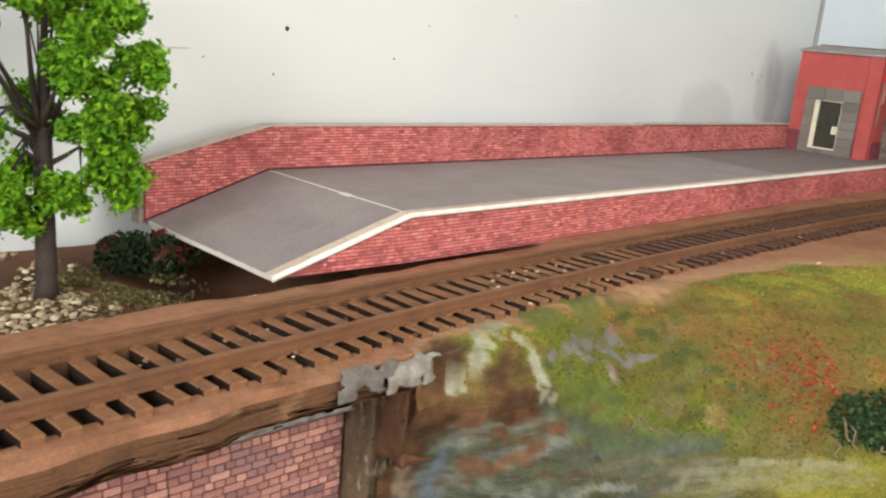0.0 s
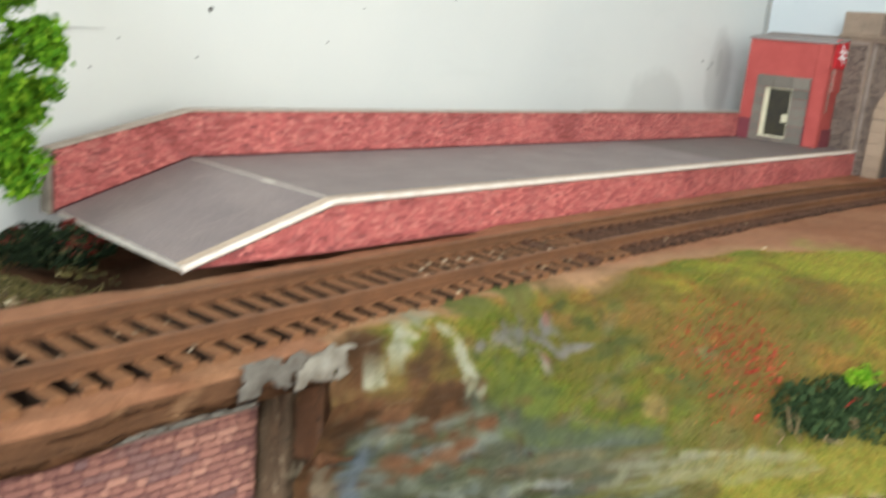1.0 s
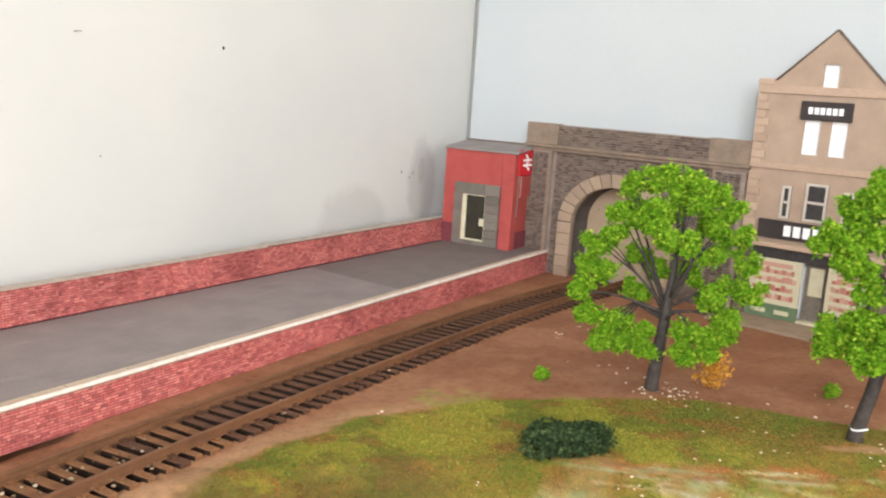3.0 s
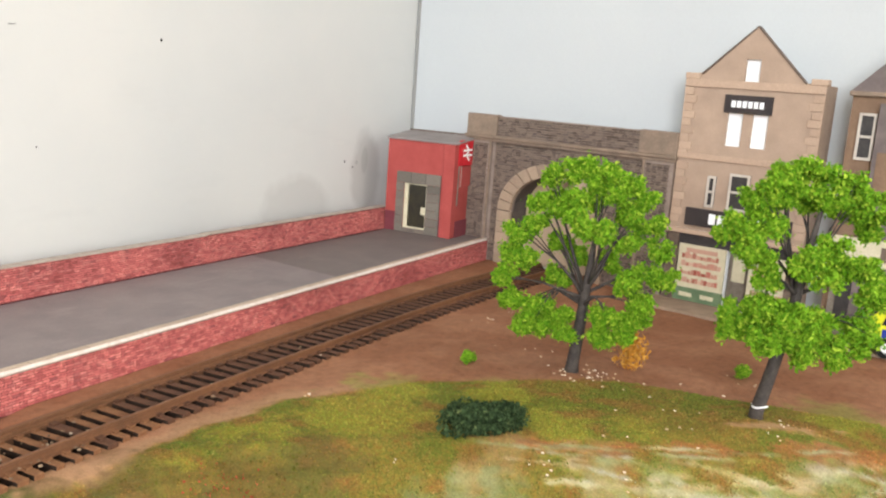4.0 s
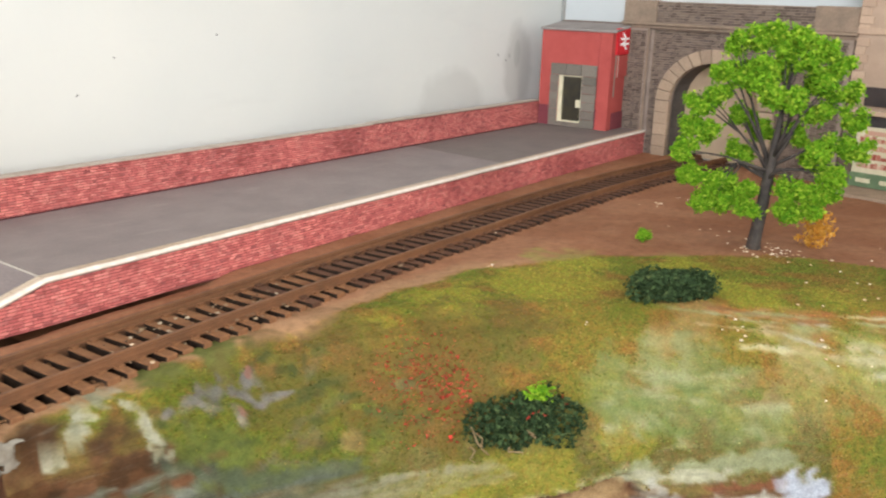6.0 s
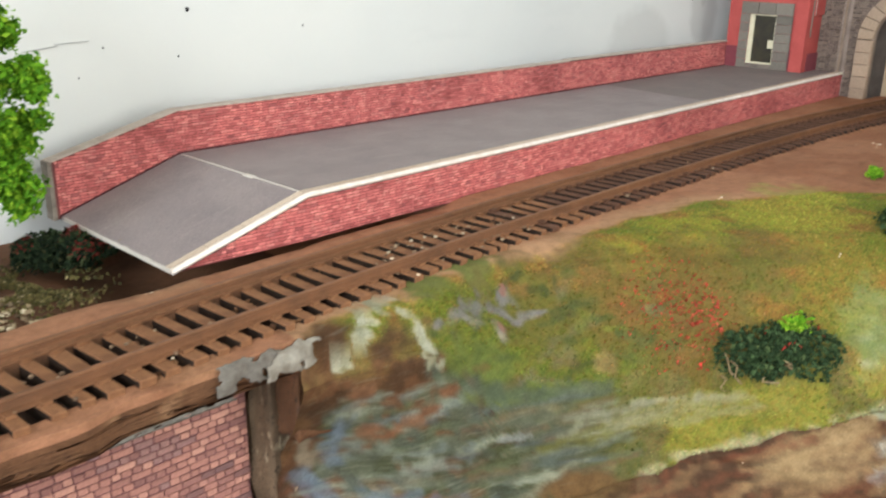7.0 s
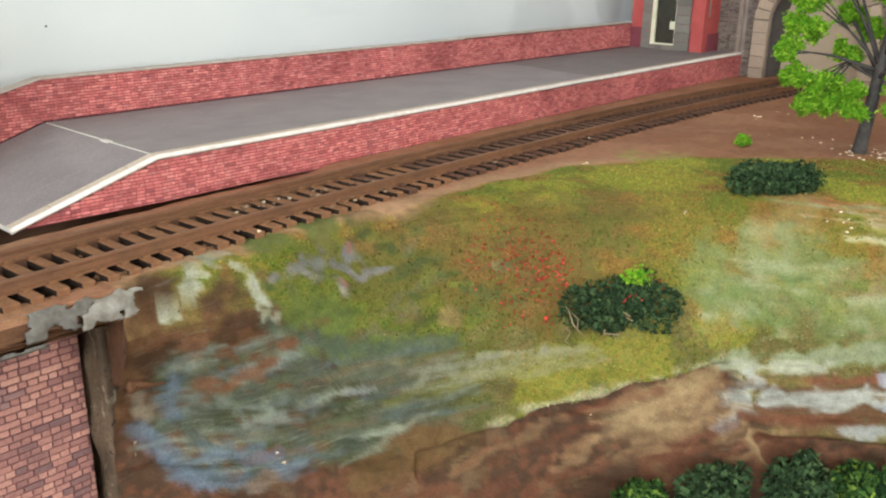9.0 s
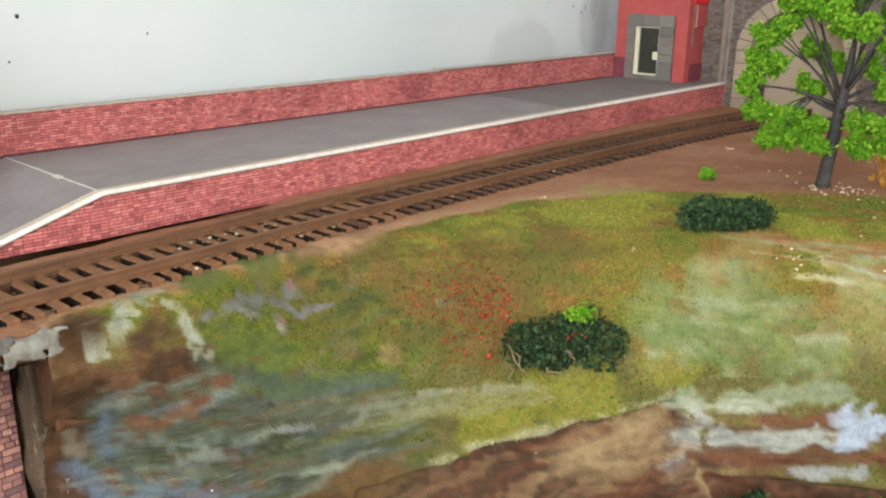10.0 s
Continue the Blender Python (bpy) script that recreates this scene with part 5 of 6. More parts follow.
def bars(parent, x0, x1, z0, z1, y, widths, material, name="lettering"):
    """Illegible or withheld writing as plain bars."""
    bm = bmesh.new()
    total = sum(widths) + 0.35 * (len(widths) - 1) * (sum(widths) / len(widths))
    u = (x1 - x0) / total
    x = x0
    for w in widths:
        box(bm, x, x + w * u, y - 0.0002, y, z0, z1)
        x += w * u + 0.35 * u * sum(widths) / len(widths)
    return part(name, bm, material, parent, "pale bars of lettering")


def shop():
    s = thing("shop_building", END, "tan card shop house with gable, white windows and dark signs", "building")
    x0, x1, B = 0.1256, 0.1897, GROUND_Z + 0.0015
    gx0, gx1 = 0.1335, 0.1800
    holes = [(0.1475, 0.1547, 0.0660, 0.0815), (0.1592, 0.1664, 0.0660, 0.0815), (0.1530, 0.1598, 0.0950, 0.1062)]
    y0, y1 = 0.0, 0.0016
    for a, b, c, d in ((x0, x1, 0.0245, 0.0660), (x0, 0.1475, 0.0660, 0.0815), (0.1547, 0.1592, 0.0660, 0.0815), (0.1664, x1, 0.0660, 0.0815), (x0, x1, 0.0815, 0.0950)):
        part("wall", boxed(a, b, y0, y1, c, d), M_facade, s, "tan rendered card front wall")
    gable = prism([(x0 + 0.0005, 0.0950), (0.1530, 0.0950), (0.1530, 0.1062), (0.1598, 0.1062), (0.1598, 0.0950), (x1 - 0.0005, 0.0950), (x1 - 0.0005, 0.0970), (gx1, 0.0970), (0.1566, 0.1205), (gx0, 0.0985), (x0 + 0.0005, 0.0985)], y0, y1)
    part("gable", gable, M_facade, s, "tan card gable")
    part("side_wall", boxed(x1 - 0.0016, x1, y1, 0.0185, B, 0.0965), M_facade, s, "plain card side wall")
    part("side_wall", boxed(x0, x0 + 0.0016, y1, 0.0185, B, 0.0965), M_facade, s, "plain card side wall")
    part("back_card", boxed(x0 + 0.0016, x1 - 0.0016, 0.0048, 0.0054, B, 0.0960), M_white, s, "white paper backing")
    part("back_card", prism([(gx0, 0.0960), (gx1, 0.0960), (0.1566, 0.1180)], 0.0048, 0.0054), M_white, s, "white paper backing of the gable")
    for a, b, c, d in holes:
        w = part("window", boxed(a - 0.0004, b + 0.0004, 0.0017, 0.0021, c - 0.0004, d + 0.0004), M_white, s, "white paper window")
    # gable copings
    for p, q in (((gx0 - 0.001, 0.0985), (0.1566, 0.1210)), ((0.1566, 0.1210), (gx1 + 0.001, 0.0965))):
        L = math.hypot(q[0] - p[0], q[1] - p[1])
        bm = boxed(-L / 2, L / 2, -0.0004, 0.0030, -0.0003, 0.0003)
        part("gable_coping", bm, M_edge, s, "thin dark gable edge", m=Matrix.Translation(((p[0] + q[0]) / 2, 0, (p[1] + q[1]) / 2)) @ Matrix.Rotation(-math.atan2(q[1] - p[1], q[0] - p[0]), 4, "Y"))
    # quoins
    for side in (0, 1):
        z = 0.0590
        k = 0
        while z < 0.0925:
            ln = 0.0062 if k % 2 else 0.0046
            a = x0 - 0.0002 if side == 0 else x1 - ln + 0.0002
            part("quoin", boxed(a, a + ln, -0.0007, 0, z + 0.0001, z + 0.0035, 0.0001), M_quoin, s)
            z += 0.0037
            k += 1
        z = 0.0270
        while z < 0.056:
            ln = 0.0060 if k % 2 else 0.0046
            a = x0 - 0.0002 if side == 0 else x1 - ln + 0.0002
            part("quoin", boxed(a, a + ln, -0.0007, 0, z + 0.0001, z + 0.0035, 0.0001), M_quoin, s)
            z += 0.0037
            k += 1
    part("band", boxed(x0 - 0.0003, x1 + 0.0003, -0.0009, 0, 0.0925, 0.0962, 0.0002), M_quoin, s, "pale stone band")
    part("band", boxed(x0 - 0.0003, x1 + 0.0003, -0.0009, 0, 0.0583, 0.0612, 0.0002), M_quoin, s, "pale stone band")
    for a, b in ((x0 - 0.0006, x0 + 0.0066), (x1 - 0.0066, x1 + 0.0010)):
        part("kneeler", boxed(a, b, -0.0011, 0.0030, 0.0962, 0.0990, 0.0003), M_quoin, s, "stone eaves block")
    sg = part("upper_sign", boxed(0.1456, 0.1678, -0.0012, -0.0001, 0.0816, 0.0899, 0.0001), M_signblack, s, "charcoal sign board")
    bars(sg, 0.1490, 0.1640, 0.0842, 0.0872, -0.0012, (1, 1, 1, 1, 1, 1), M_white)
    sash(s, 0.1420, 0.1462, 0.0362, 0.0512, 0.0, (0.5,))
    sash(s, 0.1526, 0.1622, 0.0362, 0.0535, 0.0, (0.5,))
    sash(s, 0.1690, 0.1735, 0.0362, 0.0512, 0.0, (0.5,))
    ls = part("lower_sign", boxed(0.1332, 0.1840, -0.0014, -0.0001, 0.0265, 0.0350, 0.0001), M_signblack, s, "charcoal fascia sign board")
    bars(ls, 0.1452, 0.1700, 0.0282, 0.0332, -0.0014, (1, 1, 1, 1, 1, 1), M_white)
    part("fascia", boxed(x0 - 0.0008, x1 + 0.0008, -0.0026, 0, 0.0222, 0.0245, 0.0003), M_quoin, s, "pale stone fascia ledge")
    # shop front
    part("pier", boxed(x0, 0.1315, -0.0010, 0.0016, B, 0.0222, 0.0002), M_edge, s, "dark brown shopfront pier")
    part("pier", boxed(x1 - 0.0055, x1, -0.0010, 0.0016, B, 0.0222, 0.0002), M_edge, s, "dark brown shopfront pier")
    part("transom", boxed(0.1315, x1 - 0.0055, -0.0004, 0.0012, 0.0170, 0.0222, 0.0002), M_sashdark, s, "dark transom over the shop windows")
    for a, b in ((0.1320, 0.1555), (0.1670, 0.1840)):
        pane = part("shop_window", boxed(a, b, -0.0003, 0.0009, -0.0045, 0.0170), M_cream, s, "shop window with goods on shelves")
        goods = bmesh.new()
        rg = random.Random(int(a * 1e4))
        for zz in (-0.0020, 0.0020, 0.0062, 0.0100):
            x = a + 0.002
            while x < b - 0.003:
                w = rg.uniform(0.0010, 0.0026)
                box(goods, x, x + w, -0.0005, -0.0003, zz, zz + rg.uniform(0.0015, 0.0030))
                x += w + 0.0002
        part("display", goods, M_shoppink, pane, "rows of pink and red goods")["kind"] = "stuff"
        part("banner", boxed(a + 0.004, b - 0.004, -0.0006, -0.0003, 0.0132, 0.0152), M_shoppink, pane, "reddish banner")
        st = part("stallriser", boxed(a - 0.0004, b + 0.0004, -0.0010, 0.0009, B, -0.0045, 0.0001), M_shopgreen, s, "green panel under the window")
        bm = bmesh.new()
        for f in (0.12, 0.58):
            box(bm, a + (b - a) * f, a + (b - a) * (f + 0.28), -0.0012, -0.0010, B + 0.0022, B + 0.0042)
        part("vent", bm, M_cream, st, "pale vents")
    door = part("door", boxed(0.1562, 0.1665, 0.0035, 0.0045, B, 0.0170), M_greyprint, s, "recessed grey shop door")
    part("door_pane", boxed(0.1582, 0.1645, 0.0031, 0.0035, 0.0020, 0.0150), M_cream, door, "pale door glass")
    part("step", boxed(0.1558, 0.1668, -0.0010, 0.0045, B, B + 0.0012), M_cream, s, "pale tiled door step")
    part("downpipe", boxed(x0 - 0.0018, x0 - 0.0006, -0.0006, 0.0006, B, 0.0560, 0.0002), M_edge, s, "dark downpipe")


shop()


def terrace():
    h = thing("terraced_house", END, "ochre card house with slate roof and cream windows", "building")
    x0, x1, B = 0.2010, 0.2720, GROUND_Z + 0.0015
    part("wall", boxed(x0, x1, 0.0, 0.0185, B, 0.0930), M_orangebrick, h, "ochre brick-print wall")
    part("roof", prism([(x0 - 0.001, 0.0950), (x1 + 0.001, 0.0950), (x1 - 0.016, 0.1120), (x0 + 0.016, 0.1120)], -0.001, 0.0185), M_slate, h, "grey slate roof")
    part("gutter", boxed(x0 - 0.0012, x1 + 0.0012, -0.0022, 0.0185, 0.0930, 0.0950, 0.0003), M_dressed, h, "pale eaves gutter")
    for a in (0.2050, 0.2330, 0.2580):
        sash(h, a, a + 0.0070, 0.0660, 0.0860, 0.0, (0.5,))
    bay = part("bay", boxed(0.2130, 0.2290, -0.0040, 0.0, B, 0.0905, 0.0002), M_slate, h, "grey bay")
    part("bay_panel", boxed(0.2150, 0.2270, -0.0046, -0.0040, 0.0480, 0.0700, 0.0001), M_orangebrick, bay, "ochre panel")
    for a in (0.2055, 0.2350, 0.2560):
        sash(h, a, a + 0.0075, 0.0400, 0.0540, 0.0, (0.5,))
    fas = part("shop_fascia", boxed(0.2020, x1 - 0.001, -0.0065, -0.0040, 0.0215, 0.0330, 0.0003), M_cream, h, "cream shop fascia")
    bars(fas, 0.2230, 0.2360, 0.0240, 0.0305, -0.0065, (1, 1, 1, 1), M_edge)
    part("shopfront", boxed(0.2040, x1 - 0.002, -0.0030, 0.0, B, 0.0210), M_greyprint, h, "grey shopfront")
    for a in (0.2070, 0.2260, 0.2460):
        part("shop_window", boxed(a, a + 0.0130, -0.0036, -0.0030, -0.0050, 0.0160), M_sashdark, h, "dark shop window")


terrace()

# pavement in front of the houses
pv = boxed(0.1215, 0.30, -0.0235, 0.0185, GROUND_Z - 0.0005, GROUND_Z + 0.0014, 0.0003)
pv.transform(END)
structure("pavement", pv, M_pave, "pale card pavement before the shops")


# ---- the patrol car ----
def patrol_car():
    c = thing("patrol_car", END @ pose(0.2525, -0.0150, GROUND_Z + 0.0014, 0, 0, 2), "yellow model patrol car with blue chequer panels", "car")
    body = prism([(-0.030, 0.004), (0.030, 0.004), (0.030, 0.012), (0.021, 0.0135), (0.013, 0.0200), (-0.022, 0.0200), (-0.0285, 0.0130), (-0.030, 0.010)], -0.0115, 0.0115, 0.0006)
    b = part("body", body, M_caryellow, c, "bright yellow car body")
    for i in range(8):
        for k in range(2):
            x = -0.028 + i * 0.007
            part("livery_panel", boxed(x, x + 0.0069, -0.0118, -0.0114, 0.0045 + k * 0.0037, 0.0081 + k * 0.0037), M_caryellow if (i + k) % 2 else M_carblue, b)
    for x0, x1 in ((-0.0215, -0.0125), (-0.0115, 0.0), (0.001, 0.0120)):
        part("window", prism([(x0, 0.0135), (x1 + 0.003 * (x1 > 0.01), 0.0135), (x1, 0.0190), (x0 + 0.002 * (x0 < -0.02), 0.0190)], -0.0119, -0.0113), M_glass, b, "dark side window")
    part("rear_window", prism([(-0.0289, 0.0135), (-0.0284, 0.0135), (-0.0226, 0.0192), (-0.0231, 0.0192)], -0.009, 0.009), M_glass, b, "dark rear window")
    part("light_bar", boxed(-0.006, 0.004, -0.008, 0.008, 0.0202, 0.0225, 0.0006), M_carblue, c, "blue light bar")
    for x in (-0.0185, 0.0185):
        for y in (-0.0108, 0.0108):
            bm = bmesh.new()
            bmesh.ops.create_cone(bm, cap_ends=True, segments=20, radius1=0.0042, radius2=0.0042, depth=0.0030)
            w = part("wheel", bm, M_tyre, c, "black wheel", m=pose(x, y, 0.0042, 90))
            bm = bmesh.new()
            bmesh.ops.create_cone(bm, cap_ends=True, segments=16, radius1=0.0024, radius2=0.0020, depth=0.0034)
            part("rim", bm, M_carwhite, w, "pale rim")


patrol_car()


# ---- trees ----
def leaf_cloud(centres, radius, count, size, g):
    """Many small folded leaves in lobes round each centre, as one mesh."""
    cs = np.array([tuple(c) for c in centres])
    lobes = cs[:, None, :] + g.uniform(-0.66, 0.66, (len(cs), 9, 3)) * radius * np.array((1, 1, 0.85))
    n = len(cs) * count
    o = lobes[np.repeat(np.arange(len(cs)), count), np.tile(np.arange(count) % 9, len(cs))]
    d = g.normal(size=(n, 3))
    d /= np.linalg.norm(d, axis=1)[:, None]
    at = o + g.normal(0, 0.20, (n, 3)) * radius
    nn = d * 0.8 + g.normal(0, 0.8, (n, 3)) + np.array((0, 0, 0.35))
    nn /= np.linalg.norm(nn, axis=1)[:, None]
    u = np.cross(nn, g.normal(size=(n, 3)))
    u /= np.linalg.norm(u, axis=1)[:, None]
    w = np.cross(nn, u)
    r = size * g.uniform(0.6, 1.3, (n, 1))
    verts = np.stack([at - u * r, at + u * r, at + w * r * 0.62 + nn * r * 0.35, at - w * r * 0.62 + nn * r * 0.35], 1).reshape(-1, 3)
    base = 4 * np.arange(n)[:, None]
    faces = np.concatenate([base + np.array((0, 1, 2)), base + np.array((1, 0, 3))])
    me = bpy.data.meshes.new("crown")
    me.from_pydata(verts.tolist(), [], faces.tolist())
    return me


def tree(base, view, clumps, trunk_h, trunk_r, lean, leaves, material, bark, label, seed, clump_r=0.0070, back=12, leaf_r=0.0009, back_low=0.0, every=2):
    """A model tree: trunk, limbs out to some clumps, and clumps of small leaves. Clumps: across, up, and depth behind the trunk, in millimetres."""
    rng = random.Random(seed)
    t = thing("tree", pose(*base), label, "tree", "model trees")
    side, deep = Vector((view[1], -view[0], 0)).normalized(), Vector((view[0], view[1], 0)).normalized()
    bm = bmesh.new()
    top = Vector((lean[0], lean[1], trunk_h))
    up = top + Vector((lean[0] * 0.3 + 0.001, lean[1] * 0.8, trunk_h * 1.1))
    tube(bm, [Vector((0, 0, -0.0008)), Vector((0, 0, 0.002)) + top * 0.02, top * 0.4, top * 0.75, top, top.lerp(up, 0.5), up], [trunk_r * 1.3, trunk_r * 1.1, trunk_r, trunk_r * 0.95, trunk_r * 0.9, trunk_r * 0.55, trunk_r * 0.2], 10)
    tr = part("trunk", bm, bark, t, "", True)
    cs = []
    for a, h, d in clumps:
        cs.append(side * a * 0.001 + deep * (d + rng.uniform(-2, 2)) * 0.001 + Vector((0, 0, h * 0.001)))
    mx = max(abs(c[0]) for c in clumps) * 0.001
    lo, hi = min(c[1] for c in clumps) * 0.001, max(c[1] for c in clumps) * 0.001
    for k in range(back):
        a = rng.uniform(-0.65, 0.65)
        h = rng.uniform(lo + (hi - lo) * back_low, hi)
        q = math.sqrt(max(0.05, 1 - a * a * 0.8))
        cs.append(side * a * mx + deep * q * mx * rng.uniform(0.6, 0.95) + Vector((0, 0, h)))
    for c in cs[::every]:
        limbs = bmesh.new()
        start = top.lerp(up, rng.uniform(0.0, 0.25)) if c.z > top.z else top * rng.uniform(0.93, 1.0)
        bow = Vector((rng.uniform(-1, 1), rng.uniform(-1, 1), 0)) * 0.0018
        mid = start.lerp(c, 0.5) + bow + Vector((0, 0, 0.0015 if c.z > start.z else 0.006))
        tube(limbs, [start, start.lerp(mid, 0.5) + bow * 0.5, mid, mid.lerp(c, 0.6), c], [trunk_r * 0.36, trunk_r * 0.28, trunk_r * 0.2, trunk_r * 0.12, trunk_r * 0.07], 6)
        for _ in range(2):
            e = c + Vector((rng.uniform(-1, 1), rng.uniform(-1, 1), rng.uniform(-0.6, 1))) * clump_r * 0.8
            tube(limbs, [mid, mid.lerp(e, 0.5) + Vector((0, 0, 0.0008)), e], [trunk_r * 0.14, trunk_r * 0.09, trunk_r * 0.05], 5)
        part("limb", limbs, bark, tr, "", True)
    me = leaf_cloud(cs, clump_r, leaves, leaf_r, np.random.default_rng(seed))
    me.materials.append(material)
    crown = new("crown", me)
    crown.parent = t
    crown["label"] = "clumps of small plastic leaves"
    return t


# lobes of the three crowns: across, up and behind the trunk
T1_TOP = [(-15, 71, 2), (-9, 74, 2), (-1, 75, 2), (7, 74, 2), (14, 70, 1), (20, 65, 1), (-18, 61, 0), (-10, 61, -1), (-3, 58, -8), (2, 68, 0), (10, 67, 0), (-6, 65, -1), (16, 60, -1), (23, 57, 0)]
T1_RIGHT = [(-2, 53, -9), (6, 54, -9), (15, 49, -2), (26, 48, -1), (22, 40, -2), (15, 36, -8), (29, 38, 0), (21, 29, -2), (6, 24, -6), (8, 16, -5), (13, 23, -7), (20, 23, -1), (18, 18, -1)]
T1_LEFT = [(-25, 51, -1), (-19, 54, -1), (-28, 43, -1), (-29, 34, 0), (-25, 26, -1), (-21, 40, -2), (-18, 23, -2), (-20, 16, 0), (-13, 16, -1), (-13, 23, -2), (-6, 22, -5), (-4, 16, -4)]
T1_BACK = [(-10, 46, 12), (-3, 41, 14), (-9, 33, 12), (10, 40, 12), (2, 62, 12), (-12, 62, 12), (14, 58, 14), (18, 30, 14)]
T2_TOP = [(-5, 79, 3), (2, 81, 4), (10, 80, 4), (18, 79, 5), (25, 74, 4), (31, 71, 5), (-9, 75, 2), (-1, 73, 1), (8, 73, 2), (18, 71, 2), (-15, 70, 1), (-9, 69, 0), (-18, 64, 0), (-21, 61, 0), (-13, 61, -1), (-6, 63, -1), (-15, 56, -2), (-9, 53, -3), (-6, 48, -3)]
T2_MID = [(3, 53, -9), (8, 56, -8), (14, 58, -1), (14, 50, -6), (23, 54, -1), (29, 51, 0), (28, 44, 0), (34, 45, 1), (4, 72, 14), (16, 70, 14), (26, 64, 12)]
T2_LOW = [(-15, 31, -3), (-16, 26, -2), (-9, 30, -3), (-8, 35, -4), (-2, 34, -9), (-4, 25, -9), (2, 26, -9), (5, 34, -9), (9, 29, -8), (10, 21, -7), (15, 32, -3), (19, 26, -2), (23, 21, -1), (26, 30, -1), (32, 26, 1), (30, 32, 0)]
T0 = [(-20, 62, 0), (-8, 66, -3), (4, 68, -3), (14, 62, 0), (20, 54, 0), (-22, 52, 0), (-12, 54, -5), (2, 56, -6), (12, 50, -5), (22, 45, 0), (8, 44, -7), (-16, 42, -5), (-22, 36, 0), (14, 38, -6), (20, 34, -2), (10, 32, -6), (-14, 30, -5), (16, 27, -3), (-9, 20, -5), (-8, 15, -4), (14, 22, -3), (4, 20, -6)]
tree((0.1955, -0.1710, ground_height(0.1955, -0.1710)), (0.93, 0.36), [(a * 0.95 + 0.6, h * 0.965, d) for a, h, d in T1_TOP + T1_RIGHT + T1_LEFT + T1_BACK], 0.026, 0.0021, (0.0, -0.002), 1150, M_leaf, M_bark, "bright green model tree with bare grey trunk on turf", 11, 0.0049, 0, 0.0008, 0.0, 3)
taped = tree((0.1895, -0.2355, ground_height(0.1895, -0.2355)), (0.98, 0.16), [(a * 0.86 + 3, h * 0.965, d) for a, h, d in T2_TOP + T2_MID] + [(a * 0.80 + 2, h * 0.965 + 3.5, d) for a, h, d in T2_LOW], 0.036, 0.0020, (0.001, -0.0060), 1150, M_leaf, M_bark, "bright green model tree with leaning grey trunk and taped foot", 12, 0.0049, 0, 0.0008, 0.0, 3)
ring = bmesh.new()
ring_pts = [Vector((0.00235 * math.cos(a * 0.5236), 0.00235 * math.sin(a * 0.5236) - 0.0008, 0.0042 + 0.0004 * math.sin(a))) for a in range(13)]
tube(ring, ring_pts, [0.0003] * 13, 5)
part("band", ring, M_white, taped, "thin white band round the trunk foot", True)
tree((-0.0712, -0.0225, GROUND_Z - 0.0095), (0.38, 0.92), [(a * 0.90 - max(0, h - 40) * 0.28, h * 1.12 + 2, d) for a, h, d in T0], 0.031, 0.0022, (0.0, 0.0015), 1300, M_leaf_olive, M_bark_brown, "leafy green model tree with brown trunk on gravel", 13, 0.0062, 8, 0.0009)


# ---- bushes and clumps ----
def foam_bush(name, base, rx, ry, h, n, material, label, seed, size=0.0011, turn=0, extra=None):
    """A mound of foam crumbs with an uneven outline."""
    rng = random.Random(seed)
    b = thing(name, pose(*base, 0, 0, turn), label, "bush")
    bm = bmesh.new()
    lobes = [(rng.uniform(-0.75, 0.75) * rx, rng.uniform(-0.7, 0.7) * ry, rng.uniform(0.3, 0.62) * h, rng.uniform(0.3, 0.48)) for _ in range(16)] + [(0, 0, 0.5 * h, 0.5), (0.35 * rx, 0, 0.45 * h, 0.45), (-0.35 * rx, 0, 0.45 * h, 0.45)]
    for k in range(n):
        cx, cy, cz, r = lobes[k % 19]
        d = Vector((rng.gauss(0, 1), rng.gauss(0, 1), rng.gauss(0, 1))).normalized() * rng.uniform(0.4, 1) ** 0.4
        p = Vector((cx + d.x * r * rx, cy + d.y * r * ry, max(0.0002, cz + d.z * r * h)))
        crumb(bm, p, size * rng.uniform(0.6, 1.4), rng)
    part("foliage", bm, material, b)
    if extra:
        fb = bmesh.new()
        for k in range(extra[1]):
            cx, cy, cz, r = lobes[k % 5]
            d = Vector((rng.gauss(0, 1), rng.gauss(0, 1), abs(rng.gauss(0, 1)))).normalized()
            crumb(fb, Vector((cx + d.x * r * rx, cy + d.y * r * ry, cz + d.z * r * h)), size * rng.uniform(0.7, 1.2), rng)
        part(extra[2], fb, extra[0], b)
    return b


def twigs(bush, starts, material, seed):
    """Thin bent stalks standing out of a bush."""
    rng = random.Random(seed)
    for x, y, z, dx, dy, dz in starts:
        bm = bmesh.new()
        a, e = Vector((x, y, z)), Vector((x + dx, y + dy, z + dz))
        side = Vector((rng.uniform(-1, 1), rng.uniform(-1, 1), rng.uniform(-1, 1))) * 0.0012
        tube(bm, [a, a.lerp(e, 0.35) + side, a.lerp(e, 0.7) - side, e], [0.00028, 0.00024, 0.0002, 0.00012], 5)
        part("twig", bm, material, bush, "", True)


def at_ground(x, y, dz=0.0):
    return (x, y, ground_height(x, y) + dz)


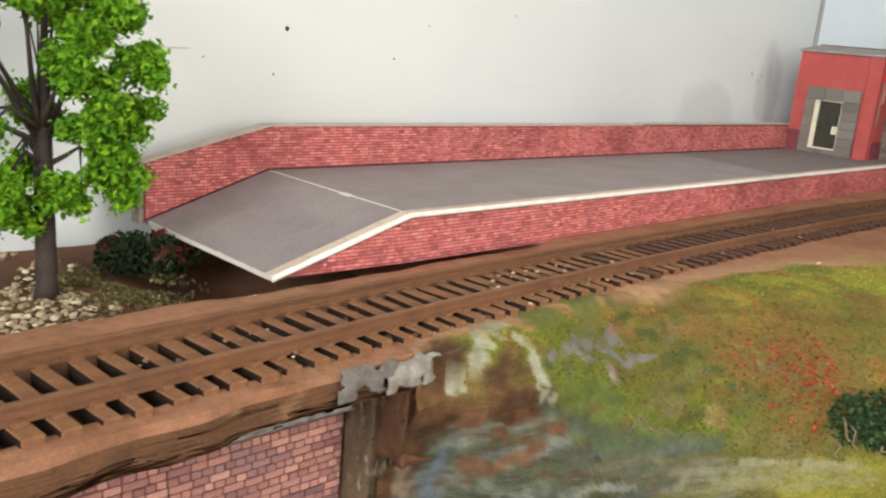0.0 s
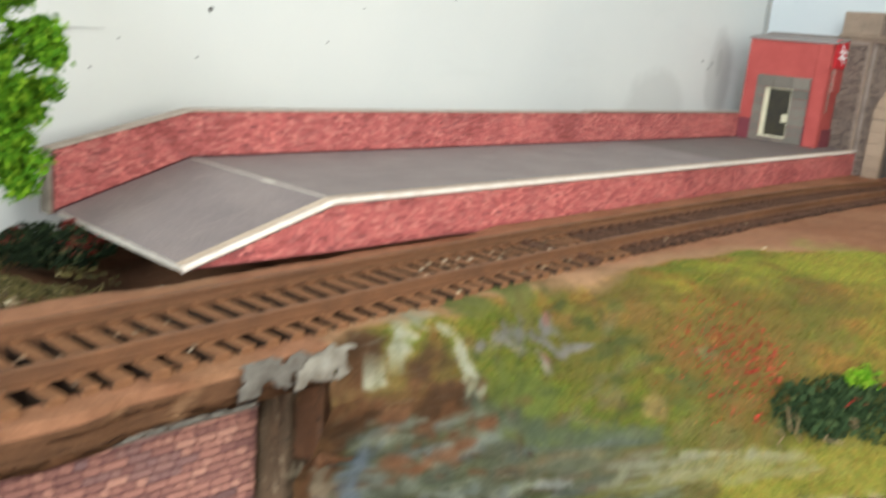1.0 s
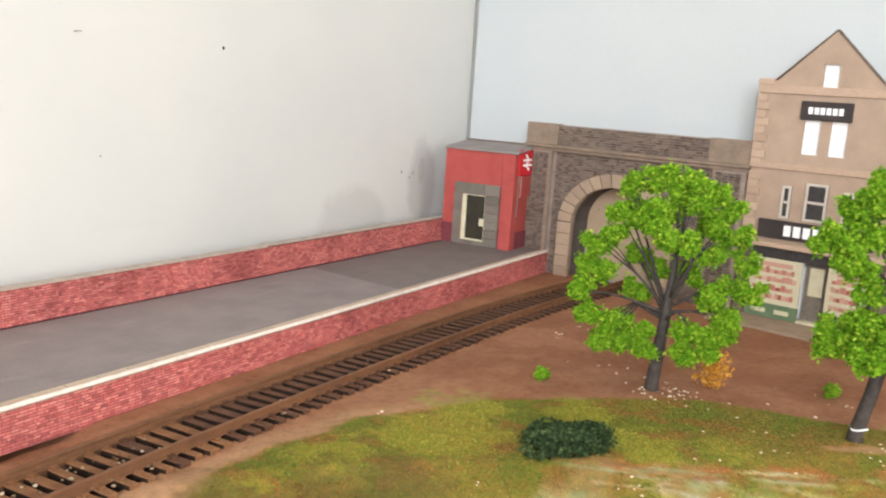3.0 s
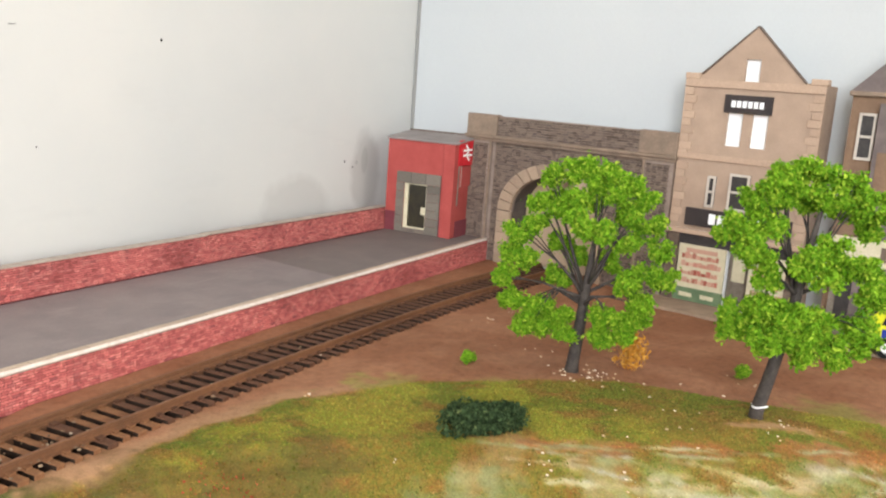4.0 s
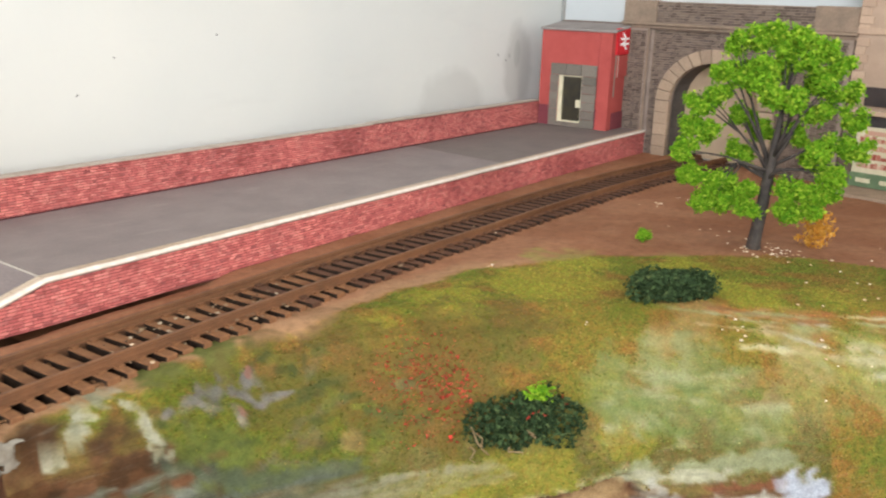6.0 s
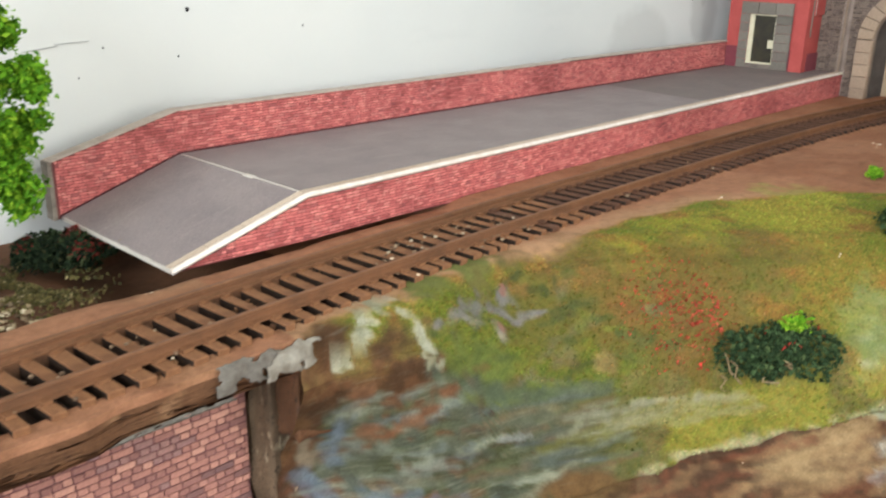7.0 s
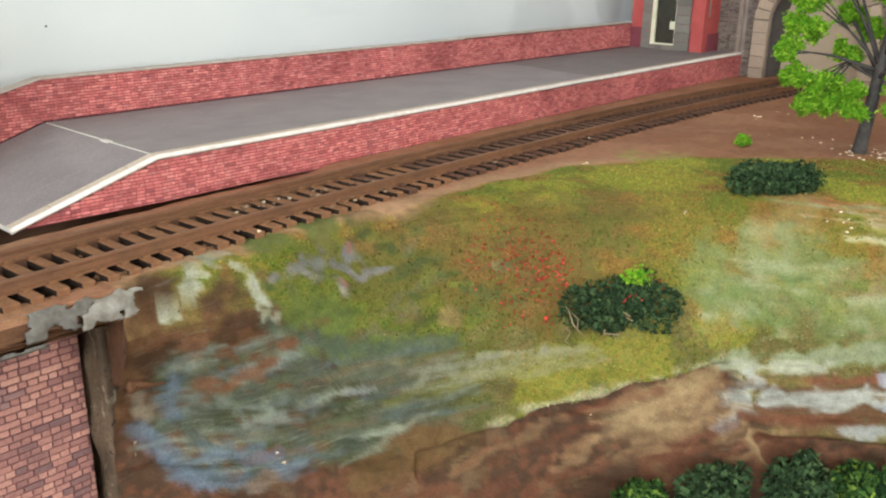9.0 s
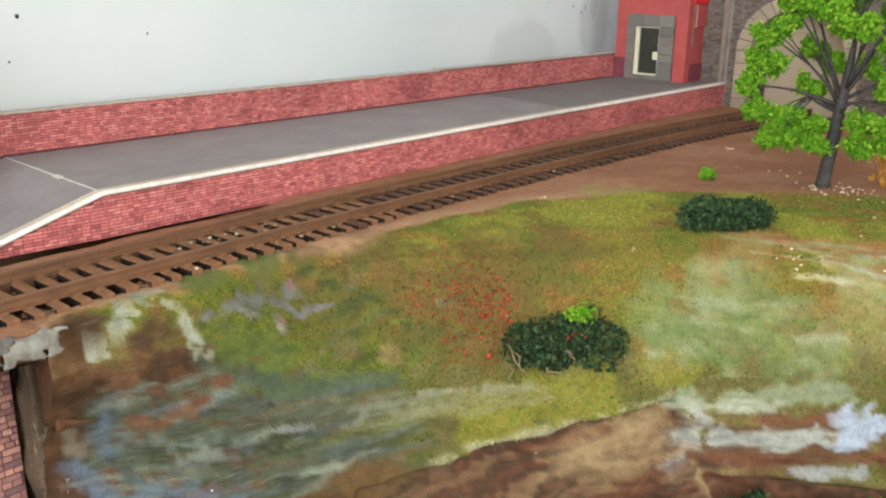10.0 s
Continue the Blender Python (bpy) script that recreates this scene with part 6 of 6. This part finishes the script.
foam_bush("foam_bush", at_ground(0.1292, -0.1700, -0.0010), 0.0138, 0.0080, 0.0098, 6000, M_foam, "dark green foam bush lying on the turf", 21, 0.0007, -48)
bank_bush = foam_bush("flowering_bush", (0.0735, -0.1535, -0.0420), 0.0150, 0.0088, 0.0148, 6800, M_foam, "dark green bush with red flowers and twigs on the bank", 29, 0.0008, -39, (M_flower, 34, "blossom"))
twigs(bank_bush, ((-0.010, -0.007, 0.001, -0.004, -0.001, 0.007), (-0.012, -0.006, 0.003, -0.003, 0, 0.006), (-0.005, -0.008, 0.003, 0.003, -0.001, -0.002), (0.002, -0.008, 0.005, -0.003, -0.001, 0.003), (-0.014, -0.004, 0.002, 0.001, -0.001, -0.004)), M_twig, 3)
sprig = bmesh.new()
sprig_rng = random.Random(14)
for _ in range(160):
    leaf(sprig, (0.004 + sprig_rng.gauss(0, 0.0016), -0.003 + sprig_rng.gauss(0, 0.001), 0.0150 + sprig_rng.gauss(0, 0.0010)), 0.0007, sprig_rng)
part("sprig", sprig, M_leaf, bank_bush, "bright green leafy sprig")
foam_bush("grass_clump", at_ground(0.1825, -0.136), 0.0042, 0.003, 0.0035, 220, M_leaf, "small bright green clump on bare earth", 23, 0.0008)
foam_bush("grass_clump", at_ground(0.235, -0.223), 0.0035, 0.003, 0.005, 200, M_leaf, "small bright green clump on bare earth", 24, 0.0008)
foam_bush("ochre_bush", at_ground(0.2155, -0.1855), 0.0068, 0.0045, 0.0155, 520, M_ochre, "thin ochre foam bush beside a tree", 25, 0.0008, 70)
foam_bush("flowering_bush", (-0.0420, -0.0115, GROUND_Z - 0.0102), 0.0115, 0.0095, 0.0108, 4200, M_foam_black, "dark green bush with red flowers behind the ramp", 26, 0.0008, 0, (M_redleaf, 520, "blossom"))
for i, (x, y, z, r, mm) in enumerate(((0.062, -0.171, -0.087, 0.0070, M_foam_mixed), (0.0775, -0.1850, -0.088, 0.0105, M_foam), (0.0945, -0.2005, -0.087, 0.0105, M_foam), (0.105, -0.2125, -0.087, 0.0095, M_foam_mixed), (0.118, -0.2235, -0.088, 0.0105, M_foam_bright), (0.086, -0.2040, -0.094, 0.0085, M_foam), (0.040, -0.166, -0.093, 0.0080, M_foam))):
    foam_bush("foam_bush", (x, y, z), r, r * 0.8, r * 1.55, 2200, mm, "dark green foam bush at the foot of the bank", 40 + i, 0.0012)
foam_bush("foam_bush", (-0.112, -0.082, -0.06), 0.012, 0.008, 0.018, 1200, M_foam, "dark green foam bush under the track edge", 50, 0.0012)


# ---- the brick pier and plaster under the track ----
def pier():
    p = thing("brick_pier", pose(-0.0958, -0.0866, -0.100), "pink brick-print pier under the track", "pier")
    W, H = 0.0586, 0.0785
    part("core", boxed(0, W, 0.0002, 0.010, 0, H), M_brickjoint, p, "dark jointed core")
    part("side_print", boxed(-0.0008, 0, 0.0002, 0.010, 0, H), M_dressed, p, "pale stone side strip")
    rng = random.Random(6)
    shared = {}
    z, row = H - 0.0016, 0
    rest = bmesh.new()
    while z > 0.0:
        x = -0.0011 if row % 2 else -0.0002
        while x < W:
            ln = rng.choice((0.0020, 0.0023, 0.0022, 0.0025)) if row % 2 else rng.choice((0.0042, 0.0045, 0.0047, 0.0033))
            a, b = max(0.0001, x), min(x + ln - 0.0003, W - 0.0001)
            w = round((b - a) * 1e4)
            tall = 0.00132 + rng.choice((0, 0, -0.0001))
            if w >= 6 and z < H - 0.026:
                box(rest, a, b, -0.0002 + rng.uniform(0, 0.00012), 0.0003, z, z + tall)
            elif w >= 6:
                grey = nz(a, 0, z, 130, 2.7) + rng.uniform(-0.25, 0.25) > 0.44
                key = (w, grey)
                if key not in shared:
                    bm = boxed(0, w * 1e-4, 0, 0.0005, 0, 0.00132, 0.00016)
                    me = bpy.data.meshes.new("brick")
                    bm.to_mesh(me)
                    bm.free()
                    me.materials.append(M_stonebrick_grey if grey else M_stonebrick)
                    shared[key] = me
                o = new("brick", shared[key])
                o.parent = p
                o.matrix_basis = pose(a, -0.0002 + rng.uniform(0, 0.00012), z + rng.uniform(-0.00008, 0.00008))
            x += ln
        z -= 0.0016
        row += 1
    low = part("brickwork", rest, M_lowbrick, p, "lower courses of pink bricks")
    low["kind"] = "stuff"


def rough_block(name, x0, x1, y0, y1, z0, z1, material, label, category, seed, amp=0.0008):
    """A hand-made plaster block with a lumpy surface."""
    bm = bmesh.new()
    bmesh.ops.create_cube(bm, size=1)
    bmesh.ops.subdivide_edges(bm, edges=bm.edges[:], cuts=14, use_grid_fill=True)
    for v in bm.verts:
        p = Vector((x0 + (v.co.x + 0.5) * (x1 - x0), y0 + (v.co.y + 0.5) * (y1 - y0), z0 + (v.co.z + 0.5) * (z1 - z0)))
        n = v.co.normalized()
        v.co = p + n * amp * (nz(p.x, p.y, p.z, 160, seed) + 0.6 * nz(p.x, p.y, p.z, 420, seed + 1) - 0.3)
    ob = finish(name, bm, material, None, "", True)
    return tagged(ob, label, category)


pier()
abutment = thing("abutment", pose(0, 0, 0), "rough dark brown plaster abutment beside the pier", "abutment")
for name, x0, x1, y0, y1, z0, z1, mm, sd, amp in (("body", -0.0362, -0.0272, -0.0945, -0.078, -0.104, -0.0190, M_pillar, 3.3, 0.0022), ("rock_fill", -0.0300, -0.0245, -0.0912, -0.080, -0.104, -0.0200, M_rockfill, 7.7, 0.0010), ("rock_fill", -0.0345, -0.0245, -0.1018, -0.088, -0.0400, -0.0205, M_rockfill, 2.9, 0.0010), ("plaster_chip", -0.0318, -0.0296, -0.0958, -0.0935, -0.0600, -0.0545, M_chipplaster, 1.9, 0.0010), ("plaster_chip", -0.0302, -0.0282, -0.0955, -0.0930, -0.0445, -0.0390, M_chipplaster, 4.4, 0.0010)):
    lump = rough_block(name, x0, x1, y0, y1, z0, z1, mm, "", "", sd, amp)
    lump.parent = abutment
cap = thing("plaster_cap", pose(0, 0, 0), "grey-white plaster cap spread over the abutment", "plaster")


def plaster_skin(parent, x0, x1, profile, material, seed, ragged=0.4, lump=0.0006, thick=0.0006):
    """A torn skin of plaster spread along the edge of the deck; the profile gives its section as y and z."""
    bm = bmesh.new()
    nx, ny = int((x1 - x0) / 0.0004), 26
    at = [i / (len(profile) - 1) for i in range(len(profile))]
    ys, zs = [p[0] for p in profile], [p[1] for p in profile]
    grid = {}
    for i in range(nx + 1):
        for j in range(ny + 1):
            u, v = i / nx, j / ny
            x = x0 + u * (x1 - x0)
            n = nz(x, 0, v * 0.006, 260, seed) + 0.5 * nz(x, 0, v * 0.006, 700, seed + 3)
            edge = min(u, 1 - u) * (x1 - x0) / 0.0030, min(v, 1 - v) * 3.2
            if min(edge) + ragged * n > 0.22 and nz(x, 0, v * 0.006, 480, seed + 8) < 0.42:
                grid[i, j] = bm.verts.new((x, lerp(at, ys, v) - lump * (n + 0.3), lerp(at, zs, v) + lump * 0.6 * n))
    for i in range(nx):
        for j in range(ny):
            q = [(i, j), (i + 1, j), (i + 1, j + 1), (i, j + 1)]
            if all(c in grid for c in q):
                bm.faces.new([grid[c] for c in q])
    bmesh.ops.delete(bm, geom=[v for v in bm.verts if not v.link_faces], context="VERTS")
    bmesh.ops.recalc_face_normals(bm, faces=bm.faces[:])
    bmesh.ops.solidify(bm, geom=bm.faces[:], thickness=thick)
    return part("skin", bm, material, parent, "", True)


plaster_skin(cap, -0.0560, -0.0425, ((-0.1050, -0.0134), (-0.1066, -0.0142), (-0.1072, -0.0160), (-0.1072, -0.0190)), M_plaster, 5.1, 0.7, 0.0003, 0.0004)
plaster_skin(cap, -0.0455, -0.0318, ((-0.1046, -0.0140), (-0.1066, -0.0150), (-0.1074, -0.0168), (-0.1074, -0.0196)), M_plaster_white, 2.2, 0.7, 0.0005, 0.0005)
plaster_skin(cap, -0.1000, -0.0510, ((-0.1064, -0.0198), (-0.1066, -0.0206), (-0.1058, -0.0214)), M_plaster, 6.6, 0.5, 0.0003, 0.0003)
wash = boxed(-0.30, -0.097, -0.070, -0.066, -0.104, -0.022)
tagged(finish("bridge_backing", wash, M_bluewash), "pale blue washed card behind the pier", "backing")


# ---- scatter: chips, gravel, turf, red flowers ----
def scatter():
    rng = random.Random(77)
    chips = bmesh.new()
    for cx, cy, s, n in ((0.256, -0.12, 0.006, 3), (0.119, -0.114, 0.003, 2), (0.100, -0.157, 0.002, 2), (0.197, -0.176, 0.013, 46), (0.126, -0.192, 0.007, 6), (0.21, -0.15, 0.02, 6), (0.18, -0.215, 0.02, 10), (0.22, -0.22, 0.02, 8), (0.14, -0.21, 0.02, 8), (0.06, -0.14, 0.02, 1), (0.24, -0.12, 0.01, 5), (0.0, -0.098, 0.02, 5), (-0.045, -0.066, 0.006, 4), (0.188, -0.245, 0.006, 8)):
        for _ in range(n):
            x, y = rng.gauss(cx, s / 2), rng.gauss(cy, s / 2)
            pebble(chips, (x, y, ground_height(x, y) + 0.0002), rng.uniform(0.0003, 0.0007), rng, 0.5)
    tagged(finish("stone_chips", chips, M_chip), "pale stone chips scattered on earth and turf", "chips", "", "stuff")
    grav = bmesh.new()
    for _ in range(3600):
        x, y = rng.uniform(-0.17, -0.040), rng.uniform(-0.050, 0.017)
        if nz(x, y, 0, 60, 2) > -0.2 and rng.random() < smoothstep(-0.054, -0.074, x):
            pebble(grav, (x, y, ground_height(x, y) + 0.0003), rng.uniform(0.0004, 0.0012), rng, 0.6)
    moss = bmesh.new()
    for _ in range(2600):
        x, y = rng.gauss(-0.056, 0.007), rng.gauss(-0.022, 0.009)
        if nz(x, y, 0, 90, 4) > -0.1 and y < 0.012:
            crumb(moss, (x, y, ground_height(x, y) + 0.0003), rng.uniform(0.0004, 0.0009), rng)
    tagged(finish("moss", moss, M_moss), "dull green and brown moss on the ground", "moss", "", "stuff")
    tagged(finish("gravel", grav, M_gravel), "tan and grey gravel on the ground", "gravel", "", "stuff")
    ball = bmesh.new()
    for cx, s, n in ((0.02, 0.02, 60), (0.045, 0.015, 30), (-0.07, 0.03, 20), (0.12, 0.06, 20)):
        for _ in range(n):
            x = rng.gauss(cx, s / 2)
            y = track_y(x) + rng.uniform(-0.013, 0.004)
            pebble(ball, (x, y, -0.0122), rng.uniform(0.0002, 0.0007), rng, 0.7)
    tagged(finish("track_chips", ball, M_trackchip), "pale chips stuck between the sleepers", "chips", "", "stuff")
    dirt = bmesh.new()
    for _ in range(1500):
        x = rng.uniform(-0.14, 0.30)
        if nz(x, 0, 0, 75, 6) > 0.16:
            y = track_y(x) + rng.choice((rng.uniform(-0.0135, -0.0100), rng.uniform(-0.0072, 0.0060)))
            pebble(dirt, (x, y, -0.0145 + 0.0012 * rng.random()), rng.uniform(0.0004, 0.0011), rng, 0.7)
    tagged(finish("track_dirt", dirt, M_trackdirt), "brown dirt caked between the sleepers", "dirt", "", "stuff")
    red = bmesh.new()
    for _ in range(600):
        x, y = rng.gauss(0.057, 0.0075), rng.gauss(-0.134, 0.006)
        r = (smooth_lerp(EDGE_X, EDGE_Y, x) - y) * 0.872
        if r < -0.001:
            crumb(red, (x, y, ground_height(x, y) + 0.0002), rng.uniform(0.0002, 0.0005), rng)
    for _ in range(240):
        x, y = rng.gauss(0.0640, 0.0045), rng.gauss(-0.1405, 0.0036)
        if (smooth_lerp(EDGE_X, EDGE_Y, x) - y) * 0.872 < -0.001:
            crumb(red, (x, y, ground_height(x, y) + 0.0004), rng.uniform(0.0003, 0.0007), rng)
    tagged(finish("red_scatter", red, M_flower), "red flower scatter on the turf", "flowers", "", "stuff")


def turf_scatter(count=90000):
    """Crumbs of turf sown where the sheet is painted as turf, each near the colour under it."""
    g = np.random.default_rng(9)
    co, quads, paint, mask = SHEET
    p, q = co[quads[:, 1]] - co[quads[:, 0]], co[quads[:, 3]] - co[quads[:, 0]]
    area = np.linalg.norm(np.cross(p, q), axis=1)
    chance = area * np.clip(mask[quads[:, 0], 0] * (1 - 0.7 * mask[quads[:, 0], 1]) - 0.2, 0, 1)
    pick = g.choice(len(quads), count, p=chance / chance.sum())
    at = co[quads[pick, 0]] + p[pick] * g.random((count, 1)) + q[pick] * g.random((count, 1))
    size = g.uniform(0.0002, 0.00042, (count, 1, 1))
    corners = np.array(((1, 0, -0.3), (-0.5, 0.87, -0.3), (-0.5, -0.87, -0.3), (0, 0, 0.9)))
    verts = (at[:, None, :] + (corners[None] + g.normal(0, 0.35, (count, 4, 3))) * size).reshape(-1, 3)
    base = 4 * np.arange(count)[:, None]
    faces = np.concatenate([base + np.array(t) for t in ((0, 1, 3), (1, 2, 3), (2, 0, 3))])
    tint = g.choice(5, count, p=(0.34, 0.26, 0.2, 0.14, 0.06))
    shade = np.array(((0.9, 1.0, 0.6), (1.3, 1.35, 0.85), (1.25, 0.95, 0.75), (0.76, 0.82, 0.6), (1.8, 1.45, 1.25)))[tint]
    col = np.clip(paint[quads[pick, 0]] * shade * g.uniform(0.8, 1.2, (count, 1)), 0.01, 0.8)
    me = bpy.data.meshes.new("turf")
    me.from_pydata(verts.tolist(), [], faces.tolist())
    d = me.color_attributes.new("paint", "FLOAT_COLOR", "POINT")
    d.data.foreach_set("color", np.repeat(np.concatenate([col, np.ones((count, 1))], 1), 4, 0).astype(np.float32).ravel())
    k = Mat("turf_crumbs", 0.9, 0.0, 0.1)
    k.colour(k.attribute("paint").outputs["Color"])
    me.materials.append(k.m)
    tagged(new("turf", me), "mixed green and brown turf scatter", "turf", "", "stuff")


turf_scatter()
scatter()


# ---- specks and smudges on the boards ----
def specks():
    rng = random.Random(5)
    s = thing("board_specks", pose(0, 0.0178, 0), "small dark specks and chips on the white board", "specks")
    for x, z, r in ((0.016, 0.0400, 0.0008), (0.012, 0.026, 0.0004), (0.06, 0.033, 0.0004), (0.316, 0.038, 0.0007), (0.12, 0.052, 0.0004), (0.18, 0.095, 0.0007), (-0.012, 0.03, 0.0003), (-0.02, 0.022, 0.0003), (0.3277, 0.0370, 0.0012), (0.324, 0.0345, 0.0005), (0.075, 0.045, 0.0003)):
        bm = bmesh.new()
        bmesh.ops.create_icosphere(bm, subdivisions=1, radius=r)
        for v in bm.verts:
            v.co = Vector((v.co.x * rng.uniform(0.7, 1.2), v.co.y * 0.3, v.co.z * rng.uniform(0.7, 1.4)))
        part("speck", bm, M_scuff if r > 0.001 else M_speck, s, m=pose(x, 0, z))
    for x, z, n, turn in ((0.1109, 0.0957, 0.0030, 4), (-0.030, 0.0308, 0.010, 6), (-0.021, 0.0320, 0.010, 2)):
        part("scuff", boxed(-n / 2, n / 2, -0.0001, 0.0002, -0.00012, 0.00012), M_scuff if n > 0.005 else M_speck, s, "", False, pose(x, 0, z, 0, -turn, 0))
    j = boxed(0.3849, 0.3852, 0.0176, 0.0182, -0.01, 0.40)
    tagged(finish("corner_joint", j, mottled("joint_filler", srgb(150, 152, 152), srgb(138, 140, 142), 40, 0.7, 900, 0.0001, 0.2, 0.1)), "thin grey joint where two boards meet", "", "", "structure")


specks()
